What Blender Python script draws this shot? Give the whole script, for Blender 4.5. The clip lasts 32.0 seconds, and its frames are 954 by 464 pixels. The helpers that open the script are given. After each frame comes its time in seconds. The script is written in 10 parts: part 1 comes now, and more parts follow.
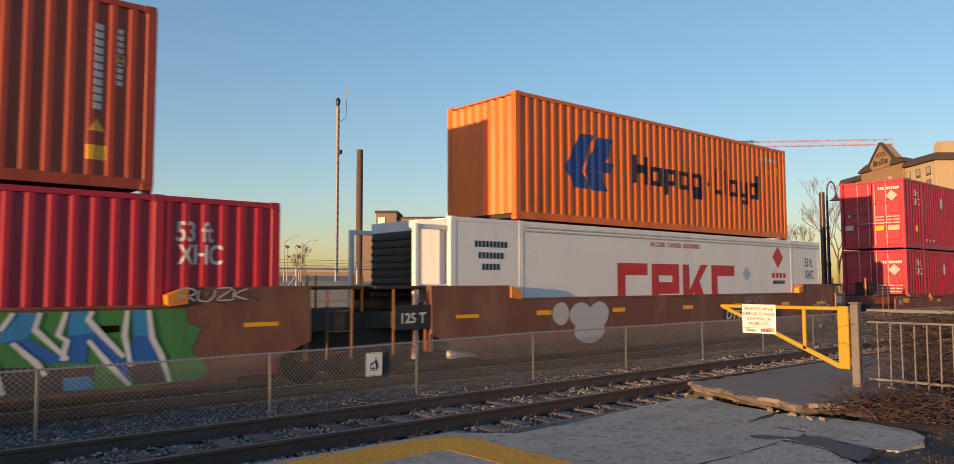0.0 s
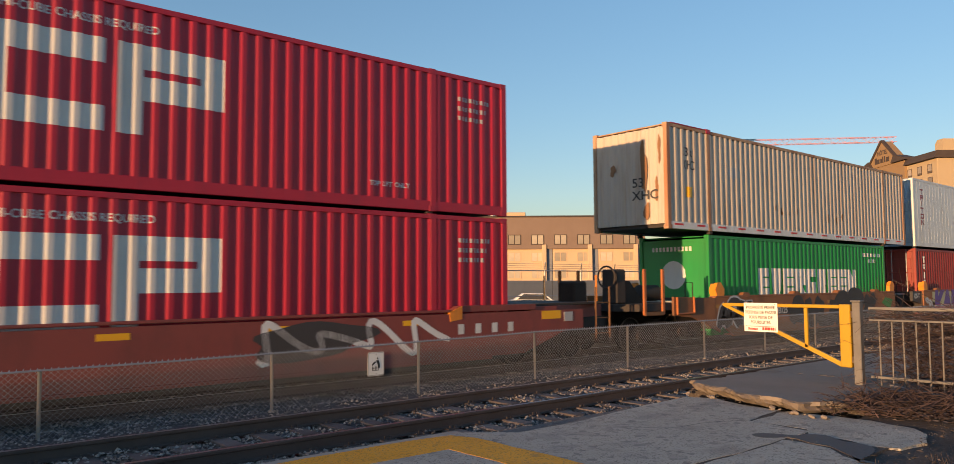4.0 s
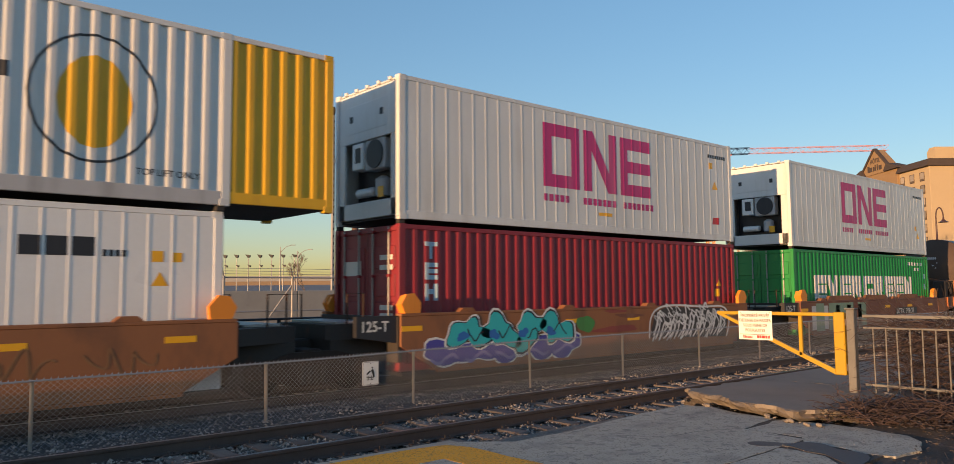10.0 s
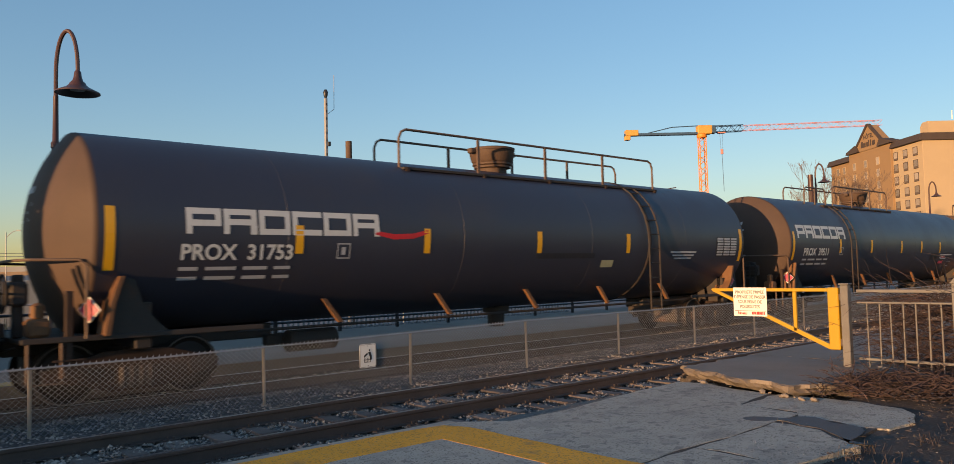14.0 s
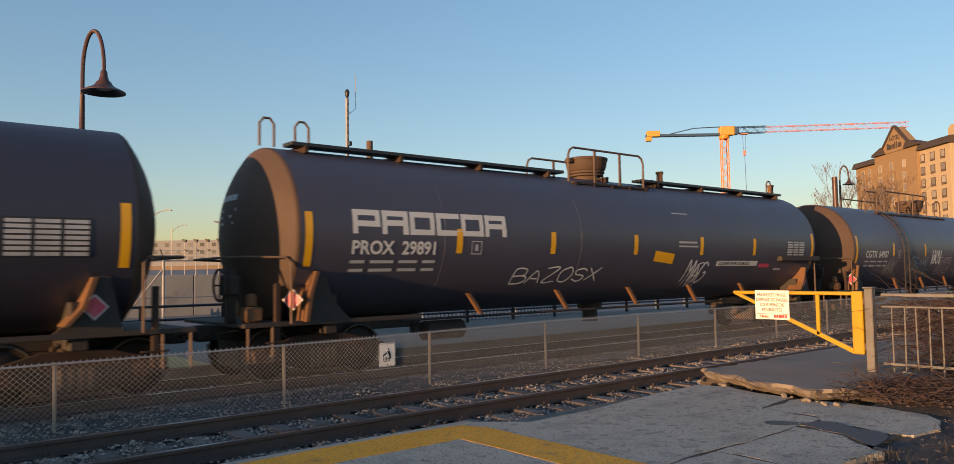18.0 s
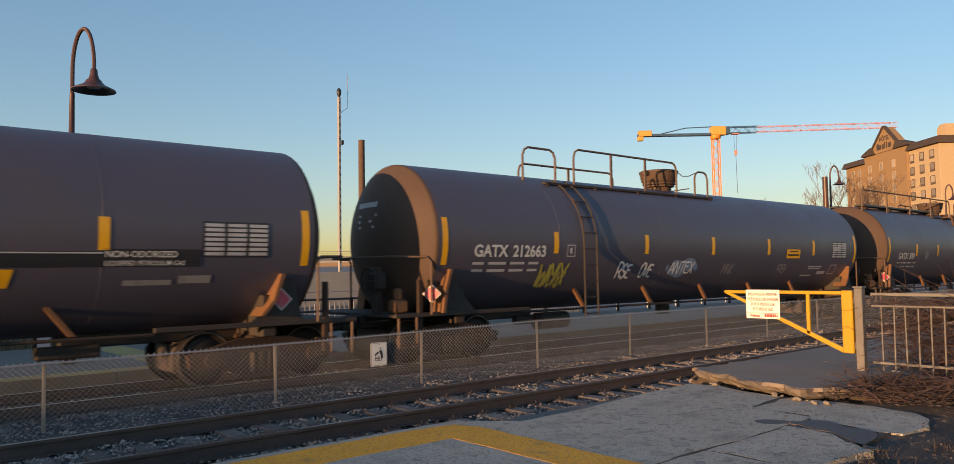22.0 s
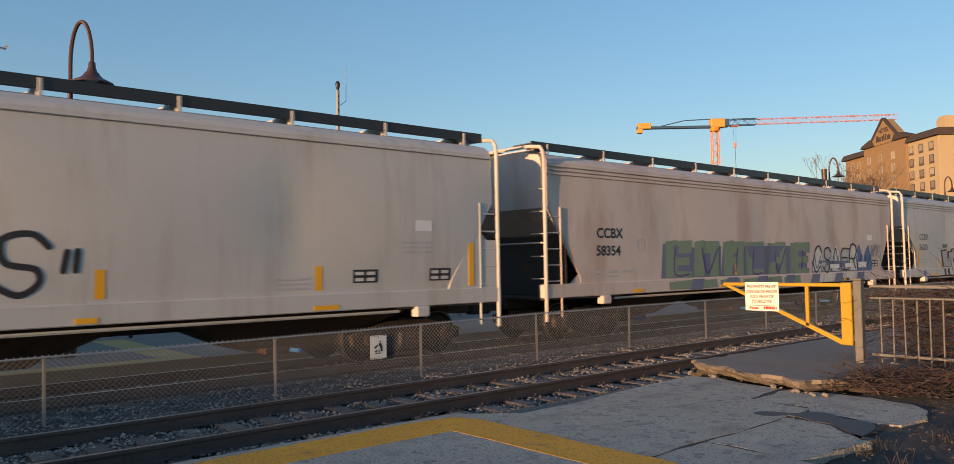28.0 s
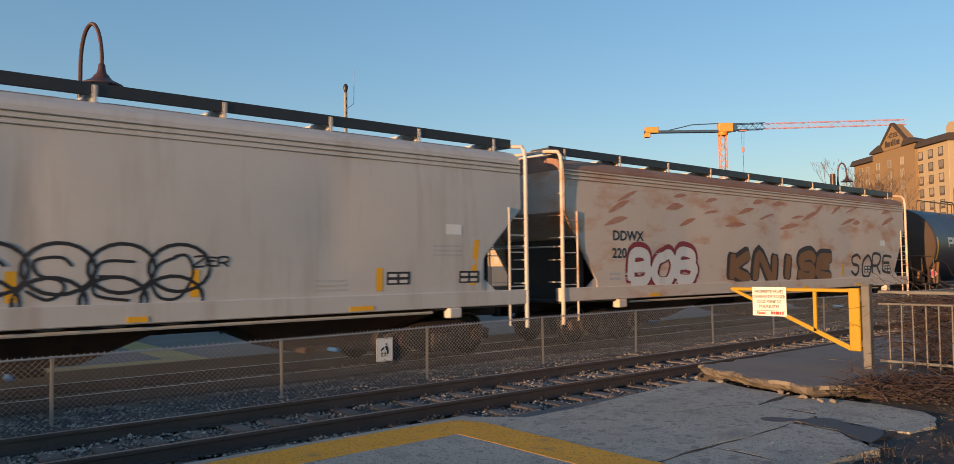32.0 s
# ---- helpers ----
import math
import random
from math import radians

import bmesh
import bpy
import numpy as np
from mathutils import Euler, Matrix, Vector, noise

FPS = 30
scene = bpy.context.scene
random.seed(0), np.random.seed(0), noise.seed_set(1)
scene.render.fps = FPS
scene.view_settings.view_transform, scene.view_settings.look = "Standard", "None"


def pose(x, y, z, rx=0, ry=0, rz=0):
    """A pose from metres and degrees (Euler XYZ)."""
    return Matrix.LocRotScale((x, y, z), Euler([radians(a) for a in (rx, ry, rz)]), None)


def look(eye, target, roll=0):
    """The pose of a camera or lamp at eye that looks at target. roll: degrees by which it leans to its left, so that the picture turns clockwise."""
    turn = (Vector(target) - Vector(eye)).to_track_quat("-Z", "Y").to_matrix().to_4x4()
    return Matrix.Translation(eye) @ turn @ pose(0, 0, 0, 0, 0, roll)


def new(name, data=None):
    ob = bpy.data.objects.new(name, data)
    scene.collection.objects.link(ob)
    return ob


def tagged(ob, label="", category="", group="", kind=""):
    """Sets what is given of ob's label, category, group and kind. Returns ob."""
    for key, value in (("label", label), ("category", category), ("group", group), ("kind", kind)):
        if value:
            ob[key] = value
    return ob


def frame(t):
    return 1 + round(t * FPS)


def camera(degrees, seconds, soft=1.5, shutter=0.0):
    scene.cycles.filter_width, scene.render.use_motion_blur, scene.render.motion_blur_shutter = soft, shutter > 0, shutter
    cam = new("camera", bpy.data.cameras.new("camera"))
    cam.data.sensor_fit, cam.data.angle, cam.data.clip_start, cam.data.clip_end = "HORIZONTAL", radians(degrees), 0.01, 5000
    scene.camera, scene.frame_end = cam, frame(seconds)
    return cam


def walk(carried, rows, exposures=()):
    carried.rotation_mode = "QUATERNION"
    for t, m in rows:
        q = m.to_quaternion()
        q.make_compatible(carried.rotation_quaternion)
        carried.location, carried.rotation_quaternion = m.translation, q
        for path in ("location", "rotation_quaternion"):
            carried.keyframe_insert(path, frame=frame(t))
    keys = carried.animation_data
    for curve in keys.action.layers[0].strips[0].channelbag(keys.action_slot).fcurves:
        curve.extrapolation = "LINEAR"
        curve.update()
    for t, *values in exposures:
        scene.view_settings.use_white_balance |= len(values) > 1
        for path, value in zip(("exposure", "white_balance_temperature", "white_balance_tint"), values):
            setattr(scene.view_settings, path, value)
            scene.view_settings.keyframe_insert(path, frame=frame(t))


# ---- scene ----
# The eye stands on a low platform; x runs along the tracks, y across them, z = 0 is the top of the rails.
EYE = 1.82
cam = camera(64.66, 32.0, soft=0.8, shutter=0.16)
ROWS = [
    (0.0, -40.62, 3.92, 0.13), (0.5, -40.52, 3.92, 0.26), (1.0, -40.38, 3.83, 0.24), (1.5, -40.42, 3.85, 0.25),
    (2.0, -40.09, 3.77, 0.05), (2.5, -39.78, 3.78, 0.12), (4.5, -40.75, 3.95, 0.28), (5.0, -40.85, 4.03, 0.20),
    (5.5, -41.00, 4.06, 0.40), (6.0, -41.08, 4.05, 0.52), (6.5, -40.94, 4.05, 0.37), (7.0, -40.88, 4.08, 0.37),
    (7.5, -40.92, 4.13, 0.44), (8.0, -40.97, 4.17, 0.92), (8.5, -40.93, 4.26, 0.86), (9.0, -40.88, 4.40, 0.66),
    (9.5, -41.02, 4.47, 0.43), (10.0, -40.90, 4.53, 0.47), (10.5, -40.98, 4.84, 0.72), (11.0, -40.87, 5.20, 0.93),
    (11.5, -40.93, 4.88, 1.43), (12.0, -41.43, 4.43, 1.44), (12.5, -41.66, 4.11, 1.66), (13.0, -41.63, 3.41, 1.74),
    (13.5, -41.40, 3.11, 1.57), (15.5, -40.96, 3.18, 1.03), (16.0, -40.79, 3.20, 1.05), (16.5, -40.67, 3.01, 1.01),
    (17.0, -40.80, 2.93, 0.94), (17.5, -40.63, 2.95, 0.82), (18.0, -39.75, 3.14, 0.87), (18.5, -39.80, 3.13, 0.83),
    (19.0, -39.98, 3.12, 0.83), (19.5, -40.10, 3.02, 0.79), (20.0, -40.09, 2.99, 0.80), (20.5, -40.12, 2.96, 0.75),
    (21.0, -40.15, 2.95, 0.82), (21.5, -40.27, 2.99, 0.73), (22.0, -40.36, 3.08, 0.85), (22.5, -40.26, 3.10, 0.81),
    (23.0, -40.29, 3.06, 0.80), (23.5, -40.23, 2.92, 0.76), (24.0, -40.30, 2.87, 0.84), (24.5, -40.28, 2.80, 0.84),
    (25.0, -40.33, 2.78, 0.82), (25.5, -40.34, 2.79, 0.87), (27.5, -40.42, 2.59, 0.91), (28.0, -40.41, 2.54, 0.96),
    (28.5, -40.42, 2.57, 0.98), (29.0, -40.48, 2.61, 0.95), (29.5, -40.56, 2.61, 0.94), (30.0, -40.60, 2.60, 0.93),
    (30.5, -40.54, 2.60, 0.95), (31.0, -40.09, 2.73, 0.87), (31.5, -39.93, 2.78, 0.80), (32.0, -39.91, 2.79, 0.61),
]
walk(cam, [(t, pose(0, 0, EYE, 90 + pitch, roll, yaw)) for t, yaw, pitch, roll in ROWS], exposures=[(0.0, 1.0, 6700, 19), (13.0, 0.98, 6550, 17), (16.0, 1.07, 7000, 21), (25.0, 1.07, 7000, 21), (28.0, 0.95, 6500, 17), (32.0, 0.93, 6500, 17)])

# ---- light: a low evening sun along the tracks from behind the camera's shoulder, clear sky ----
SUN_SIDE, SUN_UP = 7.0, 3.6
world = bpy.data.worlds.new("evening_sky")
scene.world = world
world.use_nodes = True
wn = world.node_tree.nodes
sky = wn.new("ShaderNodeTexSky")
sky.sky_type = "NISHITA"
sky.sun_disc = False
sky.sun_elevation = radians(SUN_UP)
sky.sun_rotation = radians(270 - SUN_SIDE)
sky.altitude = 30
sky.air_density, sky.dust_density, sky.ozone_density = 1.0, 0.55, 2.6
wn["Background"].inputs["Strength"].default_value = 0.215
soften = wn.new("ShaderNodeGamma")
soften.inputs["Gamma"].default_value = 0.72
deepen = wn.new("ShaderNodeHueSaturation")
deepen.inputs["Saturation"].default_value = 1.18
world.node_tree.links.new(sky.outputs[0], soften.inputs["Color"])
world.node_tree.links.new(soften.outputs[0], deepen.inputs["Color"])
world.node_tree.links.new(deepen.outputs[0], wn["Background"].inputs["Color"])

sun = new("sun", bpy.data.lights.new("sun", "SUN"))
sun.data.energy, sun.data.angle, sun.data.color = 3.8, radians(0.53), (1.0, 0.6, 0.27)
ca, sa = math.cos(radians(SUN_SIDE)), math.sin(radians(SUN_SIDE))
sun.matrix_world = look((-ca * 50, -sa * 50, 50 * math.tan(radians(SUN_UP))), (0, 0, 0))
# ---- mesh kit ----
class Geo:
    """Collects vertices and faces of one part."""

    def __init__(self):
        self.v, self.f, self.smooth = [], [], []

    def add(self, vs, fs, smooth=False):
        o = len(self.v)
        self.v.extend(vs)
        self.f.extend([tuple(i + o for i in q) for q in fs])
        self.smooth.extend([smooth] * len(fs))
        return self

    def box(self, x0, x1, y0, y1, z0, z1, c=0.0):
        if x0 > x1:
            x0, x1 = x1, x0
        if y0 > y1:
            y0, y1 = y1, y0
        if z0 > z1:
            z0, z1 = z1, z0
        if c <= 0:
            vs = [(x, y, z) for x in (x0, x1) for y in (y0, y1) for z in (z0, z1)]
            fs = [(0, 1, 3, 2), (4, 6, 7, 5), (0, 4, 5, 1), (2, 3, 7, 6), (0, 2, 6, 4), (1, 5, 7, 3)]
            return self.add(vs, fs)
        c = min(c, (x1 - x0) * 0.45, (y1 - y0) * 0.45, (z1 - z0) * 0.45)
        X, Y, Z = (x0, x1), (y0, y1), (z0, z1)
        vs, ix = [], {}
        for i in (0, 1):
            for j in (0, 1):
                for k in (0, 1):
                    sx, sy, sz = c - 2 * c * i, c - 2 * c * j, c - 2 * c * k
                    for a, p in enumerate(((X[i], Y[j] + sy, Z[k] + sz), (X[i] + sx, Y[j], Z[k] + sz), (X[i] + sx, Y[j] + sy, Z[k]))):
                        ix[i, j, k, a] = len(vs)
                        vs.append(p)
        fs = []
        for i in (0, 1):
            q = [ix[i, 0, 0, 0], ix[i, 0, 1, 0], ix[i, 1, 1, 0], ix[i, 1, 0, 0]]
            fs.append(tuple(q if i == 0 else q[::-1]))
            q = [ix[0, i, 0, 1], ix[1, i, 0, 1], ix[1, i, 1, 1], ix[0, i, 1, 1]]
            fs.append(tuple(q if i == 0 else q[::-1]))
            q = [ix[0, 0, i, 2], ix[0, 1, i, 2], ix[1, 1, i, 2], ix[1, 0, i, 2]]
            fs.append(tuple(q if i == 0 else q[::-1]))
        for a in (0, 1):
            for b in (0, 1):
                fs.append((ix[0, a, b, 1], ix[1, a, b, 1], ix[1, a, b, 2], ix[0, a, b, 2]))
                fs.append((ix[a, 0, b, 0], ix[a, 1, b, 0], ix[a, 1, b, 2], ix[a, 0, b, 2]))
                fs.append((ix[a, b, 0, 0], ix[a, b, 1, 0], ix[a, b, 1, 1], ix[a, b, 0, 1]))
        for i in (0, 1):
            for j in (0, 1):
                for k in (0, 1):
                    fs.append((ix[i, j, k, 0], ix[i, j, k, 1], ix[i, j, k, 2]))
        return self.add(vs, fs)

    def tube(self, pts, r, n=8, r1=None, cap=True):
        """A round bar along a line of points."""
        pts = [Vector(p) for p in pts]
        vs, fs = [], []
        m = len(pts)
        up = None
        for i, p in enumerate(pts):
            d = (pts[min(i + 1, m - 1)] - pts[max(i - 1, 0)]).normalized()
            if up is None:
                up = Vector((0, 0, 1)) if abs(d.z) < 0.9 else Vector((1, 0, 0))
            a = d.cross(up).normalized()
            up = a.cross(d).normalized()
            rr = r if r1 is None else r + (r1 - r) * i / (m - 1)
            for k in range(n):
                w = 2 * math.pi * k / n
                vs.append(tuple(p + a * (rr * math.cos(w)) + up * (rr * math.sin(w))))
        for i in range(m - 1):
            for k in range(n):
                fs.append((i * n + k, i * n + (k + 1) % n, (i + 1) * n + (k + 1) % n, (i + 1) * n + k))
        if cap:
            fs.append(tuple(range(n))[::-1])
            fs.append(tuple((m - 1) * n + k for k in range(n)))
        return self.add(vs, fs, n > 6)

    def lathe(self, prof, axis="z", n=24, at=(0, 0, 0)):
        """Turns (radius, along) pairs about an axis."""
        vs, fs = [], []
        for r, h in prof:
            for k in range(n):
                w = 2 * math.pi * k / n
                c, s = r * math.cos(w), r * math.sin(w)
                p = {"z": (c, s, h), "x": (h, c, s), "y": (c, h, s)}[axis]
                vs.append((p[0] + at[0], p[1] + at[1], p[2] + at[2]))
        for i in range(len(prof) - 1):
            for k in range(n):
                fs.append((i * n + k, i * n + (k + 1) % n, (i + 1) * n + (k + 1) % n, (i + 1) * n + k))
        fs.append(tuple(range(n)))
        fs.append(tuple((len(prof) - 1) * n + k for k in range(n)))
        return self.add(vs, fs, True)

    def prism(self, poly, a0, a1, axis="y"):
        """A flat outline pushed along an axis. poly: (x, z) for y, (y, z) for x, (x, y) for z."""
        n = len(poly)
        vs = []
        for a in (a0, a1):
            for p, q in poly:
                vs.append({"y": (p, a, q), "x": (a, p, q), "z": (p, q, a)}[axis])
        fs = [tuple(range(n)), tuple(range(n, 2 * n))[::-1]]
        fs += [(i, (i + 1) % n, n + (i + 1) % n, n + i) for i in range(n)]
        return self.add(vs, fs)

    def mesh(self, name):
        me = bpy.data.meshes.new(name)
        me.from_pydata(self.v, [], self.f)
        me.polygons.foreach_set("use_smooth", self.smooth)
        bm = bmesh.new()
        bm.from_mesh(me)
        bmesh.ops.recalc_face_normals(bm, faces=bm.faces)
        bm.to_mesh(me)
        bm.free()
        if any(self.smooth):
            me.set_sharp_from_angle(angle=radians(40))
        return me


def part(name, geo, material, parent=None, label="", at=None):
    """Links one mesh as a part under a thing."""
    me = geo if isinstance(geo, bpy.types.Mesh) else geo.mesh(name)
    if material and not me.materials:
        me.materials.append(material)
    ob = new(name, me)
    ob.parent = parent
    if at is not None:
        ob.matrix_basis = at
    if label:
        tagged(ob, label=label)
    return ob


def thing(name, label, category, at=None, group="", kind=""):
    ob = new(name)
    ob.empty_display_size = 0.2
    tagged(ob, label, category, group, kind)
    if at is not None:
        ob.matrix_basis = at
    return ob


def flip(geo):
    """The same geometry turned half a turn about z."""
    g = Geo()
    g.v = [(-x, -y, z) for x, y, z in geo.v]
    g.f, g.smooth = list(geo.f), list(geo.smooth)
    return g


def glyphs(body, size, bold=0.0, align="LEFT", squeeze=1.0, slant=0.0):
    """Lettering as flat (x, z) vertices and faces, its baseline at z = 0."""
    cu = bpy.data.curves.new("lettering", "FONT")
    cu.body, cu.size, cu.offset, cu.align_x, cu.shear, cu.resolution_u = body, size, bold, align, slant, 3
    ob = new("lettering", cu)
    me = bpy.data.meshes.new_from_object(ob.evaluated_get(bpy.context.evaluated_depsgraph_get()))
    vs = [(v.co.x * squeeze, v.co.y) for v in me.vertices]
    fs = [tuple(p.vertices) for p in me.polygons]
    bpy.data.objects.remove(ob)
    bpy.data.curves.remove(cu)
    bpy.data.meshes.remove(me)
    return vs, fs


def drape(name, vs, fs, surface, material, parent, folds=(), label="", lift=0.004):
    """Lays a flat (x, z) figure on a side wall. surface(x, z) gives the wall's y; folds are the x at which it bends."""
    bm = bmesh.new()
    bv = [bm.verts.new((x, 0, z)) for x, z in vs]
    for q in fs:
        try:
            bm.faces.new([bv[i] for i in q])
        except ValueError:
            pass
    if vs:
        lo, hi = min(v[0] for v in vs), max(v[0] for v in vs)
        for x in folds:
            if lo < x < hi:
                bmesh.ops.bisect_plane(bm, geom=bm.verts[:] + bm.edges[:] + bm.faces[:], plane_co=(x, 0, 0), plane_no=(1, 0, 0))
    for v in bm.verts:
        v.co.y = surface(v.co.x, v.co.z) - lift
    me = bpy.data.meshes.new(name)
    bm.to_mesh(me)
    bm.free()
    return part(name, me, material, parent, label)


def rects(items):
    """Flat rectangles (x0, x1, z0, z1) as one figure."""
    vs, fs = [], []
    for x0, x1, z0, z1 in items:
        o = len(vs)
        vs += [(x0, z0), (x1, z0), (x1, z1), (x0, z1)]
        fs.append((o, o + 1, o + 2, o + 3))
    return vs, fs


def slabs(items):
    """Flat quads given by their corners."""
    vs, fs = [], []
    for q in items:
        o = len(vs)
        vs += list(q)
        fs.append(tuple(range(o, o + len(q))))
    return vs, fs


def bars(x, z, widths, h, gap=0.04):
    """A row of plain bars that stands for writing."""
    out = []
    for w in widths:
        out.append((x, x + w, z, z + h))
        x += w + gap
    return rects(out)


def band(points, width):
    """A painted stroke of even width along (x, z) points."""
    vs, fs = [], []
    n = len(points)
    for i, (x, z) in enumerate(points):
        x0, z0 = points[max(i - 1, 0)]
        x1, z1 = points[min(i + 1, n - 1)]
        dx, dz = x1 - x0, z1 - z0
        k = math.hypot(dx, dz) or 1
        w = width * (0.5 if 0 < i < n - 1 else 0.35)
        vs += [(x - dz / k * w, z + dx / k * w), (x + dz / k * w, z - dx / k * w)]
        if i:
            fs.append((2 * i - 2, 2 * i - 1, 2 * i + 1, 2 * i))
    return vs, fs


def join(*figures):
    vs, fs = [], []
    for v, f in figures:
        o = len(vs)
        vs += list(v)
        fs += [tuple(i + o for i in q) for q in f]
    return vs, fs


def moved(fig, dx, dz, k=1.0):
    return [(x * k + dx, z * k + dz) for x, z in fig[0]], fig[1]


def scrawl(seed, x0, x1, z0, z1, loops=6, width=0.05):
    """A looping hand-sprayed line in a rectangle."""
    rnd = random.Random(seed)
    pts = []
    n = loops * 14
    ph, ph2 = rnd.random() * 6, rnd.random() * 6
    for i in range(n + 1):
        u = i / n
        x = x0 + (x1 - x0) * (u + 0.055 * math.sin(u * loops * 6.283 * 1.0 + ph))
        z = (z0 + z1) / 2 + (z1 - z0) * 0.5 * math.sin(u * loops * 6.283 + ph2) * (0.65 + 0.35 * math.sin(u * 9 + ph))
        pts.append((x, z))
    return band(pts, width)


def blob(seed, cx, cz, rx, rz, n=28, rough=0.18):
    rnd = random.Random(seed)
    a, b, c = rnd.random() * 6, rnd.random() * 6, rnd.random() * 6
    vs = []
    for i in range(n):
        w = 2 * math.pi * i / n
        r = 1 + rough * (0.5 * math.sin(2 * w + a) + 0.35 * math.sin(3 * w + b) + 0.3 * math.sin(5 * w + c))
        vs.append((cx + rx * r * math.cos(w), cz + rz * r * math.sin(w)))
    return vs, [tuple(range(n))]


# strokes of hand-sprayed letters in a unit box
STROKES = {
    "A": ["00 48 90", "23 73"], "B": ["00 09 69 76 45 05", "45 84 82 60 00"], "C": ["97 69 28 04 12 40 92"], "E": ["98 18 04 11 90", "15 75"],
    "G": ["97 59 17 03 20 71 94 54"], "I": ["50 59"], "K": ["00 09", "89 14 90"], "L": ["19 10 90"], "M": ["00 19 54 99 90"], "N": ["00 19 80 99"],
    "O": ["59 17 03 20 70 95 79 49"], "P": ["00 09 79 86 54 04"], "R": ["00 09 79 86 54 04", "44 90"], "S": ["97 69 18 25 74 82 50 02"],
    "T": ["09 99", "50 58"], "U": ["09 02 40 82 99"], "V": ["09 40 99"], "W": ["09 20 56 80 99"], "X": ["00 99", "09 90"], "Y": ["09 54 99", "54 40"],
    "Z": ["09 89 10 90"], "'": ["59 46"], '"': ["29 20", "69 60"], " ": []}


def split(fig, level):
    """Cuts a figure at a height into its upper and its lower part."""
    bm = bmesh.new()
    bv = [bm.verts.new((x, 0, z)) for x, z in fig[0]]
    for q in fig[1]:
        bm.faces.new([bv[i] for i in q])
    bmesh.ops.bisect_plane(bm, geom=bm.verts[:] + bm.edges[:] + bm.faces[:], plane_co=(0, 0, level), plane_no=(0, 0, 1))
    bm.verts.index_update()
    vs = [(v.co.x, v.co.z) for v in bm.verts]
    halves = [], []
    for f in bm.faces:
        halves[0 if f.calc_center_median().z > level else 1].append([(v.co.x, v.co.z) for v in f.verts])
    bm.free()
    return slabs(halves[0]), slabs(halves[1])


def smooth_line(pts, n=5):
    """Rounds a polyline through its points."""
    out = []
    for i in range(len(pts) - 1):
        p0, p1, p2, p3 = pts[max(i - 1, 0)], pts[i], pts[i + 1], pts[min(i + 2, len(pts) - 1)]
        for k in range(n):
            u = k / n
            out.append(tuple(.5 * (2 * b + (c - a) * u + (2 * a - 5 * b + 4 * c - d) * u * u + (3 * b - a - 3 * c + d) * u ** 3) for a, b, c, d in zip(p0, p1, p2, p3)))
    return out + [pts[-1]]


def tag(word, x0, x1, z0, z1, width, seed=0, lean=.12, n=5):
    """A hand-sprayed word in a rectangle."""
    r = random.Random(seed)
    step = (x1 - x0) / len(word)
    figs = []
    for i, c in enumerate(word):
        dz, k = r.uniform(-.06, .06) * (z1 - z0), r.uniform(.8, .95)
        for st in STROKES[c]:
            pts = []
            for q in st.split():
                u, v = int(q[0]) / 9 + r.uniform(-.04, .04), int(q[1]) / 9 + r.uniform(-.03, .03)
                pts.append((x0 + step * (i + .04 + u * k) + lean * (v - .5) * (z1 - z0), z0 + v * (z1 - z0) + dz))
            figs.append(band(smooth_line(pts, n), width))
    return join(*figs)


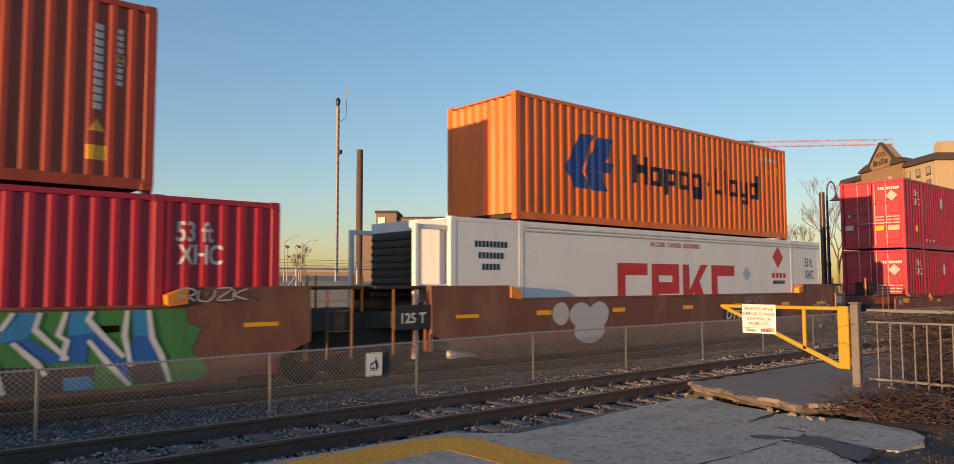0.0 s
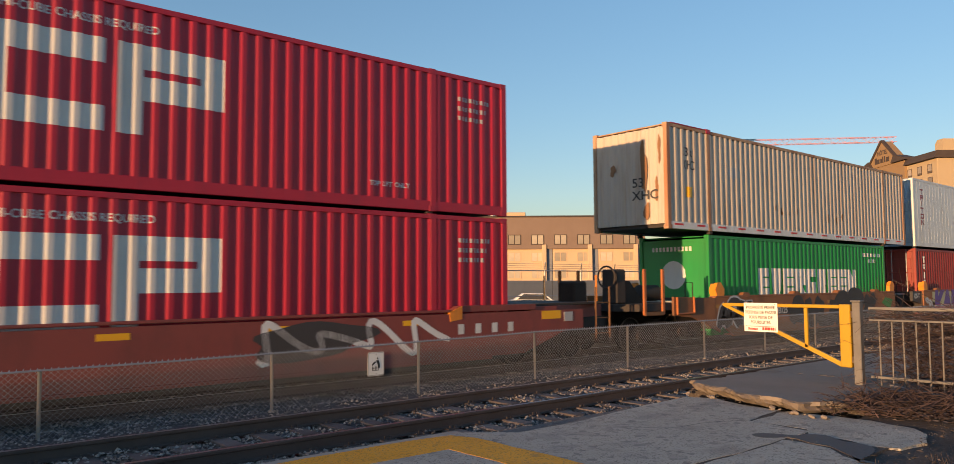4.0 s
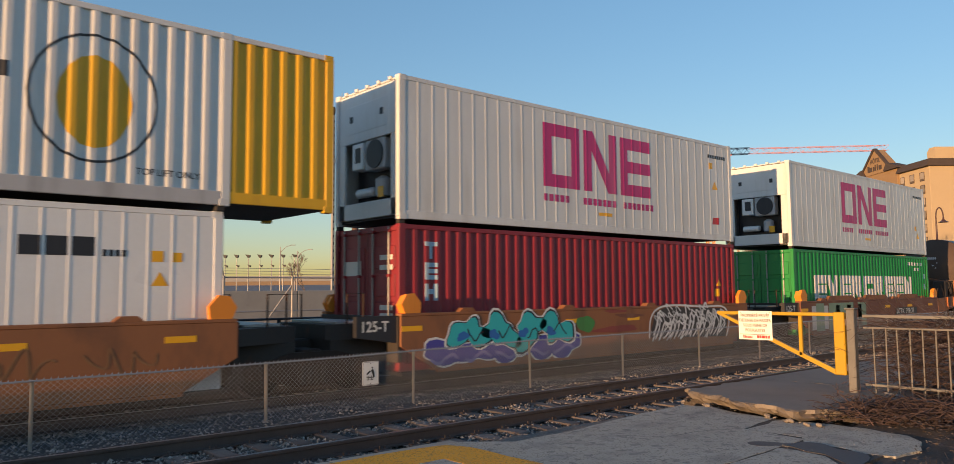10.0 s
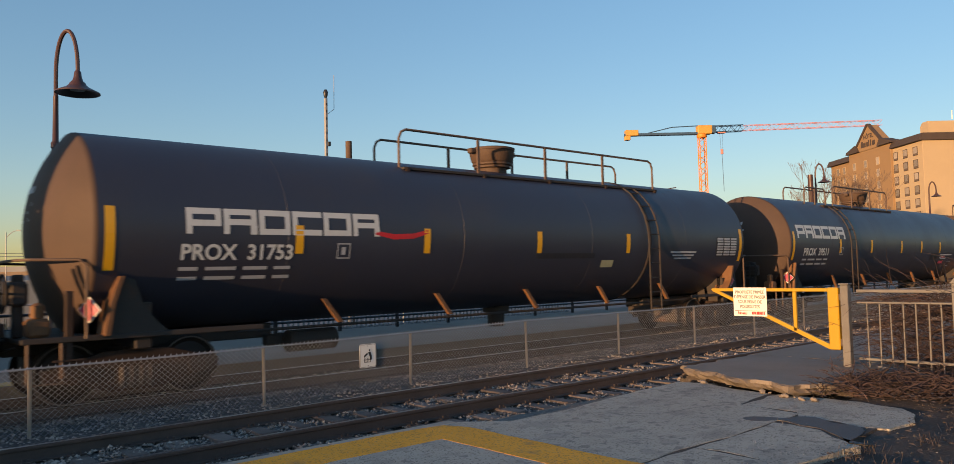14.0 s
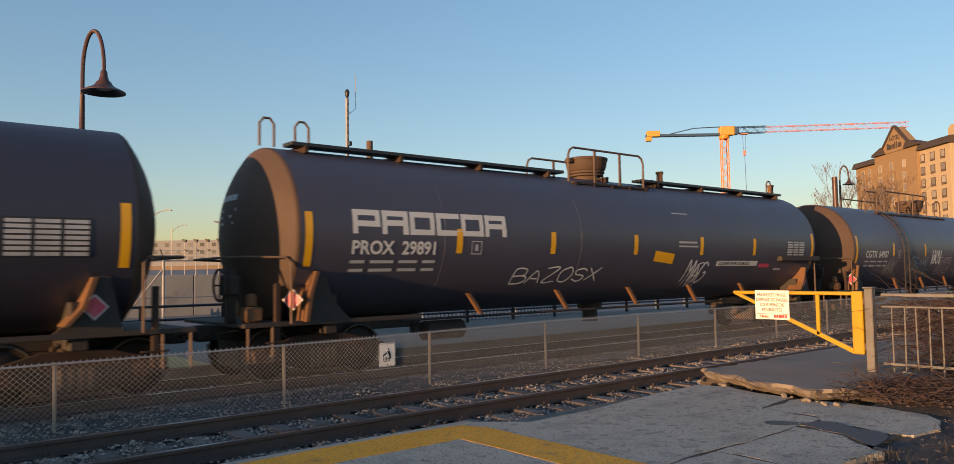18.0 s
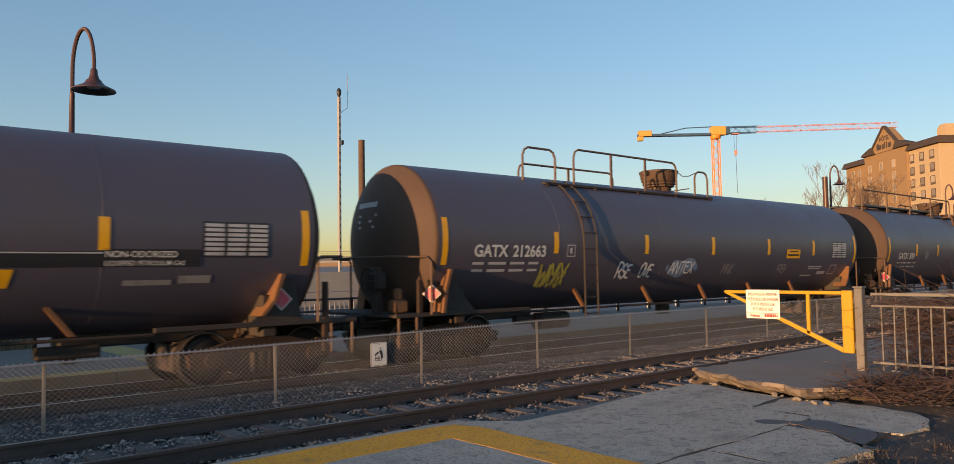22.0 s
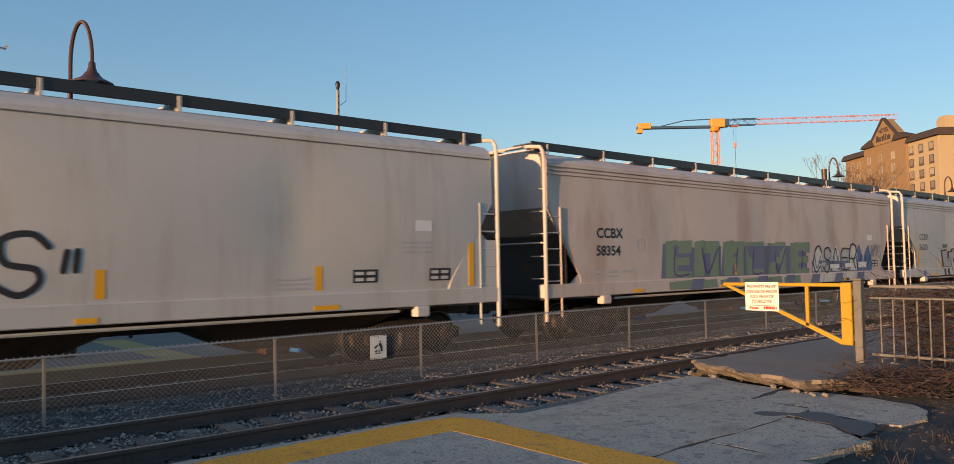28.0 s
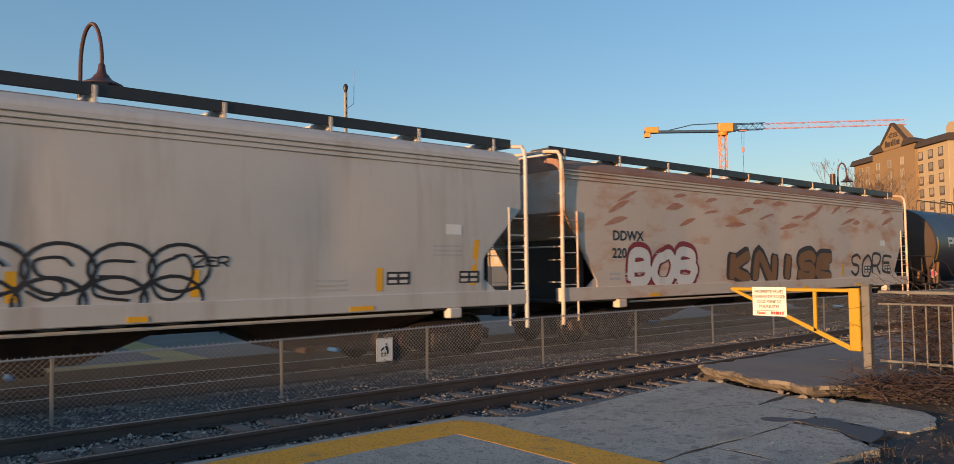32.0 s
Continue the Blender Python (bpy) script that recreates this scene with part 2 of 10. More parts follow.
# ---- materials ----
def surf(name, col, col2=None, rough=0.6, metal=0.0, scale=1.5, amount=0.5, fine=30.0, bump=0.15, dirt=None, dirt_scale=(1, 1, 1),
         dirt_amount=0.4, dirt_from=0.5, island=0.0, spec=0.5):
    """A painted, worn or grown surface: two tones at two scales, an optional second layer of dirt or rust, and relief."""
    m = bpy.data.materials.new(name)
    m.use_nodes = True
    nt = m.node_tree
    N, L = nt.nodes, nt.links
    b = N["Principled BSDF"]
    b.inputs["Roughness"].default_value = rough
    b.inputs["Metallic"].default_value = metal
    b.inputs["Specular IOR Level"].default_value = spec
    tc = N.new("ShaderNodeTexCoord")
    if col2 is None:
        col2 = tuple(c * 0.72 for c in col)

    def noise_of(sc, detail=4.0, stretch=None):
        n = N.new("ShaderNodeTexNoise")
        n.inputs["Scale"].default_value = sc
        n.inputs["Detail"].default_value = detail
        n.inputs["Roughness"].default_value = 0.6
        if stretch:
            mp = N.new("ShaderNodeMapping")
            mp.inputs["Scale"].default_value = stretch
            L.new(tc.outputs["Object"], mp.inputs["Vector"])
            L.new(mp.outputs[0], n.inputs["Vector"])
        else:
            L.new(tc.outputs["Object"], n.inputs["Vector"])
        return n

    def ramp(src, lo, hi):
        r = N.new("ShaderNodeMapRange")
        r.inputs["From Min"].default_value, r.inputs["From Max"].default_value = lo, hi
        L.new(src, r.inputs["Value"])
        return r.outputs[0]

    def mix(fac, a, c):
        x = N.new("ShaderNodeMix")
        x.data_type = "RGBA"
        if isinstance(fac, float):
            x.inputs[0].default_value = fac
        else:
            L.new(fac, x.inputs[0])
        for k, v in ((6, a), (7, c)):
            if isinstance(v, tuple):
                x.inputs[k].default_value = (*v, 1)
            else:
                L.new(v, x.inputs[k])
        return x.outputs[2]

    def times(a, k):
        x = N.new("ShaderNodeMath")
        x.operation = "MULTIPLY"
        L.new(a, x.inputs[0])
        x.inputs[1].default_value = k
        return x.outputs[0]

    big = noise_of(scale)
    small = noise_of(fine, 3.0)
    colour = mix(times(ramp(big.outputs[0], 0.35, 0.7), amount), tuple(col), tuple(col2))
    colour = mix(times(ramp(small.outputs[0], 0.4, 0.75), amount * 0.5), colour, tuple(col2))
    if dirt:
        dn = noise_of(1.0, 6.0, dirt_scale)
        colour = mix(times(ramp(dn.outputs[0], dirt_from, dirt_from + 0.18), dirt_amount), colour, tuple(dirt))
    if island:
        oi = N.new("ShaderNodeObjectInfo")
        gi = N.new("ShaderNodeNewGeometry")
        ad = N.new("ShaderNodeMath")
        ad.operation = "ADD"
        L.new(oi.outputs["Random"], ad.inputs[0])
        L.new(gi.outputs["Random Per Island"], ad.inputs[1])
        fr = N.new("ShaderNodeMath")
        fr.operation = "FRACT"
        L.new(ad.outputs[0], fr.inputs[0])
        hs = N.new("ShaderNodeHueSaturation")
        L.new(ramp_to(N, L, fr.outputs[0], 1 - island, 1 + island), hs.inputs["Value"])
        L.new(colour, hs.inputs["Color"])
        colour = hs.outputs[0]
    L.new(colour, b.inputs["Base Color"])
    rr = N.new("ShaderNodeMapRange")
    rr.inputs["To Min"].default_value, rr.inputs["To Max"].default_value = max(rough - 0.12, 0.02), min(rough + 0.15, 1)
    L.new(big.outputs[0], rr.inputs["Value"])
    L.new(rr.outputs[0], b.inputs["Roughness"])
    if bump:
        bp = N.new("ShaderNodeBump")
        bp.inputs["Strength"].default_value = bump
        bp.inputs["Distance"].default_value = 0.01
        L.new(small.outputs[0], bp.inputs["Height"])
        L.new(bp.outputs[0], b.inputs["Normal"])
    return m


def ramp_to(N, L, src, lo, hi):
    r = N.new("ShaderNodeMapRange")
    r.inputs["To Min"].default_value, r.inputs["To Max"].default_value = lo, hi
    L.new(src, r.inputs["Value"])
    return r.outputs[0]


def glow(name, col, strength):
    m = bpy.data.materials.new(name)
    m.use_nodes = True
    b = m.node_tree.nodes["Principled BSDF"]
    b.inputs["Base Color"].default_value = (*col, 1)
    b.inputs["Emission Color"].default_value = (*col, 1)
    b.inputs["Emission Strength"].default_value = strength
    return m


GRIME = (0.05, 0.035, 0.025)
RUST = (0.16, 0.05, 0.018)
STREAK = (2.2, 2.2, 0.25)


def paint(name, col, rough=0.45, dirt=GRIME, amount=0.3, start=0.52, streak=STREAK, fade=0.35):
    return surf(name, col, tuple(c * 0.8 + 0.01 for c in col), rough, 0, 0.7, fade, 14, 0.05, dirt, streak, amount, start)


MAT = {
    "asphalt": surf("asphalt", (0.37, 0.346, 0.288), (0.47, 0.44, 0.37), 0.9, 0, 0.7, 0.6, 60, 0.6, (0.1, 0.095, 0.092), (0.8, 1.6, 1), 0.5, 0.55),
    "concrete": surf("concrete", (0.225, 0.195, 0.168), (0.165, 0.145, 0.126), 0.9, 0, 1.1, 0.6, 40, 0.5, (0.10, 0.09, 0.08), (1.5, 1.5, 1.5), 0.5, 0.55),
    "broken_concrete": surf("broken_concrete", (0.17, 0.145, 0.122), (0.1, 0.085, 0.072), 0.95, 0, 3, 0.7, 45, 0.9, (0.06, 0.045, 0.036), (4, 4, 4), 0.6, 0.5),
    "pale_concrete": surf("pale_concrete", (0.4, 0.36, 0.3), (0.29, 0.262, 0.222), 0.9, 0, 0.5, 0.6, 30, 0.3, (0.13, 0.12, 0.11), (0.6, 0.6, 0.6), 0.4, 0.55),
    "yellow_line": surf("yellow_line", (0.9, 0.4, 0.02), (0.72, 0.32, 0.025), 0.8, 0, 1.2, 0.7, 50, 0.4, (0.13, 0.12, 0.11), (3, 3, 3), 0.75, 0.6),
    "dirt": surf("dirt", (0.062, 0.05, 0.043), (0.034, 0.029, 0.026), 0.95, 0, 1.3, 0.7, 25, 0.8, (0.1, 0.08, 0.064), (3, 3, 3), 0.5, 0.55),
    "ground": surf("ground", (0.13, 0.115, 0.09), (0.08, 0.075, 0.06), 0.95, 0, 0.02, 0.6, 0.6, 0.2),
    "ballast": surf("ballast", (0.085, 0.084, 0.084), (0.045, 0.044, 0.045), 0.95, 0, 1.5, 0.7, 22, 1.0, (0.06, 0.045, 0.036), (1, 1, 1), 0.35, 0.54),
    "stone": surf("stone", (0.33, 0.298, 0.265), (0.165, 0.147, 0.132), 0.85, 0, 9, 0.6, 60, 0.4, (0.14, 0.08, 0.05), (1.2, 1.2, 1.2), 0.4, 0.5, island=0.55),
    "rail_steel": surf("rail_steel", (0.1, 0.076, 0.066), (0.062, 0.05, 0.045), 0.7, 0.3, 2, 0.6, 40, 0.3),
    "rail_top": surf("rail_top", (0.42, 0.42, 0.44), (0.3, 0.3, 0.32), 0.3, 0.9, 2, 0.5, 40, 0.05),
    "tie": surf("tie", (0.2, 0.165, 0.145), (0.1, 0.084, 0.076), 0.95, 0, 1.5, 0.8, 18, 0.9, (0.05, 0.04, 0.035), (0.5, 6, 6), 0.6, 0.5, island=0.25),
    "galvanised": surf("galvanised", (0.36, 0.35, 0.34), (0.27, 0.26, 0.25), 0.5, 0.2, 3, 0.5, 40, 0.1, RUST, (3, 3, 1), 0.3, 0.6),
    "sign_white": surf("sign_white", (0.78, 0.77, 0.74), (0.62, 0.61, 0.58), 0.5, 0, 3, 0.3, 30, 0.03, (0.4, 0.37, 0.33), (2, 2, 2), 0.3, 0.6),
    "black": surf("black", (0.02, 0.02, 0.021), (0.035, 0.033, 0.03), 0.55, 0, 2, 0.5, 30, 0.1),
    "red_letters": paint("red_letters", (0.55, 0.03, 0.03)),
    "gate_yellow": surf("gate_yellow", (0.42, 0.255, 0.01), (0.34, 0.2, 0.012), 0.4, 0, 2, 0.4, 40, 0.05, (0.25, 0.12, 0.02), (4, 4, 4), 0.4, 0.62),
    "fence_grey": surf("fence_grey", (0.15, 0.147, 0.146), (0.1, 0.098, 0.096), 0.6, 0.1, 4, 0.6, 30, 0.3, RUST, (6, 6, 2), 0.5, 0.58),
    "twig": surf("twig", (0.065, 0.042, 0.04), (0.03, 0.021, 0.021), 0.9, 0, 3, 0.6, 40, 0.3, island=0.5),
    "dry_leaf": surf("dry_leaf", (0.07, 0.054, 0.046), (0.04, 0.032, 0.028), 0.9, 0, 5, 0.6, 40, 0.2, island=0.6),
    "dry_grass": surf("dry_grass", (0.36, 0.28, 0.17), (0.22, 0.17, 0.1), 0.9, 0, 2, 0.6, 20, 0.2, island=0.4),
    "water": surf("water", (0.022, 0.02, 0.024), (0.075, 0.068, 0.064), 0.55, 0, 7, 0.9, 30, 0.2),
    "brick_plain": surf("brick_plain", (0.25, 0.12, 0.08), (0.18, 0.09, 0.065), 0.9, 0, 1, 0.5, 20, 0.3),
    "wire": surf("wire", (0.29, 0.31, 0.345), (0.21, 0.225, 0.25), 0.5, 0.3, 3, 0.5, 40, 0.1, RUST, (3, 3, 1), 0.15, 0.62),
    "gravel": surf("gravel", (0.18, 0.168, 0.15), (0.1, 0.092, 0.083), 0.95, 0, 3, 0.7, 45, 1.0, (0.22, 0.2, 0.175), (14, 14, 14), 0.6, 0.58),
    "rail_black": surf("rail_black", (0.02, 0.022, 0.026), (0.035, 0.035, 0.04), 0.4, 0.1, 3, 0.4, 30, 0.05),
    "lamp_brown": surf("lamp_brown", (0.07, 0.034, 0.03), (0.045, 0.024, 0.022), 0.4, 0.1, 3, 0.4, 30, 0.05),
}


def speckle(m, scale, col, lo, hi, amount=1.0):
    """Lays small flecks of aggregate over a surface's colour."""
    N, L = m.node_tree.nodes, m.node_tree.links
    inp = N["Principled BSDF"].inputs["Base Color"]
    src = inp.links[0].from_socket
    tc, vo, rp, mul, mx = N.new("ShaderNodeTexCoord"), N.new("ShaderNodeTexVoronoi"), N.new("ShaderNodeMapRange"), N.new("ShaderNodeMath"), N.new("ShaderNodeMix")
    vo.inputs["Scale"].default_value = scale
    L.new(tc.outputs["Object"], vo.inputs["Vector"])
    sep = N.new("ShaderNodeSeparateColor")
    L.new(vo.outputs["Color"], sep.inputs[0])
    rp.inputs["From Min"].default_value, rp.inputs["From Max"].default_value = lo, hi
    L.new(sep.outputs[0], rp.inputs["Value"])
    mul.operation = "MULTIPLY"
    mul.inputs[1].default_value = amount
    L.new(rp.outputs[0], mul.inputs[0])
    mx.data_type = "RGBA"
    L.new(mul.outputs[0], mx.inputs[0])
    L.new(src, mx.inputs[6])
    mx.inputs[7].default_value = (*col, 1)
    L.new(mx.outputs[2], inp)


for key in ("asphalt", "yellow_line"):
    speckle(MAT[key], 55, (0.36, 0.35, 0.33), .8, .95, .35 if key == "asphalt" else .2)
    speckle(MAT[key], 70, (0.06, 0.058, 0.055), .78, .95, .7 if key == "asphalt" else .5)
speckle(MAT["asphalt"], 13, (0.13, 0.125, 0.12), .9, .96, .55)
speckle(MAT["asphalt"], 5, (0.2, 0.192, 0.17), .8, .95, .35)
speckle(MAT["asphalt"], 8, (0.4, 0.385, 0.345), .86, .95, .3)
speckle(MAT["ballast"], 30, (0.2, 0.195, 0.19), .7, .95, .7)
speckle(MAT["dirt"], 40, (0.1, 0.09, 0.08), .8, .95, .5)
speckle(MAT["gravel"], 45, (0.3, 0.28, 0.25), .75, .95, .7)
# ---- the setting: ground, tracks, platforms, fences ----
TRACK_NEAR, TRACK_FAR = 9.05, 13.24
FENCE_Y = 11.3
rnd = random.Random(7)

g = Geo()
g.add([(-2500, -2500, -0.5), (2500, -2500, -0.5), (2500, 2500, -0.5), (-2500, 2500, -0.5)], [(0, 1, 2, 3)])
tagged(part("ground", g, MAT["ground"]), "flat bare earth of a suburban rail corridor", "ground", kind="structure")

# ballast: one uneven bed under both tracks
g = Geo()
nx, ny = 260, 46
for i in range(nx + 1):
    x = -30 + 70 * i / nx if i < nx - 20 else 40 + (i - nx + 20) * 12
    for j in range(ny + 1):
        y = 6.4 + 9.0 * j / ny
        z = -0.215 + 0.05 * noise.noise((x * 1.7, y * 1.7, 0)) + 0.02 * noise.noise((x * 6, y * 6, 3))
        if 10.3 < y < 12.2:
            z += 0.03
        g.v.append((x, y, z))
for i in range(nx):
    for j in range(ny):
        a = i * (ny + 1) + j
        g.f.append((a, a + ny + 1, a + ny + 2, a + 1))
        g.smooth.append(True)
ballast = tagged(part("ballast_bed", g, MAT["ballast"]), "grey crushed-stone ballast bed under two railway tracks", "ballast", kind="structure")


def stones(count, x0, x1, y0, y1, z, lo, hi, power, seed):
    r = random.Random(seed)
    geo = Geo()
    for _ in range(count):
        x = x0 + (x1 - x0) * r.random() ** power
        y = y0 + (y1 - y0) * r.random()
        s = r.uniform(lo, hi)
        zz = z + 0.05 * noise.noise((x * 1.7, y * 1.7, 0)) + r.uniform(-0.01, 0.02)
        a = r.random() * 6.28
        ca_, sa_ = math.cos(a), math.sin(a)
        vs = []
        for dx, dy, dz in ((1, 0, 0), (-1, 0, 0), (0, 1, 0), (0, -1, 0), (0, 0, 1), (0, 0, -1)):
            k = s * r.uniform(0.6, 1.15)
            px, py, pz = dx * k + r.uniform(-.3, .3) * s, dy * k + r.uniform(-.3, .3) * s, dz * k * 0.75
            vs.append((x + px * ca_ - py * sa_, y + px * sa_ + py * ca_, zz + pz))
        geo.add(vs, [(0, 2, 4), (2, 1, 4), (1, 3, 4), (3, 0, 4), (2, 0, 5), (1, 2, 5), (3, 1, 5), (0, 3, 5)])
    return geo


def raw_mesh(geo, name):
    me = bpy.data.meshes.new(name)
    me.from_pydata(geo.v, [], geo.f)
    return me


st = stones(30000, 1.0, 34, 6.95, 12.6, -0.195, 0.014, 0.036, 1.5, 1)
tagged(part("ballast_stones", raw_mesh(st, "ballast_stones"), MAT["stone"]), "loose grey ballast stones between the rails and along the fence", "ballast", kind="stuff")
st = stones(3500, 0.5, 26, 12.6, 15.0, -0.195, 0.025, 0.05, 1.4, 2)
tagged(part("ballast_stones", raw_mesh(st, "ballast_stones"), MAT["stone"]), "loose ballast stones under the passing train", "ballast", kind="stuff")

RAIL_PROFILE = [(-.075, -.172), (.075, -.172), (.075, -.160), (.014, -.142), (.010, -.050), (.034, -.040), (.036, -.010), (.028, -.0005),
                (-.028, -.0005), (-.036, -.010), (-.034, -.040), (-.010, -.050), (-.014, -.142), (-.075, -.160)]
tie_geo = Geo().box(-.115, .115, -1.3, 1.3, -.36, -.172, .012).mesh("tie")
tie_geo.materials.append(MAT["tie"])


def track(name, yc, label, x_ties):
    root = thing(name, label, "railway track", pose(0, yc, 0), kind="structure")
    for sy in (-.7525, .7525):
        rail = part("rail", Geo().prism([(p + sy, q) for p, q in RAIL_PROFILE], -60, 420, "x"), MAT["rail_steel"], root, "brown weathered steel rail")
        part("running_surface", Geo().box(-60, 420, sy - .026, sy + .026, -.001, .0025), MAT["rail_top"], rail, "polished rail head")
        pl = Geo()
        for i in range(150):
            x = -3 + .53 * i
            pl.box(x - .09, x + .09, sy - .14, sy + .14, -.173, -.158)
            for q in (-.1, .1):
                pl.box(x - .04, x - .015, sy + q - .012, sy + q + .012, -.16, -.125)
                pl.box(x + .03, x + .055, sy + q - .012, sy + q + .012, -.16, -.13)
        tagged(part("tie_plates", pl, MAT["rail_steel"], rail), kind="stuff")
    r = random.Random(yc)
    for i in range(x_ties):
        part("tie", tie_geo, None, root, at=pose(-3 + .53 * i, r.uniform(-.04, .04), r.uniform(-.006, .006), 0, 0, r.uniform(-1, 1)))
    far = Geo()
    for i in range(x_ties, 500):
        far.box(-3 + .53 * i - .115, -3 + .53 * i + .115, -1.3, 1.3, -.36, -.172)
    tagged(part("far_ties", far, MAT["tie"], root), kind="stuff")
    return root


track("track_near", TRACK_NEAR, "empty railway track with brown rails on weathered ties", 140)
track("track_far", TRACK_FAR, "second railway track carrying a long freight train", 110)


def ragged(pts, step, amp, seed):
    """Breaks the straight sides of an outline into uneven ones."""
    out = []
    for i, (x, y) in enumerate(pts):
        x1, y1 = pts[(i + 1) % len(pts)]
        d = math.hypot(x1 - x, y1 - y)
        n = max(1, int(d / step))
        for k in range(n):
            u = k / n
            o = amp * noise.noise((x + (x1 - x) * u * 3 + seed, (y + (y1 - y) * u) * 3, seed)) * 2
            out.append((x + (x1 - x) * u + o * (y1 - y) / d, y + (y1 - y) * u - o * (x1 - x) / d))
    return out


# near platform: broken asphalt panels with open joints
plat = thing("platform_near", "worn grey asphalt station platform with cracks and a painted yellow line", "platform", kind="structure")
panels = [
    [(-40, 4.2), (5.4, 4.18), (6.4, 4.22), (7.0, 4.16), (7.9, 4.2), (8.63, 4.22), (8.72, 5.04), (9.7, 5.15), (9.75, 5.75), (10.0, 6.3), (9.84, 6.68), (8.6, 6.6), (7.1, 6.4), (6.1, 6.4), (5.62, 6.82), (-40, 6.84)],
    [(-40, -9), (6.3, -9), (6.34, 4.15), (-40, 4.16)],
    [(6.36, 3.22), (6.8, 3.2), (7.42, 3.1), (7.68, 3.4), (7.88, 3.66), (7.96, 4.0), (7.96, 4.15), (7.0, 4.13), (6.37, 4.15)],
    [(8.72, 4.3), (8.5, 4.15), (8.44, 3.72), (8.28, 3.42), (8.42, 3.16), (8.95, 3.1), (9.4, 3.28), (9.66, 3.52), (9.83, 4.03), (9.76, 5.06), (8.78, 5.0)],
]
for k, p in enumerate(panels):
    part("asphalt_panel", Geo().prism(ragged(p, .2, .018 if k < 2 else .045, k * 3.1), -.45, .10 - .0015 * k, "z"), MAT["asphalt"], plat)
part("joint_filler", Geo().prism([(-40, -9), (6.35, -9), (6.36, 3.2), (9.2, 3.3), (9.7, 4.2), (9.7, 6.2), (5.5, 6.3), (-40, 6.5)], -.46, .094, "z"), MAT["dirt"], plat, "dark soil in the joints")
for i in range(23):
    x = -40 + 2 * i
    part("coping", Geo().box(x + .004, min(x + 1.996, 5.62), 6.845, 6.99, -.45, .098, .012), MAT["pale_concrete"], plat)
part("yellow_line", Geo().prism(ragged([(-40, 6.27), (4.95, 6.25), (4.93, -6), (5.5, -6), (5.52, 6.5), (5.4, 6.8), (5.1, 6.85), (-40, 6.84)], .3, .02, 9), .10, .1025, "z"),
     MAT["yellow_line"], plat, "worn yellow safety line")
# open cracks in the panels
for k, pts in enumerate(([(7.2, 5.9), (7.6, 5.4), (8.2, 5.3), (8.7, 5.04)],)):
    vs, fs = band([(x + .04 * noise.noise((x * 5, y * 5, k)), y) for x, y in smooth_line(pts, 6)], .014)
    part("crack", Geo().add([(x, y, .1012 if k < 2 else .0892) for x, y in vs], fs), MAT["black"], plat)

# gravel shoulder between the broken asphalt and the rail
g = Geo()
for i in range(41):
    for j in range(13):
        x, u = 5.63 + 7 * i / 40, j / 12
        y = 6.25 + 1.3 * u
        g.v.append((x, y, .055 - .24 * max(0, u - .12) ** 1.2 + .03 * noise.noise((x * 3, y * 3, 1)) + .012 * noise.noise((x * 14, y * 14, 2))))
for i in range(40):
    for j in range(12):
        a = i * 13 + j
        g.f.append((a, a + 13, a + 14, a + 1))
        g.smooth.append(True)
tagged(part("gravel_shoulder", g, MAT["gravel"]), "dusty gravel shoulder along the broken platform edge", "gravel", kind="structure")

# raised slab at the end of the platform, its edge broken
slab = thing("platform_slab", "raised cracked concrete slab with a broken crumbling edge", "slab", kind="structure")
edge = [(10.45, 7.0), (10.2, 6.75), (10.05, 6.2), (9.75, 5.75), (9.74, 5.2), (9.62, 4.85), (9.76, 4.6)]
broken = ragged(edge + [(10.4, 4.4), (12.6, 4.2), (12.6, 7.0)], .06, .07, 2.2)
g = Geo()
nb = len(broken)
for inset, z in ((.05, .25), (.015, .238), (0, .2), (.03, .15), (.14, .1)):
    for x, y in broken:
        d = Vector((11.3 - x, 5.5 - y)).normalized() * max(0, inset + .045 * noise.noise((x * 9, y * 9, z * 30)) + .03 * noise.noise((x * 27, y * 27, z * 50)) + (.16 * max(0, noise.noise((x * 2.7, y * 2.7, 7 + z * 9))) + .05 * noise.noise((x * 15, y * 15, z * 70)) if z < .245 else 0))
        g.v.append((x + d.x, y + d.y, z + (.02 * noise.noise((x * 6, y * 6, z * 40)) if z < .24 else 0)))
for k in range(4):
    for i in range(nb):
        g.f.append((k * nb + i, k * nb + (i + 1) % nb, (k + 1) * nb + (i + 1) % nb, (k + 1) * nb + i))
        g.smooth.append(False)
g.f.append(tuple(range(4 * nb, 5 * nb)))
g.smooth.append(False)
part("broken_edge", g, MAT["broken_concrete"], slab, "crumbled brown-stained concrete edge")
part("concrete_slab", Geo().prism([(v[0], v[1]) for v in g.v[:nb]], .2, .2515, "z"), MAT["concrete"], slab)
part("concrete_slab", Geo().prism(ragged([(12.63, 4.0), (40, 4.0), (40, 7.0), (12.63, 7.0)], .5, .01, 4), .05, .249, "z"), MAT["concrete"], slab)
part("concrete_slab", Geo().prism([(40.03, 4.0), (160, 4.0), (160, 7.0), (40.03, 7.0)], .05, .248, "z"), MAT["concrete"], slab)
part("footing", Geo().box(10.3, 160, 4.3, 6.95, -.45, .125), MAT["dirt"], slab)
rr = random.Random(5)
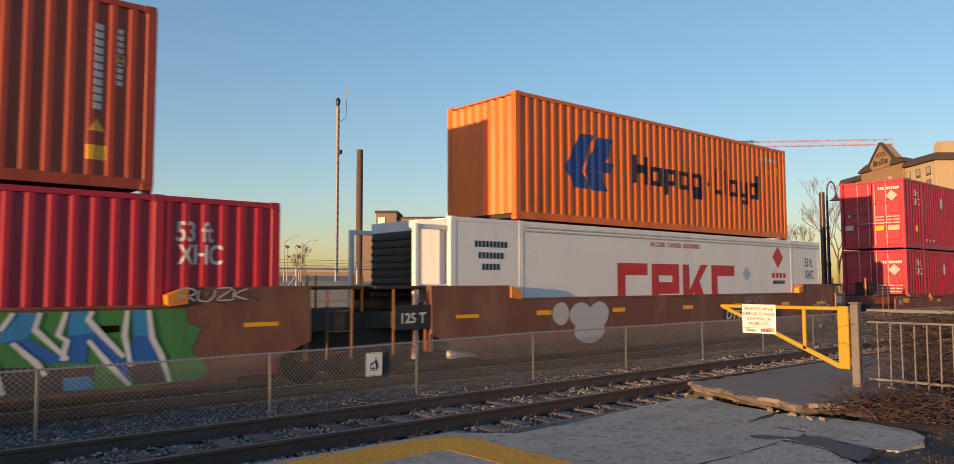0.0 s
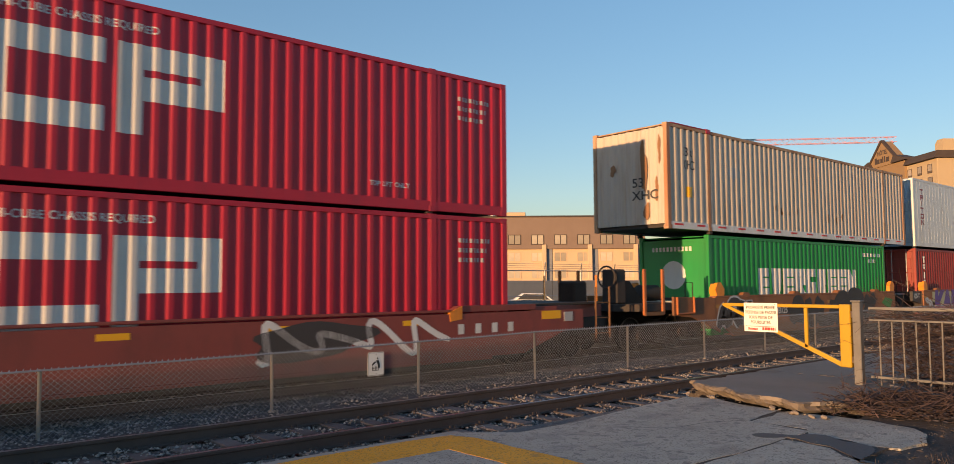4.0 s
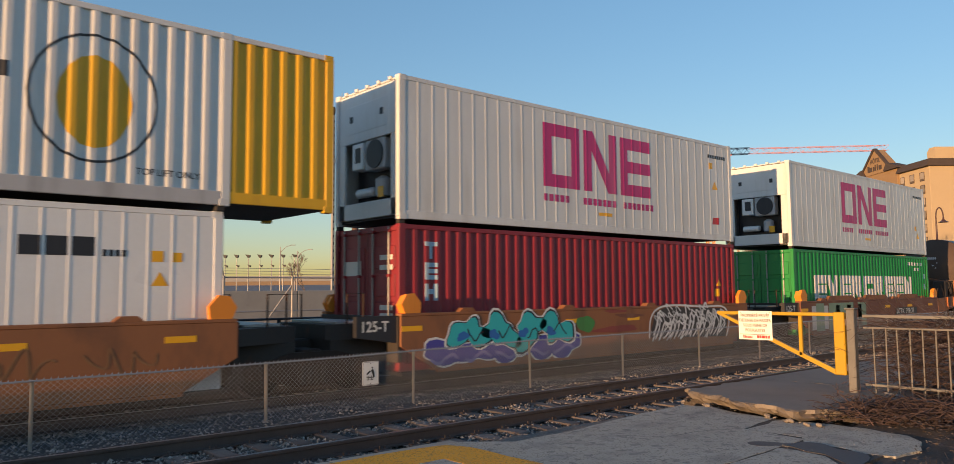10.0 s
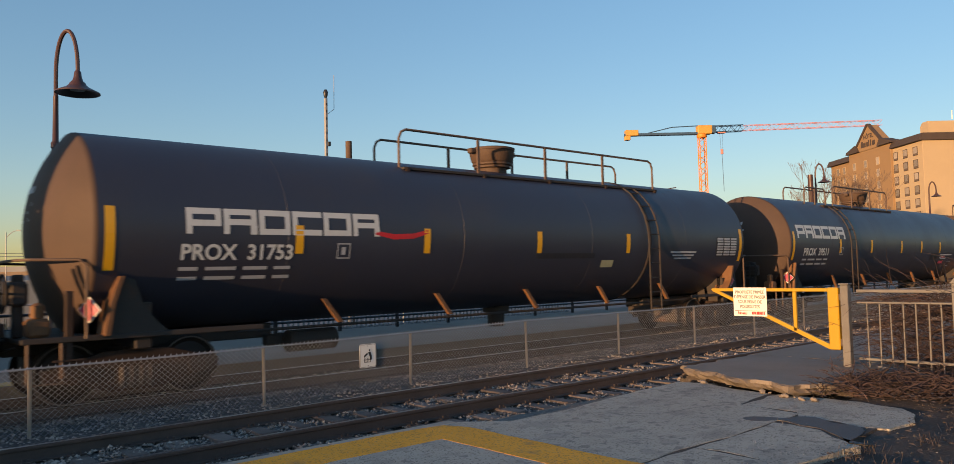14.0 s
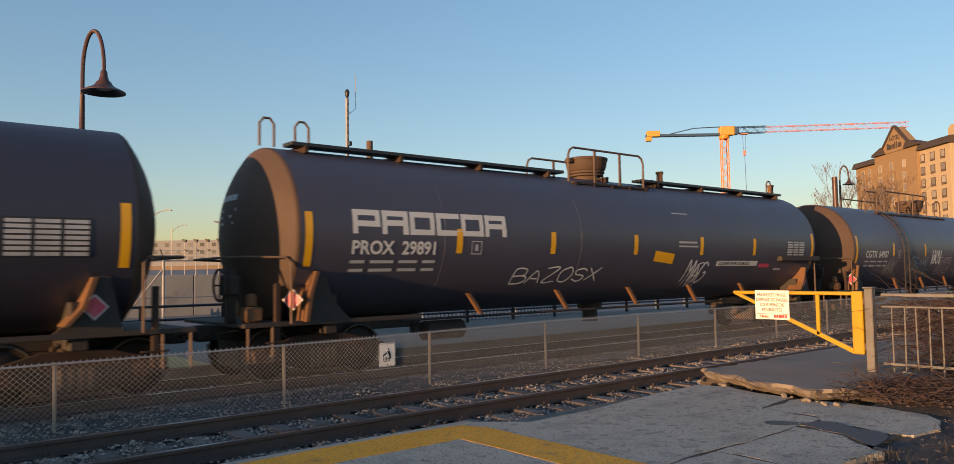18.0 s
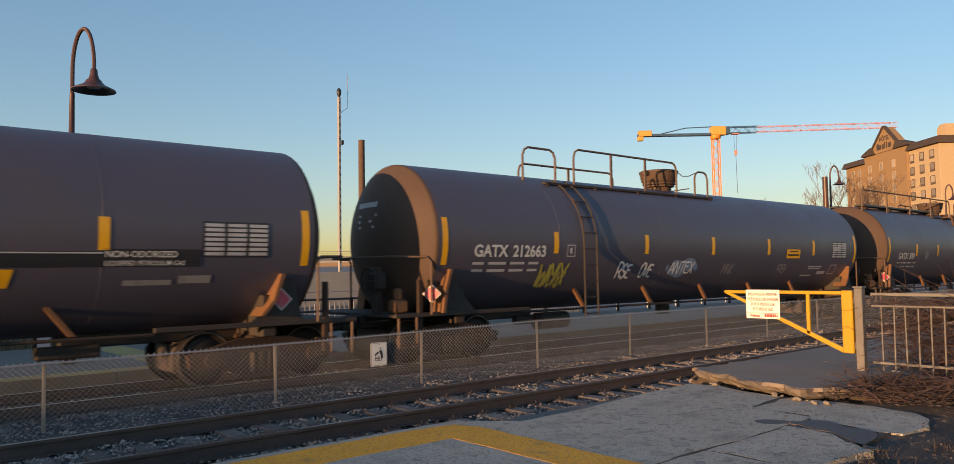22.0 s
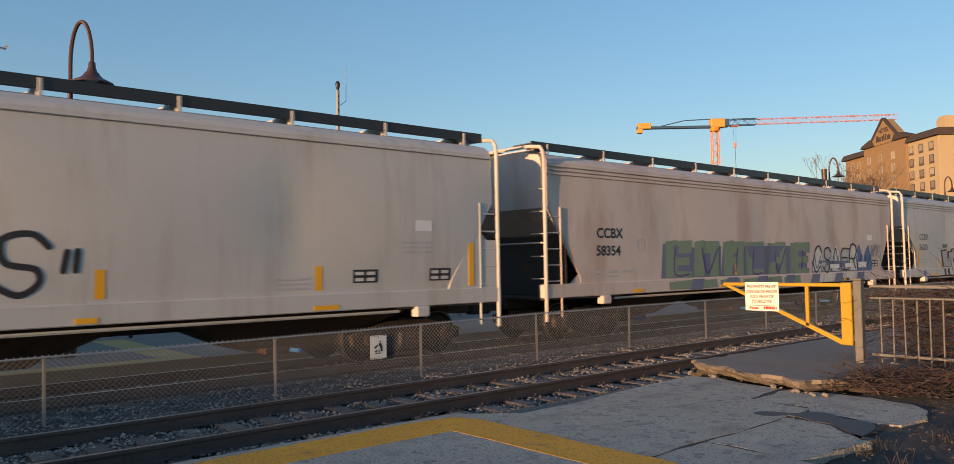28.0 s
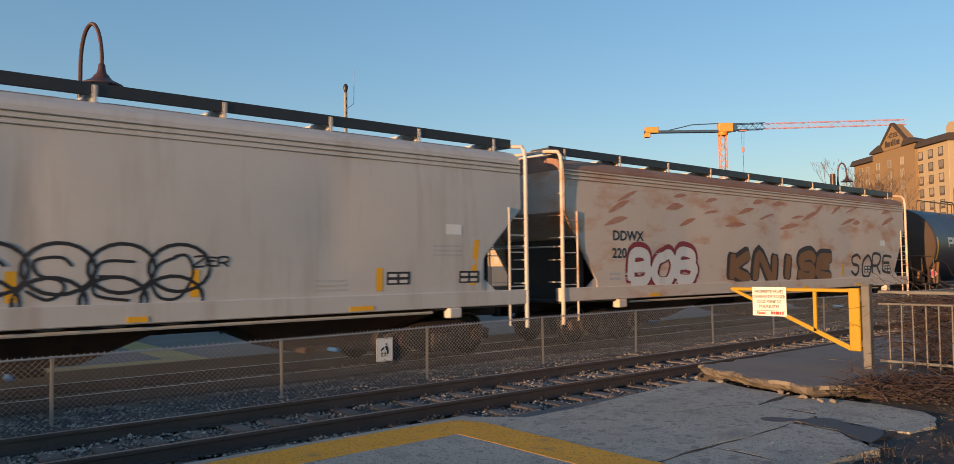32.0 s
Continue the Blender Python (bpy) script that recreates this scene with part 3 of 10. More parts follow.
for i in range(14):
    x, y = rr.uniform(9.3, 10.4), rr.uniform(4.3, 7.0)
    s = rr.uniform(.015, .055)
    part("rubble", Geo().box(-s, s, -s * .8, s * .7, -s * .4, s * .4, s * .25), MAT["concrete"], slab, at=pose(9.45 + (y - 4.2) * .3 - rr.uniform(0, .12), y, .1 + s * .3, rr.uniform(-20, 20), rr.uniform(-20, 20), rr.uniform(0, 90)))

# earth beyond the panels, up to and past the steel fence
g = Geo()
n1, n2 = 70, 90
for i in range(n1 + 1):
    for j in range(n2 + 1):
        x, y = 6.4 + 17.6 * (i / n1) ** 1.3, -9 + 13.2 * j / n2
        z = .075 + .05 * noise.noise((x * .9, y * .9, 5)) + .03 * noise.noise((x * 4, y * 4, 2)) + .10 * max(0, min(1, (x - 9.5) / 2.5))
        if x < 9.2:
            z -= .02 * (9.2 - x)
        if x < 9.9 and y > 2.95:
            z = min(z, .088)
        g.v.append((x, y, z))
for i in range(n1):
    for j in range(n2):
        a = i * (n2 + 1) + j
        g.f.append((a, a + n2 + 1, a + n2 + 2, a + 1))
        g.smooth.append(True)
tagged(part("verge", g, MAT["dirt"]), "bare brown earth littered with dead leaves beside the platform", "earth", kind="structure")

wet = [(7.95, 4.56), (8.12, 4.5), (8.3, 4.38), (8.5, 4.2), (8.44, 3.9), (8.42, 3.62), (8.25, 3.4), (8.0, 3.22), (7.7, 3.08), (7.35, 3.0), (7.5, 3.2), (7.75, 3.4), (7.95, 3.62), (8.05, 3.9), (8.02, 4.15), (7.9, 4.38)]
for _ in range(2):
    wet = [((a[0] * w0 + b[0] * (4 - w0)) / 4, (a[1] * w0 + b[1] * (4 - w0)) / 4) for a, b in zip(wet, wet[1:] + wet[:1]) for w0 in (3, 1)]
puddle = Geo().prism(ragged(wet, .03, .12, 6.0), .0865, .1016, "z")
tagged(part("puddle", puddle, MAT["water"]), "dark wet patch on the cracked asphalt", "puddle", kind="structure")

# chain-link fence between the tracks
fence = thing("chain_link_fence", "low galvanised chain-link fence standing between two tracks", "fence", pose(0, FENCE_Y, 0))
link = Geo()
PAN, PITCH, RISE = 3.1, .078, .0742
nz = 13
cols = int(PAN / PITCH)
for c in range(cols):
    for k in range(nz):
        for sgn in (1, -1):
            x0 = (c + .5) * PAN / cols
            u0 = x0 + (sgn * PITCH * .5 if k % 2 else -sgn * PITCH * .5)
            u1 = x0 + (-sgn * PITCH * .5 if k % 2 else sgn * PITCH * .5)
            z0, z1 = -.2 + RISE * k, -.2 + RISE * (k + 1)
            r = .0027
            vs = [(u0 - r, 0, z0), (u0 + r, -r, z0), (u0 + r, r, z0), (u1 - r, 0, z1), (u1 + r, -r, z1), (u1 + r, r, z1)]
            link.add(vs, [(0, 1, 4, 3), (1, 2, 5, 4), (2, 0, 3, 5)])
link_me = raw_mesh(link, "chain_link")
link_me.materials.append(MAT["wire"])
post_me = Geo().lathe([(.026, -.3), (.026, .76), (.03, .765), (.03, .79), (.012, .81)], "z", 12).mesh("post")
post_me.materials.append(surf("warm_galvanised", (0.42, 0.36, 0.29), (0.3, 0.25, 0.2), 0.6, 0.2, 5, 0.5, 40, 0.1, RUST, (5, 5, 2), 0.35, 0.58))
wire_me = Geo().tube([(0, 0, .765), (1.55, 0, .758), (3.1, 0, .765)], .014, 6).mesh("tension_wire")
wire_me.materials.append(MAT["wire"])
top_me = Geo()
for c in range(cols):
    x0 = (c + .5) * PAN / cols
    top_me.add([(x0 - .014, -.006, .765), (x0 + .014, -.006, .765), (x0 + .014, .006, .765), (x0 - .014, .006, .765), (x0 + .01, 0, .805)], [(0, 1, 4), (1, 2, 4), (2, 3, 4), (3, 0, 4)])
top_me = raw_mesh(top_me, "wire_fringe")
top_me.materials.append(MAT["wire"])
# the posts stand at uneven steps, and the fence climbs a little along the track
POSTS = [-10.3, -7.2, -4.1, -1.0, 2.12, 5.37, 8.23, 11.23, 14.3, 17.5, 20.6, 23.7, 26.8, 29.9, 33.0, 36.1, 39.2, 42.3, 45.4, 48.5]
lift_of = lambda x: float(np.interp(x, (2, 6, 11.5, 15), (-.055, -.04, .03, .03)))
for x, x1 in zip(POSTS, POSTS[1:] + [51.6]):
    tilt = -math.degrees(math.atan2(lift_of(x1) - lift_of(x), x1 - x))
    run = pose(x, -.03, lift_of(x), 0, tilt, 0) @ Matrix.Diagonal(((x1 - x) / PAN, 1, 1, 1))
    part("post", post_me, None, fence, at=pose(x, 0, lift_of(x) - .03, rnd.uniform(-.6, .6), rnd.uniform(-.8, .8), 0))
    part("mesh_panel", link_me, None, fence, at=run)
    part("tension_wire", wire_me, None, fence, at=run)
    tagged(part("wire_fringe", top_me, None, fence, at=run), kind="stuff")

# small warning sign hung on the fence
sg = thing("warning_sign", "small white sign with a black no-crossing pictogram on the fence", "sign", pose(7.28, FENCE_Y - .05, .42))
w, h = .17, .205
rc = .03
outline = []
for cx, cz, a0 in ((w - rc, h - rc, 0), (-w + rc, h - rc, 90), (-w + rc, -h + rc, 180), (w - rc, -h + rc, 270)):
    outline += [(cx + rc * math.cos(radians(a0 + 22.5 * k)), cz + rc * math.sin(radians(a0 + 22.5 * k))) for k in range(5)]
part("plate", Geo().prism(outline, -.002, .002, "y"), MAT["sign_white"], sg)
ring = join(*[band([(outline[i][0] * .93, outline[i][1] * .94), (outline[(i + 1) % len(outline)][0] * .93, outline[(i + 1) % len(outline)][1] * .94)], .008) for i in range(len(outline))])
flat = lambda x, z: -.002
drape("border", *ring, flat, MAT["black"], sg)
pict = join(([(math.cos(k * .785) * .017 + .03, math.sin(k * .785) * .017 + .095) for k in range(8)], [tuple(range(8))]),
            slabs([[(.0, .06), (.05, .07), (.075, .0), (.03, -.01)], [(-.09, .0), (-.02, .05), (0, .03), (-.08, -.03)], [(.03, 0), (.075, 0), (.08, -.07), (.05, -.07)]]),
            rects([(-.09, .07, -.075, -.065), (-.075, .05, -.115, -.107)]), rects([(-.08 + .03 * k, -.07 + .03 * k, -.115, -.04) for k in range(5)]))
drape("pictogram", *pict, flat, MAT["black"], sg)
for q in (-1, 1):
    part("bolt", Geo().lathe([(.009, -.006), (.007, 0)], "y", 8, (0, 0, q * .17)), MAT["rail_steel"], sg)

# yellow swing gate with its sign
gate = thing("swing_gate", "closed yellow steel swing gate with a French trespass sign", "gate", pose(11.9, 5.1, .26))
Y = MAT["gate_yellow"]
part("hinge_post", Geo().box(-.06, .06, -.15, -.03, -.1, 1.24, .01).box(-.075, .075, -.165, -.015, 1.24, 1.265, .006), MAT["fence_grey"], gate, "grey weathered steel post")
part("hinge_stile", Geo().box(-.05, .05, 0, .17, .24, 1.2, .012), Y, gate)
part("top_bar", Geo().box(-.03, .03, .17, 2.17, 1.135, 1.19, .008), Y, gate)
dg = Geo().prism([(.17, .24), (.17, .32), (2.17, 1.19), (2.2, 1.165), (2.17, 1.135)], -.025, .025, "x")
part("brace", dg, Y, gate)
part("strut", Geo().box(-.025, .025, .68, .74, .5, 1.14, .008), Y, gate)
for z in (.36, 1.05):
    part("hinge", Geo().lathe([(.035, z - .05), (.035, z + .05)], "z", 10, (0, -.01, 0)), MAT["rail_steel"], gate)
plate = part("sign_plate", Geo().box(-.3, .3, -.002, .002, -.24, .24, .001), MAT["sign_white"], gate, "white private-property sign plate", at=pose(-.04, 1.47, .96, 0, 0, -90))
for k, line in enumerate(("PROPRIÉTÉ PRIVÉE", "DÉFENSE DE PASSER", "SOUS PEINE DE", "POURSUITES")):
    vs, fs = glyphs(line, .072, .0012, "CENTER", .88)
    drape("lettering", *moved((vs, fs), 0, .14 - .082 * k), flat, MAT["black"], plate)
drape("rule", *rects([(-.28, .28, -.155, -.148)]), flat, MAT["black"], plate)
vs, fs = glyphs("Réseau", .068, .002, "LEFT", .9, .1)
drape("lettering", *moved((vs, fs), -.23, -.212), flat, MAT["red_letters"], plate)
drape("owner_mark", *bars(.03, -.212, (.035, .035, .055, .03, .02, .015), .048, .008), flat, MAT["red_letters"], plate)
for a in (-.26, .26):
    part("bolt", Geo().lathe([(.008, -.006), (.006, 0)], "y", 8, (a, 0, .215)), MAT["rail_steel"], plate)

# grey steel fence that runs on from the gate
sf = thing("steel_fence", "rusty grey steel picket fence overgrown with dead vines", "fence", pose(12.05, 4.9, .15))
FG = MAT["fence_grey"]
for y in (-1.35, -4.2, -7.0):
    part("post", Geo().box(-.05, .05, y - .05, y + .05, -.2, 1.36, .008).prism([(y - .07, 1.36), (y + .07, 1.36), (y, 1.44)], -.07, .07, "x"), FG, sf)
part("top_rail", Geo().box(-.035, .035, -9, 0, 1.225, 1.275, .006), FG, sf)
part("upper_rail", Geo().box(-.03, .03, -9, 0, 1.06, 1.09, .005), FG, sf)
part("lower_rail", Geo().box(-.03, .03, -9, 0, .20, .24, .005), FG, sf)
part("kick_rail", Geo().tube([(-.12, -.3, .12), (-.14, -1.6, -.02), (-.2, -2.9, .06)], .03, 6), FG, sf, "bent loose rail")
pk = Geo().lathe([(.0125, .05), (.0125, 1.08)], "z", 8).mesh("picket")
pk.materials.append(FG)
for i in range(52):
    part("picket", pk, None, sf, at=pose(0, -.14 - .168 * i, 0, rnd.uniform(-.8, .8), rnd.uniform(-.8, .8), 0))


def twigs(count, seed, place, lo, hi, thick=(.003, .010), rise=.5, sides=4):
    r = random.Random(seed)
    geo = Geo()
    for _ in range(count):
        p = Vector(place(r))
        a = r.random() * 6.28
        d = Vector((math.cos(a), math.sin(a), r.uniform(-.2, rise)))
        ln = r.uniform(lo, hi)
        pts = []
        for k in range(6):
            pts.append(tuple(p))
            d += Vector((r.uniform(-.35, .35), r.uniform(-.35, .35), r.uniform(-.35, .2)))
            d.normalize()
            p = p + d * (ln / 5)
            p.z = max(p.z, .12)
        geo.tube(pts, r.uniform(*thick), sides, r1=.0015, cap=False)
    return geo


def heap(r):
    u = r.random()
    return (10.35 + r.gauss(0, .32) + .9 * u, 4.4 - 1.9 * u + r.gauss(0, .2), .14 + abs(r.gauss(0, .1)))


tagged(part("brush_pile", twigs(2100, 3, heap, .08, .42, (.003, .011), .8), MAT["twig"]), "heap of dead brown branches at the fence's foot", "branches", kind="stuff")
tagged(part("dead_vines", twigs(3400, 4, lambda r: (12.25 + r.uniform(0, 1.2), 4.75 - 5.3 * r.random(), .2 + 1.1 * r.random()), .4, 1.1, (.003, .008), .7), MAT["twig"]),
       "tangle of leafless reddish vines growing through the steel fence", "vines", kind="stuff")
tagged(part("dead_vines", twigs(170, 8, lambda r: (12.3 + r.uniform(-.1, .5), 4.6 - 5.1 * r.random(), 1.2 + .15 * r.random()), .6, 1.5, (.003, .007), .8), MAT["twig"]),
       "leafless vine shoots arching over the top of the fence", "vines", kind="stuff")


def litter(count, seed, place):
    r = random.Random(seed)
    geo = Geo()
    for _ in range(count):
        x, y, z = place(r)
        s = r.uniform(.015, .045)
        a = r.random() * 6.28
        c, q = math.cos(a) * s, math.sin(a) * s
        t = r.uniform(-.02, .02)
        geo.add([(x - c, y - q, z), (x + q * .5, y - c * .5, z + abs(t)), (x + c, y + q, z + .008), (x - q * .5, y + c * .5, z + .004)], [(0, 1, 2, 3)])
    return raw_mesh(geo, "dead_leaves")


tagged(part("dead_leaves", litter(5200, 6, lambda r: (6.5 + 5.5 * r.random() ** .7, 3.1 - 5 * r.random(), .08 + .1 * r.random()) if r.random() < .55 else (9.6 + 2.4 * r.random(), 4.6 - 4 * r.random(), .12 + .16 * r.random())), MAT["dry_leaf"]),
       "dead brown leaves and twigs strewn over the earth", "leaves", kind="stuff")
tagged(part("grit", raw_mesh(stones(2200, 5.5, 10.2, 3.1, 6.6, .098, .002, .006, 1.1, 12), "grit"), MAT["stone"]), "loose grit scattered on the asphalt", "grit", kind="stuff")

# far platform with its painted line and black railing
FAR_SLAB = surf("far_slab", (0.19, 0.168, 0.14), (0.14, 0.125, 0.106), 0.9, 0, 0.5, 0.6, 30, 0.3, (0.1, 0.092, 0.085), (0.6, 0.6, 0.6), 0.4, 0.55)
fp = thing("platform_far", "far concrete station platform with a faded yellow edge line", "platform", kind="structure")
for i in range(24):
    x = -26 + 6 * i
    part("concrete_panel", Geo().box(x + .006, x + 5.994, 15.02, 21.6, -.5, .08 + .003 * (i % 3), .01), FAR_SLAB, fp)
part("yellow_line", Geo().prism([(-26, 15.06), (5.6, 15.06), (5.62, 20.6), (4.9, 20.6), (4.92, 15.6), (-26, 15.6)], .08, .089, "z"), surf("faded_yellow", (0.46, 0.32, 0.1), (0.34, 0.25, 0.1), 0.85, 0, 1, 0.6, 30, 0.2), fp, "faded yellow safety line")
rl = thing("platform_railing", "low black steel railing along the far platform", "railing", pose(0, 20.9, .08))
for i in range(-8, 34):
    part("post", Geo().box(-.045, .045, -.045, .045, 0, 1.0, .006), MAT["rail_black"], rl, at=pose(2.2 * i + 1.5, 0, 0))
for z in (.38, .62, .98):
    part("rail", Geo().tube([(-17, 0, z), (75, 0, z)], .035, 8), MAT["rail_black"], rl)

# coarse stones and tufts of dead grass on the bare earth
tagged(part("earth_stones", raw_mesh(stones(700, 6.5, 11.5, -1.5, 3.2, .085, .005, .018, 1.1, 21), "earth_stones"), MAT["ballast"]), "small grey stones half sunk in the earth", "stones", kind="stuff")
r = random.Random(31)
g = Geo()
for _ in range(34):
    cx, cy = 6.9 + 4.2 * r.random(), 3.0 - 3.2 * r.random()
    for _ in range(26):
        x, y = cx + r.gauss(0, .06), cy + r.gauss(0, .06)
        a, ln, w = r.random() * 6.28, r.uniform(.05, .2), .0022
        dx, dy = math.cos(a), math.sin(a)
        z0 = .05
        g.add([(x - dy * w, y + dx * w, z0), (x + dy * w, y - dx * w, z0), (x + dx * ln * .35 + dy * w, y + dy * ln * .35 - dx * w, z0 + ln * .6), (x + dx * ln * .35 - dy * w, y + dy * ln * .35 + dx * w, z0 + ln * .6), (x + dx * ln * .9, y + dy * ln * .9, z0 + ln * .7)], [(0, 1, 2, 3), (3, 2, 4)])
tagged(part("dead_grass", raw_mesh(g, "dead_grass"), MAT["dry_leaf"]), "tufts of dead straw-coloured grass on the earth", "grass", kind="stuff")

# unseen plain block, added far behind the eye so its shadow covers the near ground
sh = thing("shade_block", "unseen plain block added behind the eye to shade the near ground", "building", pose(-63, -11, -.5), kind="structure")
part("wall", Geo().box(-3, 3, -14, 17.6, 0, 4.4, .03), MAT["brick_plain"], sh)
part("roof", Geo().box(-3.2, 3.2, -14.2, 17.8, 4.4, 4.64, .03), MAT["rail_black"], sh)
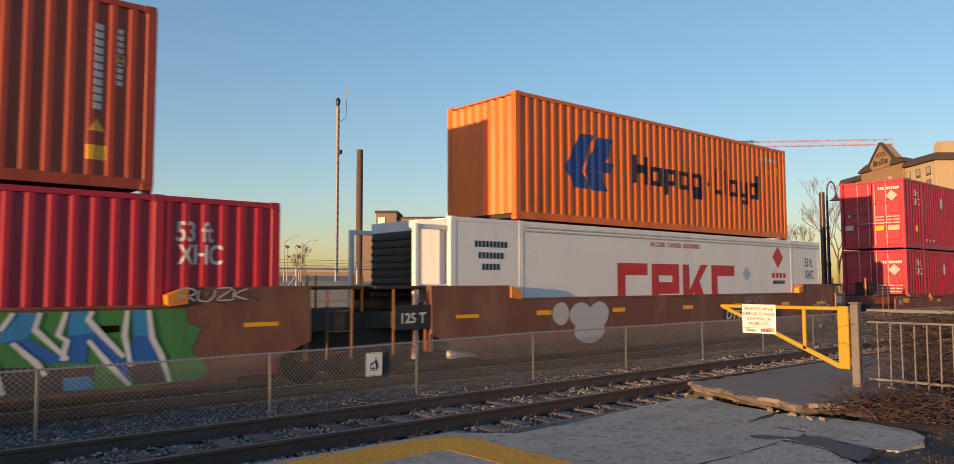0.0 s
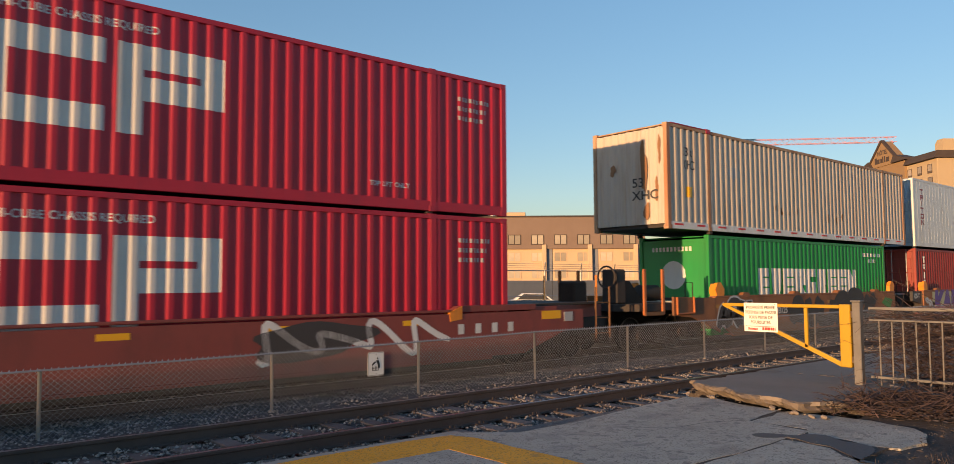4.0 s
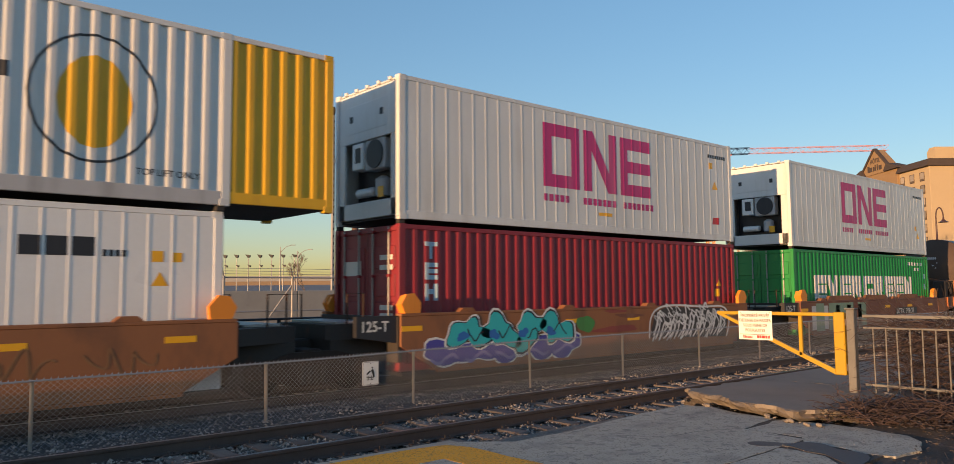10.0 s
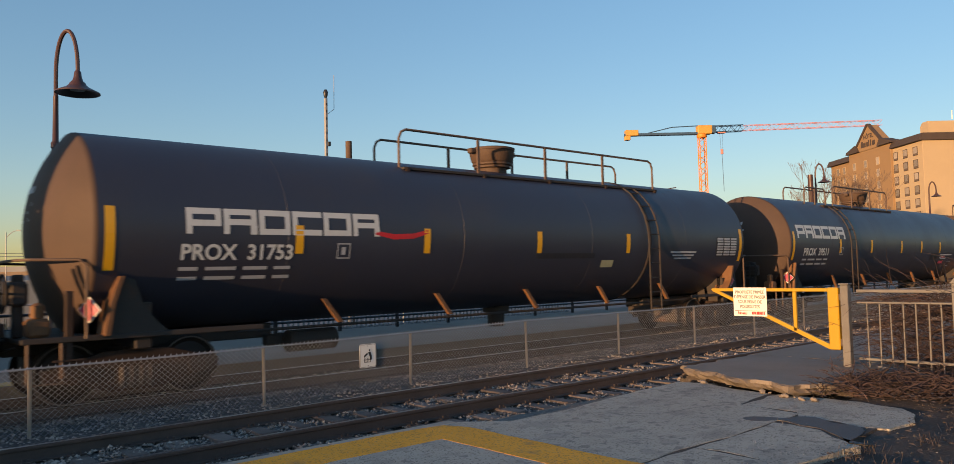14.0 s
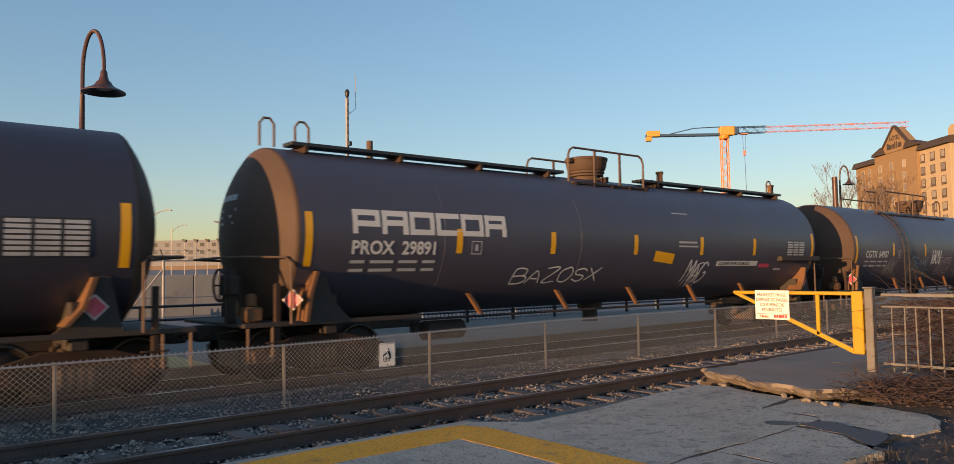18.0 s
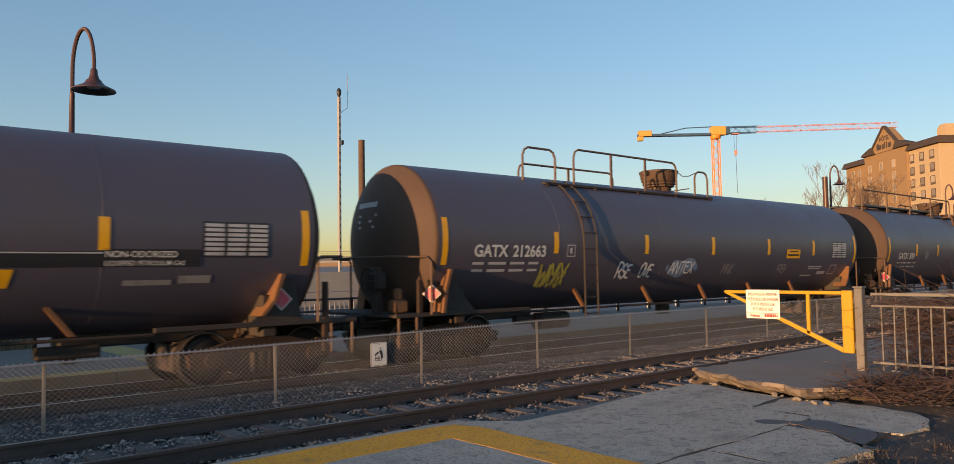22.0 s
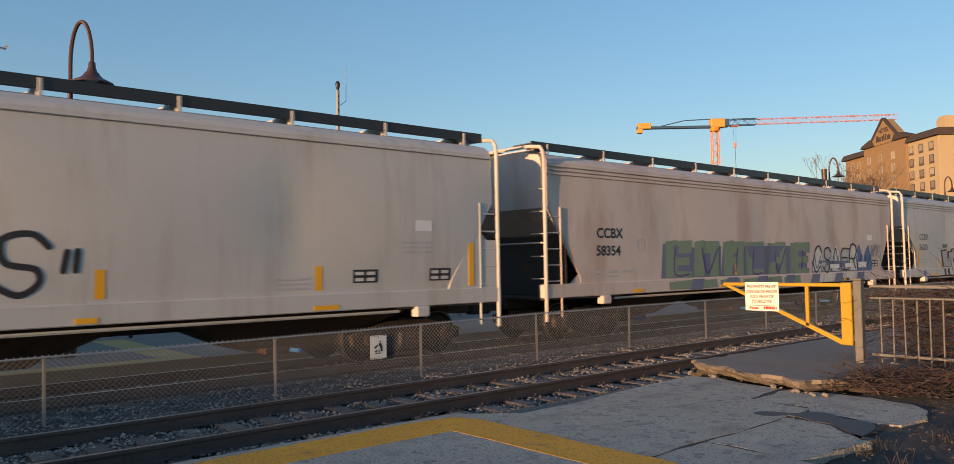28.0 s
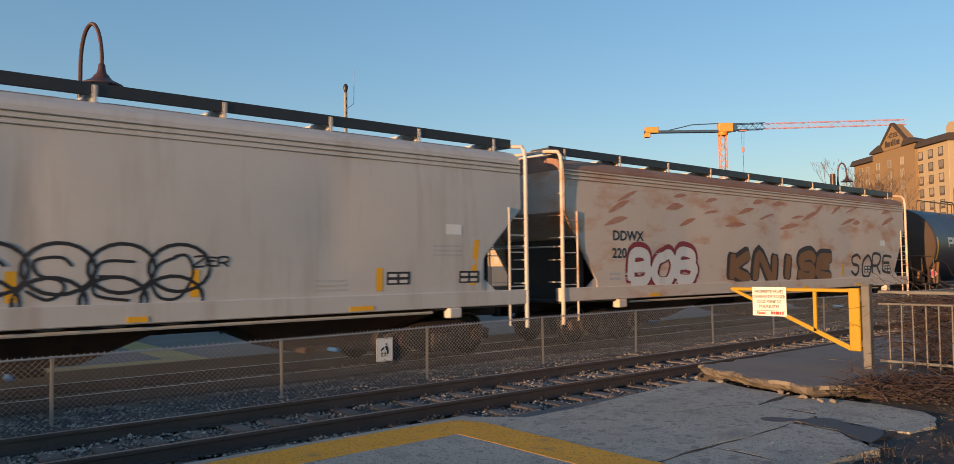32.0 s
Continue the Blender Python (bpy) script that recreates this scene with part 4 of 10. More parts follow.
# ---- rolling stock ----
P = {
    "orange": paint("bright_orange", (0.78, 0.16, 0.015), 0.45, (0.2, 0.05, 0.02), 0.35, 0.5),
    "dull_red": paint("dull_red", (0.36, 0.05, 0.02), 0.5, (0.13, 0.03, 0.02), 0.4, 0.5),
    "red": paint("domestic_red", (0.43, 0.013, 0.036), 0.45, (0.2, 0.02, 0.04), 0.35, 0.52),
    "maroon": paint("oxide_red", (0.27, 0.03, 0.022), 0.5, (0.1, 0.025, 0.02), 0.45, 0.5),
    "wine": paint("wine_red", (0.25, 0.018, 0.03), 0.5, (0.11, 0.02, 0.02), 0.4, 0.5),
    "green": paint("line_green", (0.006, 0.24, 0.05), 0.45, (0.01, 0.09, 0.03), 0.3, 0.52),
    "beige": paint("weathered_beige", (0.49, 0.43, 0.36), 0.5, (0.27, 0.14, 0.065), 0.5, 0.55),
    "white": paint("container_white", (0.66, 0.665, 0.66), 0.4, (0.42, 0.38, 0.33), 0.35, 0.52),
    "cool_white": paint("smooth_white", (0.76, 0.76, 0.76), 0.3, (0.5, 0.48, 0.45), 0.25, 0.55),
    "yellow": paint("container_yellow", (0.72, 0.4, 0.01), 0.45, (0.3, 0.16, 0.02), 0.35, 0.55),
    "well_brown": paint("well_brown", (0.17, 0.062, 0.035), 0.7, (0.26, 0.15, 0.09), 0.5, 0.5, (1.2, 1.2, 0.6), 0.7),
    "well_orange": paint("well_orange", (0.27, 0.105, 0.04), 0.7, (0.09, 0.045, 0.03), 0.6, 0.5, (1.2, 1.2, 0.6), 0.7),
    "well_red": paint("well_red", (0.24, 0.05, 0.038), 0.65, (0.1, 0.035, 0.03), 0.5, 0.5, (1.2, 1.2, 0.6), 0.6),
    "tank_black": surf("tank_black", (0.03, 0.032, 0.05), (0.039, 0.041, 0.062), 0.44, 0, 0.5, 0.4, 14, 0.03, (0.06, 0.044, 0.036), (0.35, 0.6, 0.6), 0.35, 0.5, spec=0.55),
    "tank_dusty": surf("tank_dusty", (0.056, 0.056, 0.082), (0.07, 0.069, 0.098), 0.44, 0, 0.5, 0.4, 14, 0.03, (0.07, 0.056, 0.054), (0.35, 0.6, 0.6), 0.3, 0.5, spec=0.55),
    "tank_brown": surf("tank_brown", (0.072, 0.067, 0.094), (0.088, 0.08, 0.108), 0.44, 0, 0.5, 0.4, 14, 0.03, (0.09, 0.066, 0.062), (0.35, 0.6, 0.6), 0.35, 0.5, spec=0.55),
    "tank_dust": surf("tank_dust", (0.15, 0.14, 0.145), (0.09, 0.083, 0.09), 0.7, 0, 6, 0.8, 30, 0.02),
    "tank_head": surf("tank_head", (0.085, 0.056, 0.042), (0.065, 0.045, 0.036), 0.65, 0, 0.9, 0.5, 14, 0.05, (0.05, 0.038, 0.034), (0.8, 0.8, 0.5), 0.35, 0.54, spec=0.25),
    "tan_steel": surf("tan_steel", (0.17, 0.08, 0.032), (0.11, 0.055, 0.028), 0.75, 0.0, 2, 0.6, 25, 0.2, (0.07, 0.045, 0.035), (2, 2, 2), 0.4, 0.55),
    "dome_brown": surf("dome_brown", (0.085, 0.052, 0.035), (0.055, 0.036, 0.028), 0.75, 0.0, 2, 0.6, 25, 0.2),
    "tan_rail": surf("tan_rail", (0.13, 0.085, 0.06), (0.08, 0.055, 0.045), 0.7, 0.1, 3, 0.5, 30, 0.1),
    "walk_grey": surf("walk_grey", (0.05, 0.055, 0.06), (0.08, 0.08, 0.08), 0.6, 0.2, 3, 0.5, 30, 0.1),
    "pale_grey": paint("pale_grey", (0.4, 0.4, 0.4), 0.6),
    "spray_blue_dull": paint("spray_blue_dull", (0.1, 0.17, 0.36), 0.7),
    "rust_roof": surf("rust_roof", (0.26, 0.11, 0.065), (0.34, 0.24, 0.19), 0.8, 0, 0.8, 0.7, 10, 0.1),
    "stencil_grey": paint("stencil_grey", (0.16, 0.16, 0.165), 0.6),
    "spray_sky_bright": paint("spray_sky_bright", (0.03, 0.25, 0.5), 0.6),
    "rust_smear": surf("rust_smear", (0.44, 0.17, 0.09), (0.44, 0.29, 0.23), 0.8, 0, 3, 0.7, 20, 0.05),
    "placard_pink": paint("placard_pink", (0.6, 0.07, 0.11), 0.45, (0.6, 0.5, 0.5), 0.5, 0.5),
    "spray_faint": paint("spray_faint", (0.25, 0.24, 0.24), 0.7),
    "spray_mint": paint("spray_mint", (0.46, 0.52, 0.5), 0.7),
    "spray_rose": paint("spray_rose", (0.5, 0.38, 0.38), 0.7),
    "spray_lemon": paint("spray_lemon", (0.36, 0.33, 0.06), 0.7),
    "spray_sky": paint("spray_sky", (0.16, 0.24, 0.36), 0.7),
    "hopper_grey": paint("hopper_grey", (0.53, 0.515, 0.495), 0.55, (0.3, 0.24, 0.19), 0.4, 0.52),
    "hopper_tan": paint("hopper_tan", (0.6, 0.51, 0.465), 0.6, (0.36, 0.22, 0.16), 0.5, 0.5, (1.1, 1.1, 0.35)),
    "hopper_rust": surf("hopper_rust", (0.62, 0.52, 0.44), (0.54, 0.43, 0.35), 0.65, 0, 0.7, 0.5, 14, 0.08, (0.48, 0.19, 0.06), (0.7, 0.6, 1.8), 0.75, 0.51),
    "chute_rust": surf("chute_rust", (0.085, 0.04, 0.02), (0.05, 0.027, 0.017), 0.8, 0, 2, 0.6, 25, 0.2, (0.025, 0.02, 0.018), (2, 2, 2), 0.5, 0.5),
    "beige_rust": paint("beige_rust", (0.42, 0.27, 0.16), 0.6, (0.3, 0.1, 0.03), 0.7, 0.45),
    "dark_steel": surf("dark_steel", (0.03, 0.027, 0.026), (0.055, 0.04, 0.032), 0.75, 0.1, 2, 0.6, 25, 0.2, RUST, (2, 2, 2), 0.4, 0.6),
    "rust_steel": surf("rust_steel", (0.042, 0.023, 0.015), (0.02, 0.013, 0.011), 0.8, 0.1, 2, 0.6, 25, 0.3),
    "wheel": surf("wheel", (0.026, 0.02, 0.017), (0.016, 0.013, 0.012), 0.6, 0.5, 3, 0.6, 30, 0.2),
    "reflector": surf("reflector", (0.85, 0.42, 0.01), (0.7, 0.33, 0.01), 0.35, 0, 4, 0.3, 30, 0.02),
    "reflector_dull": surf("reflector_dull", (0.36, 0.17, 0.03), (0.22, 0.11, 0.03), 0.6, 0, 5, 0.6, 30, 0.05),
    "post_rust": paint("post_rust", (0.4, 0.12, 0.03), 0.6, (0.12, 0.05, 0.03), 0.5),
    "bar_pink": paint("bar_pink", (0.5, 0.34, 0.33), 0.4, (0.3, 0.1, 0.1), 0.4),
    "guide_orange": paint("guide_orange", (0.75, 0.25, 0.02), 0.5),
    "ink": paint("ink", (0.018, 0.018, 0.024), 0.5, (0.06, 0.05, 0.05), 0.3),
    "spray_indigo": paint("spray_indigo", (0.06, 0.055, 0.3), 0.6),
    "spray_violet_pale": paint("spray_violet_pale", (0.2, 0.18, 0.45), 0.6),
    "navy_ink": paint("navy_ink", (0.012, 0.011, 0.035), 0.7, (0.04, 0.035, 0.045), 0.3),
    "letter_white": paint("letter_white", (0.64, 0.63, 0.6), 0.5, (0.4, 0.37, 0.33), 0.35),
    "letter_grey": paint("letter_grey", (0.45, 0.45, 0.46), 0.5),
    "blue": paint("logo_blue", (0.012, 0.05, 0.25), 0.45),
    "magenta": paint("logo_magenta", (0.5, 0.02, 0.16), 0.45, (0.55, 0.2, 0.3), 0.3),
    "sign_red": paint("sign_red", (0.58, 0.014, 0.02), 0.45),
    "spray_white": paint("spray_white", (0.68, 0.67, 0.66), 0.7),
    "spray_blue": paint("spray_blue", (0.02, 0.13, 0.42), 0.6),
    "spray_green": paint("spray_green", (0.05, 0.22, 0.05), 0.6),
    "spray_teal": paint("spray_teal", (0.02, 0.42, 0.45), 0.6),
    "spray_violet": paint("spray_violet", (0.11, 0.06, 0.24), 0.6),
    "spray_cream": paint("spray_cream", (0.42, 0.4, 0.24), 0.6),
    "spray_pink": paint("spray_pink", (0.3, 0.04, 0.1), 0.6),
    "spray_sage": paint("spray_sage", (0.2, 0.28, 0.2), 0.7),
    "spray_slate": paint("spray_slate", (0.15, 0.17, 0.27), 0.7),
    "spray_brown": paint("spray_brown", (0.25, 0.12, 0.05), 0.7),
    "spray_dark": paint("spray_dark", (0.045, 0.04, 0.04), 0.7),
    "pale_blue": paint("pale_blue", (0.35, 0.5, 0.62), 0.5),
}
P["rail_black"] = MAT["rail_black"]


def corrugation(half, start, end, depth=.030, out=.072, slope=.068, inn=.070):
    """A folded wall from start to end: its folds, and a function for the wall's y at x."""
    period = out + inn + 2 * slope
    n = max(1, round((end - start) / period))
    k = (end - start) / (n * period)
    o, s, i = out * k, slope * k, inn * k
    per = period * k
    xs, ys = [], []
    for c in range(n):
        b = start + c * per
        for dx, dy in ((0, 0), (o, 0), (o + s, depth), (o + s + i, depth)):
            xs.append(b + dx)
            ys.append(-half + dy)
    xs.append(end)
    ys.append(-half)
    return xs, ys


def castings():
    return Geo().box(-.089, .089, -.081, .081, -.059, .059, .008).mesh("corner_casting")


CASTING = castings()
CASTINGS = {}


def casting_of(material):
    if material.name not in CASTINGS:
        CASTINGS[material.name] = CASTING.copy()
        CASTINGS[material.name].materials.append(material)
    return CASTINGS[material.name]


class Box:
    """A freight container: root, wall surface and folds for its markings."""


def container(label, X, z, length, width, height, body, wall="folded", end="folded", end_paint=None, wings=None, frame=None, base=None, name="shipping_container", depth=.036, drop=.084):
    b = Box()
    hl, hw = length / 2, width / 2
    frame = frame or body
    base = base or frame
    root = thing(name, label, "container", group="containers on the freight train")
    b.root, b.x, b.z = root, X, z
    long = length > 13
    marks = [-hl, -6.096, 6.096, hl] if long else [-hl, hl]
    lo, hi = .17 if not long else .2, height - .1
    xs, ys = [], []
    for k in range(len(marks) - 1):
        a, e = marks[k] + .09, marks[k + 1] - .09
        if wall == "folded":
            px, py = corrugation(hw - .006, a, e, depth)
        elif wall == "ribbed":
            n = round((e - a) / .36)
            px, py = [], []
            for c in range(n):
                x0 = a + (e - a) * c / n
                px += [x0, x0 + .035, x0 + .045, x0 + .09]
                py += [-hw + .006, -hw + .006, -hw + .0105, -hw + .0105]
                px.append(a + (e - a) * (c + 1) / n - .01)
                py.append(-hw + .0105)
            px.append(e)
            py.append(-hw + .006)
        else:
            px, py = [a, e], [-hw + .006] * 2
        pnt = wings if (wings and long and k != 1) else body
        geo = Geo().prism(list(zip(px, py)) + [(e, -hw + .08), (a, -hw + .08)], lo, hi, "z")
        part("side_panel", geo, pnt, root)
        part("side_panel", flip(geo), pnt, root)
        xs += px
        ys += py
    order = sorted(range(len(xs)), key=lambda i: xs[i])
    b.folds = [xs[i] for i in order]
    fy = [ys[i] for i in order]
    b.surface = lambda x, zz: float(np.interp(x, b.folds, fy))
    wf = wings or frame
    part("roof", Geo().box(-hl + .05, hl - .05, -hw + .04, hw - .04, height - .06, height - .02, .01), frame, root)
    part("floor", Geo().box(-hl + .08, hl - .08, -hw + .05, hw - .05, .05, .17), P["dark_steel"], root)
    for s in (-1, 1):
        part("top_rail", Geo().box(-hl + .1, hl - .1, s * hw - (s > 0) * .07, s * hw + (s < 0) * .07, height - .105, height - .012, .008), frame, root)
        if not long or wings is None:
            part("bottom_rail", Geo().box(-hl + .1, hl - .1, s * (hw - .004) - (s > 0) * .07, s * (hw - .004) + (s < 0) * .07, .012, lo + .01, .008), base, root)
        else:
            part("bottom_rail", Geo().box(-6.1, 6.1, s * (hw - .004) - (s > 0) * .07, s * (hw - .004) + (s < 0) * .07, .012, lo + .04, .008), base, root)
            for q in (-1, 1):
                part("bottom_rail", Geo().box(q * 6.105, q * (hl - .1), s * (hw - .004) - (s > 0) * .07, s * (hw - .004) + (s < 0) * .07, .05, lo + .04, .008), wings, root)
        for x in ((-hl + .07, hl - .07) if not long else (-hl + .06, -6.096, 6.096, hl - .06)):
            inner = long and abs(x) < 6.2
            part("corner_post" if not inner else "lifting_post", Geo().box(x - .08, x + .08, s * hw - (s > 0) * .12, s * hw + (s < 0) * .12, .06, height - .06, .012), wf if not inner else frame, root)
            for zz in (.06, height - .06):
                part("corner_casting", casting_of(wf if not inner else frame), None, root, at=pose(x + (.02 if x < 0 else -.02), s * (hw - .078), zz))
    if z > 1:
        for x in (-6.02, 6.02):
            for s in (-1, 1):
                part("interbox_connector", Geo().box(x - .07, x + .07, s * (hw - .08) - .06, s * (hw - .08) + .06, -drop, .0, .01), P["dark_steel"], root)
    ep = end_paint or body
    e = -hl + .03
    if end == "folded":
        px, py = corrugation(0, -hw + .1, hw - .1, .045)
        part("end_wall", Geo().prism([(e - q, p) for p, q in zip(px, py)] + [(e + .06, hw - .1), (e + .06, -hw + .1)], .15, height - .1, "z"), ep, root)
    elif end == "plain":
        part("end_wall", Geo().box(e, e + .06, -hw + .1, hw - .1, .15, height - .1, .01), ep, root)
    elif end == "door":
        for s in (-1, 1):
            y0, y1 = (-hw + .13, -.01) if s < 0 else (.01, hw - .13)
            geo = Geo().box(e + .03, e + .06, y0, y1, .16, height - .12, .005)
            for k in range(4):
                zz = .35 + (height - .65) * k / 4
                geo.box(e + .005, e + .032, y0 + .08, y1 - .08, zz, zz + (height - .65) / 4 - .12, .012)
            leaf = part("door", geo, ep, root)
            for y in (s * .12, s * .57) if long else (y0 + .25, y1 - .25):
                part("locking_bar", Geo().tube([(e - .02, y, .06), (e - .02, y, height - .04)], .021, 8), MAT["galvanised"] if not long else P["bar_pink"], leaf)
                for zz in (.1, height * .35, height * .65, height - .12):
                    part("bar_keeper", Geo().box(e - .05, e + .03, y - .045, y + .045, zz - .03, zz + .03, .008), ep, leaf)
                part("handle", Geo().box(e - .035, e - .02, y - .02, y + .35 * s * -1, 1.05, 1.09, .004), MAT["galvanised"], leaf)
            for k in range(4):
                zz = .4 + (height - .8) * k / 3
                part("hinge", Geo().box(e - .01, e + .03, s * (hw - .17), s * (hw - .05), zz - .05, zz + .05, .006), ep, leaf)
        part("door_header", Geo().box(e, e + .08, -hw + .1, hw - .1, height - .13, height - .02, .008), ep, root)
        part("door_sill", Geo().box(e, e + .08, -hw + .1, hw - .1, .02, .15, .008), ep, root)
    elif end == "reefer":
        part("end_frame", Geo().box(e, e + .06, -hw + .1, hw - .1, 1.75, height - .08, .01).box(e, e + .06, -hw + .1, -hw + .35, .1, 1.75, .01)
             .box(e, e + .06, hw - .35, hw - .1, .1, 1.75, .01).box(e, e + .06, -hw + .1, hw - .1, .1, .45, .01), ep, root)
        part("machinery_recess", Geo().box(e + .38, e + .42, -hw + .3, hw - .3, .4, 1.8), P["ink"], root)
        part("condenser_fan", Geo().lathe([(.30, e - .01), (.30, e + .05), (.26, e + .06), (.05, e + .03)], "x", 24, (0, -.28, 1.42)), P["ink"], root)
        part("fan_housing", Geo().box(e + .02, e + .3, -.62, .1, 1.1, 1.74, .02), P["letter_grey"], root)
        part("control_box", Geo().box(e - .01, e + .25, .14, .56, 1.15, 1.72, .02), P["cool_white"], root)
        part("display", Geo().box(e - .018, e - .008, .22, .44, 1.3, 1.62, .004), P["ink"], root)
        part("compressor", Geo().lathe([(.05, .52), (.17, .56), (.17, .9), (.06, .98)], "z", 16, (e + .22, -.3, 0)), P["letter_grey"], root)
        part("receiver", Geo().lathe([(.04, -.2), (.1, -.16), (.1, .4), (.04, .44)], "y", 14, (e + .2, .2, .68)), P["cool_white"], root)
        part("access_panel", Geo().box(e - .006, e + .01, -.75, .75, 1.95, 2.55, .006), ep, root)
        for y in (-.55, .6):
            part("vent", Geo().box(e - .014, e, y - .06, y + .06, 2.2, 2.34, .004), P["ink"], root)
        part("warning_label", Geo().box(e - .004, e + .002, -.62, -.42, .5, .72), P["reflector"], root)
        for k in range(5):
            part("lifting_lug", Geo().box(e - .02, e + .04, -.9 + .42 * k, -.8 + .42 * k, height - .05, height + .02, .008), frame, root)
    part("end_wall", Geo().box(hl - .08, hl - .03, -hw + .1, hw - .1, .12, height - .08, .01), body, root)
    return b


def write(b, text, x, z, size, material, bold=.0, squeeze=1.0, align="LEFT", slant=0.0, name="lettering", label=""):
    return drape(name, *moved(glyphs(text, size, bold, align, squeeze, slant), x, z), b.surface, material, b.root, b.folds, label)


SMALL = ("serial_marking", "data_marking", "owner_mark", "stencil_marking", "rust_stain")


def figure(b, fig, material, name="marking", label=""):
    ob = drape(name, *fig, b.surface, material, b.root, b.folds, label)
    return tagged(ob, kind="stuff") if name in SMALL else ob


def block_letter(c, x0, x1, z, h, s):
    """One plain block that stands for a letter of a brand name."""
    m = (x0 + x1) / 2
    return {
        "o": [(x0, x1, z, z + s), (x0, x1, z + h - s, z + h), (x0, x0 + s, z + s, z + h - s), (x1 - s, x1, z + s, z + h - s)],
        "e": [(x0, x1, z, z + s), (x0, x1, z + h - s, z + h), (x0, x0 + s, z + s, z + h - s), (x0 + s, x1, z + h / 2 - s / 2, z + h / 2 + s / 2)],
        "n": [(x0, x0 + s, z, z + h), (x1 - s, x1, z, z + h), (x0 + s, x1 - s, z + h * .38, z + h * .68)],
        "p": [(x0, x0 + s, z, z + h), (x0 + s, x1, z + h - s, z + h), (x1 - s, x1, z + h * .38, z + h - s), (x0 + s, x1 - s, z + h * .38, z + h * .38 + s)],
        "i": [(m - s / 2, m + s / 2, z, z + h)],
        "t": [(m - s / 2, m + s / 2, z, z + h - s), (x0, x1, z + h - s, z + h)],
        "c": [(x0, x1, z, z + s), (x0, x1, z + h - s, z + h), (x0, x0 + s, z + s, z + h - s)],
        "x": [(x0, x1, z, z + h)],
        "l": [(x0, x0 + s, z, z + h), (x0 + s, x1, z, z + s)],
        "u": [(x0, x0 + s, z + h * .3, z + h), (x1 - s, x1, z, z + h), (x0, x1 - s, z + h * .3, z + h * .3 + s), (x0 + s, x1 - s, z, z + s)],
    }[c]


def block_shape(c, x0, x1, z, h, s):
    """Slanted strokes of a few marks, as quads over their upright bars."""
    w = x1 - x0
    k = s * 1.15
    bar = {"N": [(x0, x0 + s, z, z + h), (x1 - s, x1, z, z + h)], "R": block_letter("p", x0, x1, z, h, s), "G": block_letter("c", x0, x1, z, h, s) + [(x1 - s, x1, z + s, z + h * .5), (x0 + w * .5, x1 - s, z + h * .5 - s, z + h * .5)],
           "K": [(x0, x0 + s, z, z + h)], "V": [], "A": [(x0 + w * .28, x1 - w * .28, z + h * .2, z + h * .2 + s * .8)]}[c]
    m = (x0 + x1) / 2
    slant = {"N": [[(x0, z + h), (x0 + k, z + h), (x1, z), (x1 - k, z)]], "R": [[(x0 + w * .35, z + h * .38), (x0 + w * .35 + k, z + h * .38), (x1 + .02 * w, z), (x1 - k, z)]], "G": [],
             "K": [[(x0 + s, z + h * .45), (x1 - k, z + h), (x1, z + h), (x0 + s, z + h * .25)], [(x0 + w * .35, z + h * .5), (x0 + w * .35 + k, z + h * .65), (x1, z), (x1 - k, z)]],
             "V": [[(x0, z + h), (x0 + k, z + h), (m + k / 2, z), (m - k / 2, z)], [(x1 - k, z + h), (x1, z + h), (m + k / 2, z), (m - k / 2, z)]],
             "A": [[(m - k / 2, z + h), (m + k / 2, z + h), (x0 + k, z), (x0, z)], [(m - k / 2, z + h), (m + k / 2, z + h), (x1, z), (x1 - k, z)]]}[c]
    return bar, slant


def wordmark(b, x, z, w, h, kinds, material, gap=.12, stroke=.22, name="letter_block"):
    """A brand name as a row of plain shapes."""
    n = len(kinds)
    cw = (w - gap * h * (n - 1)) / n
    for k, c in enumerate(kinds):
        x0 = x + k * (cw + gap * h)
        if c.isupper():
            bar, slant = block_shape(c, x0, x0 + cw, z, h, stroke * h)
            for j, q in enumerate(([rects(bar)] if bar else []) + [slabs([q]) for q in slant]):
                drape(name, *q, b.surface, material, b.root, b.folds, lift=.004 + .0012 * j)
        else:
            figure(b, rects(block_letter(c, x0, x0 + cw, z, h, stroke * h)), material, name)


WHEEL = Geo().lathe([(.08, -.09), (.2, -.07), (.36, -.02), (.42, -.06), (.46, -.06), (.46, .03), (.485, .04), (.485, .06), (.40, .06), (.34, .03), (.2, .06), (.1, .07)], "y", 24)
WHEEL_L = Geo().add([(x, y - .76, z) for x, y, z in WHEEL.v], WHEEL.f, True).mesh("wheel")
WHEEL_R = Geo().add([(x, -y + .76, z) for x, y, z in WHEEL.v], WHEEL.f, True).mesh("wheel")
WHEEL_L.materials.append(P["wheel"])
WHEEL_R.materials.append(P["wheel"])
TREAD_L = Geo().tube([(.435 * math.cos(k * math.pi / 14), -.822, .435 * math.sin(k * math.pi / 14)) for k in range(29)], .014, 5).mesh("wheel_rim")
TREAD_L.materials.append(surf("worn_rim", (0.14, 0.12, 0.11), (0.08, 0.07, 0.065), 0.5, 0.6, 4, 0.5, 30, 0.1))
AXLE = Geo().lathe([(.07, -1.1), (.07, -.8), (.085, -.6), (.085, .6), (.07, .8), (.07, 1.1)], "y", 12).mesh("axle")
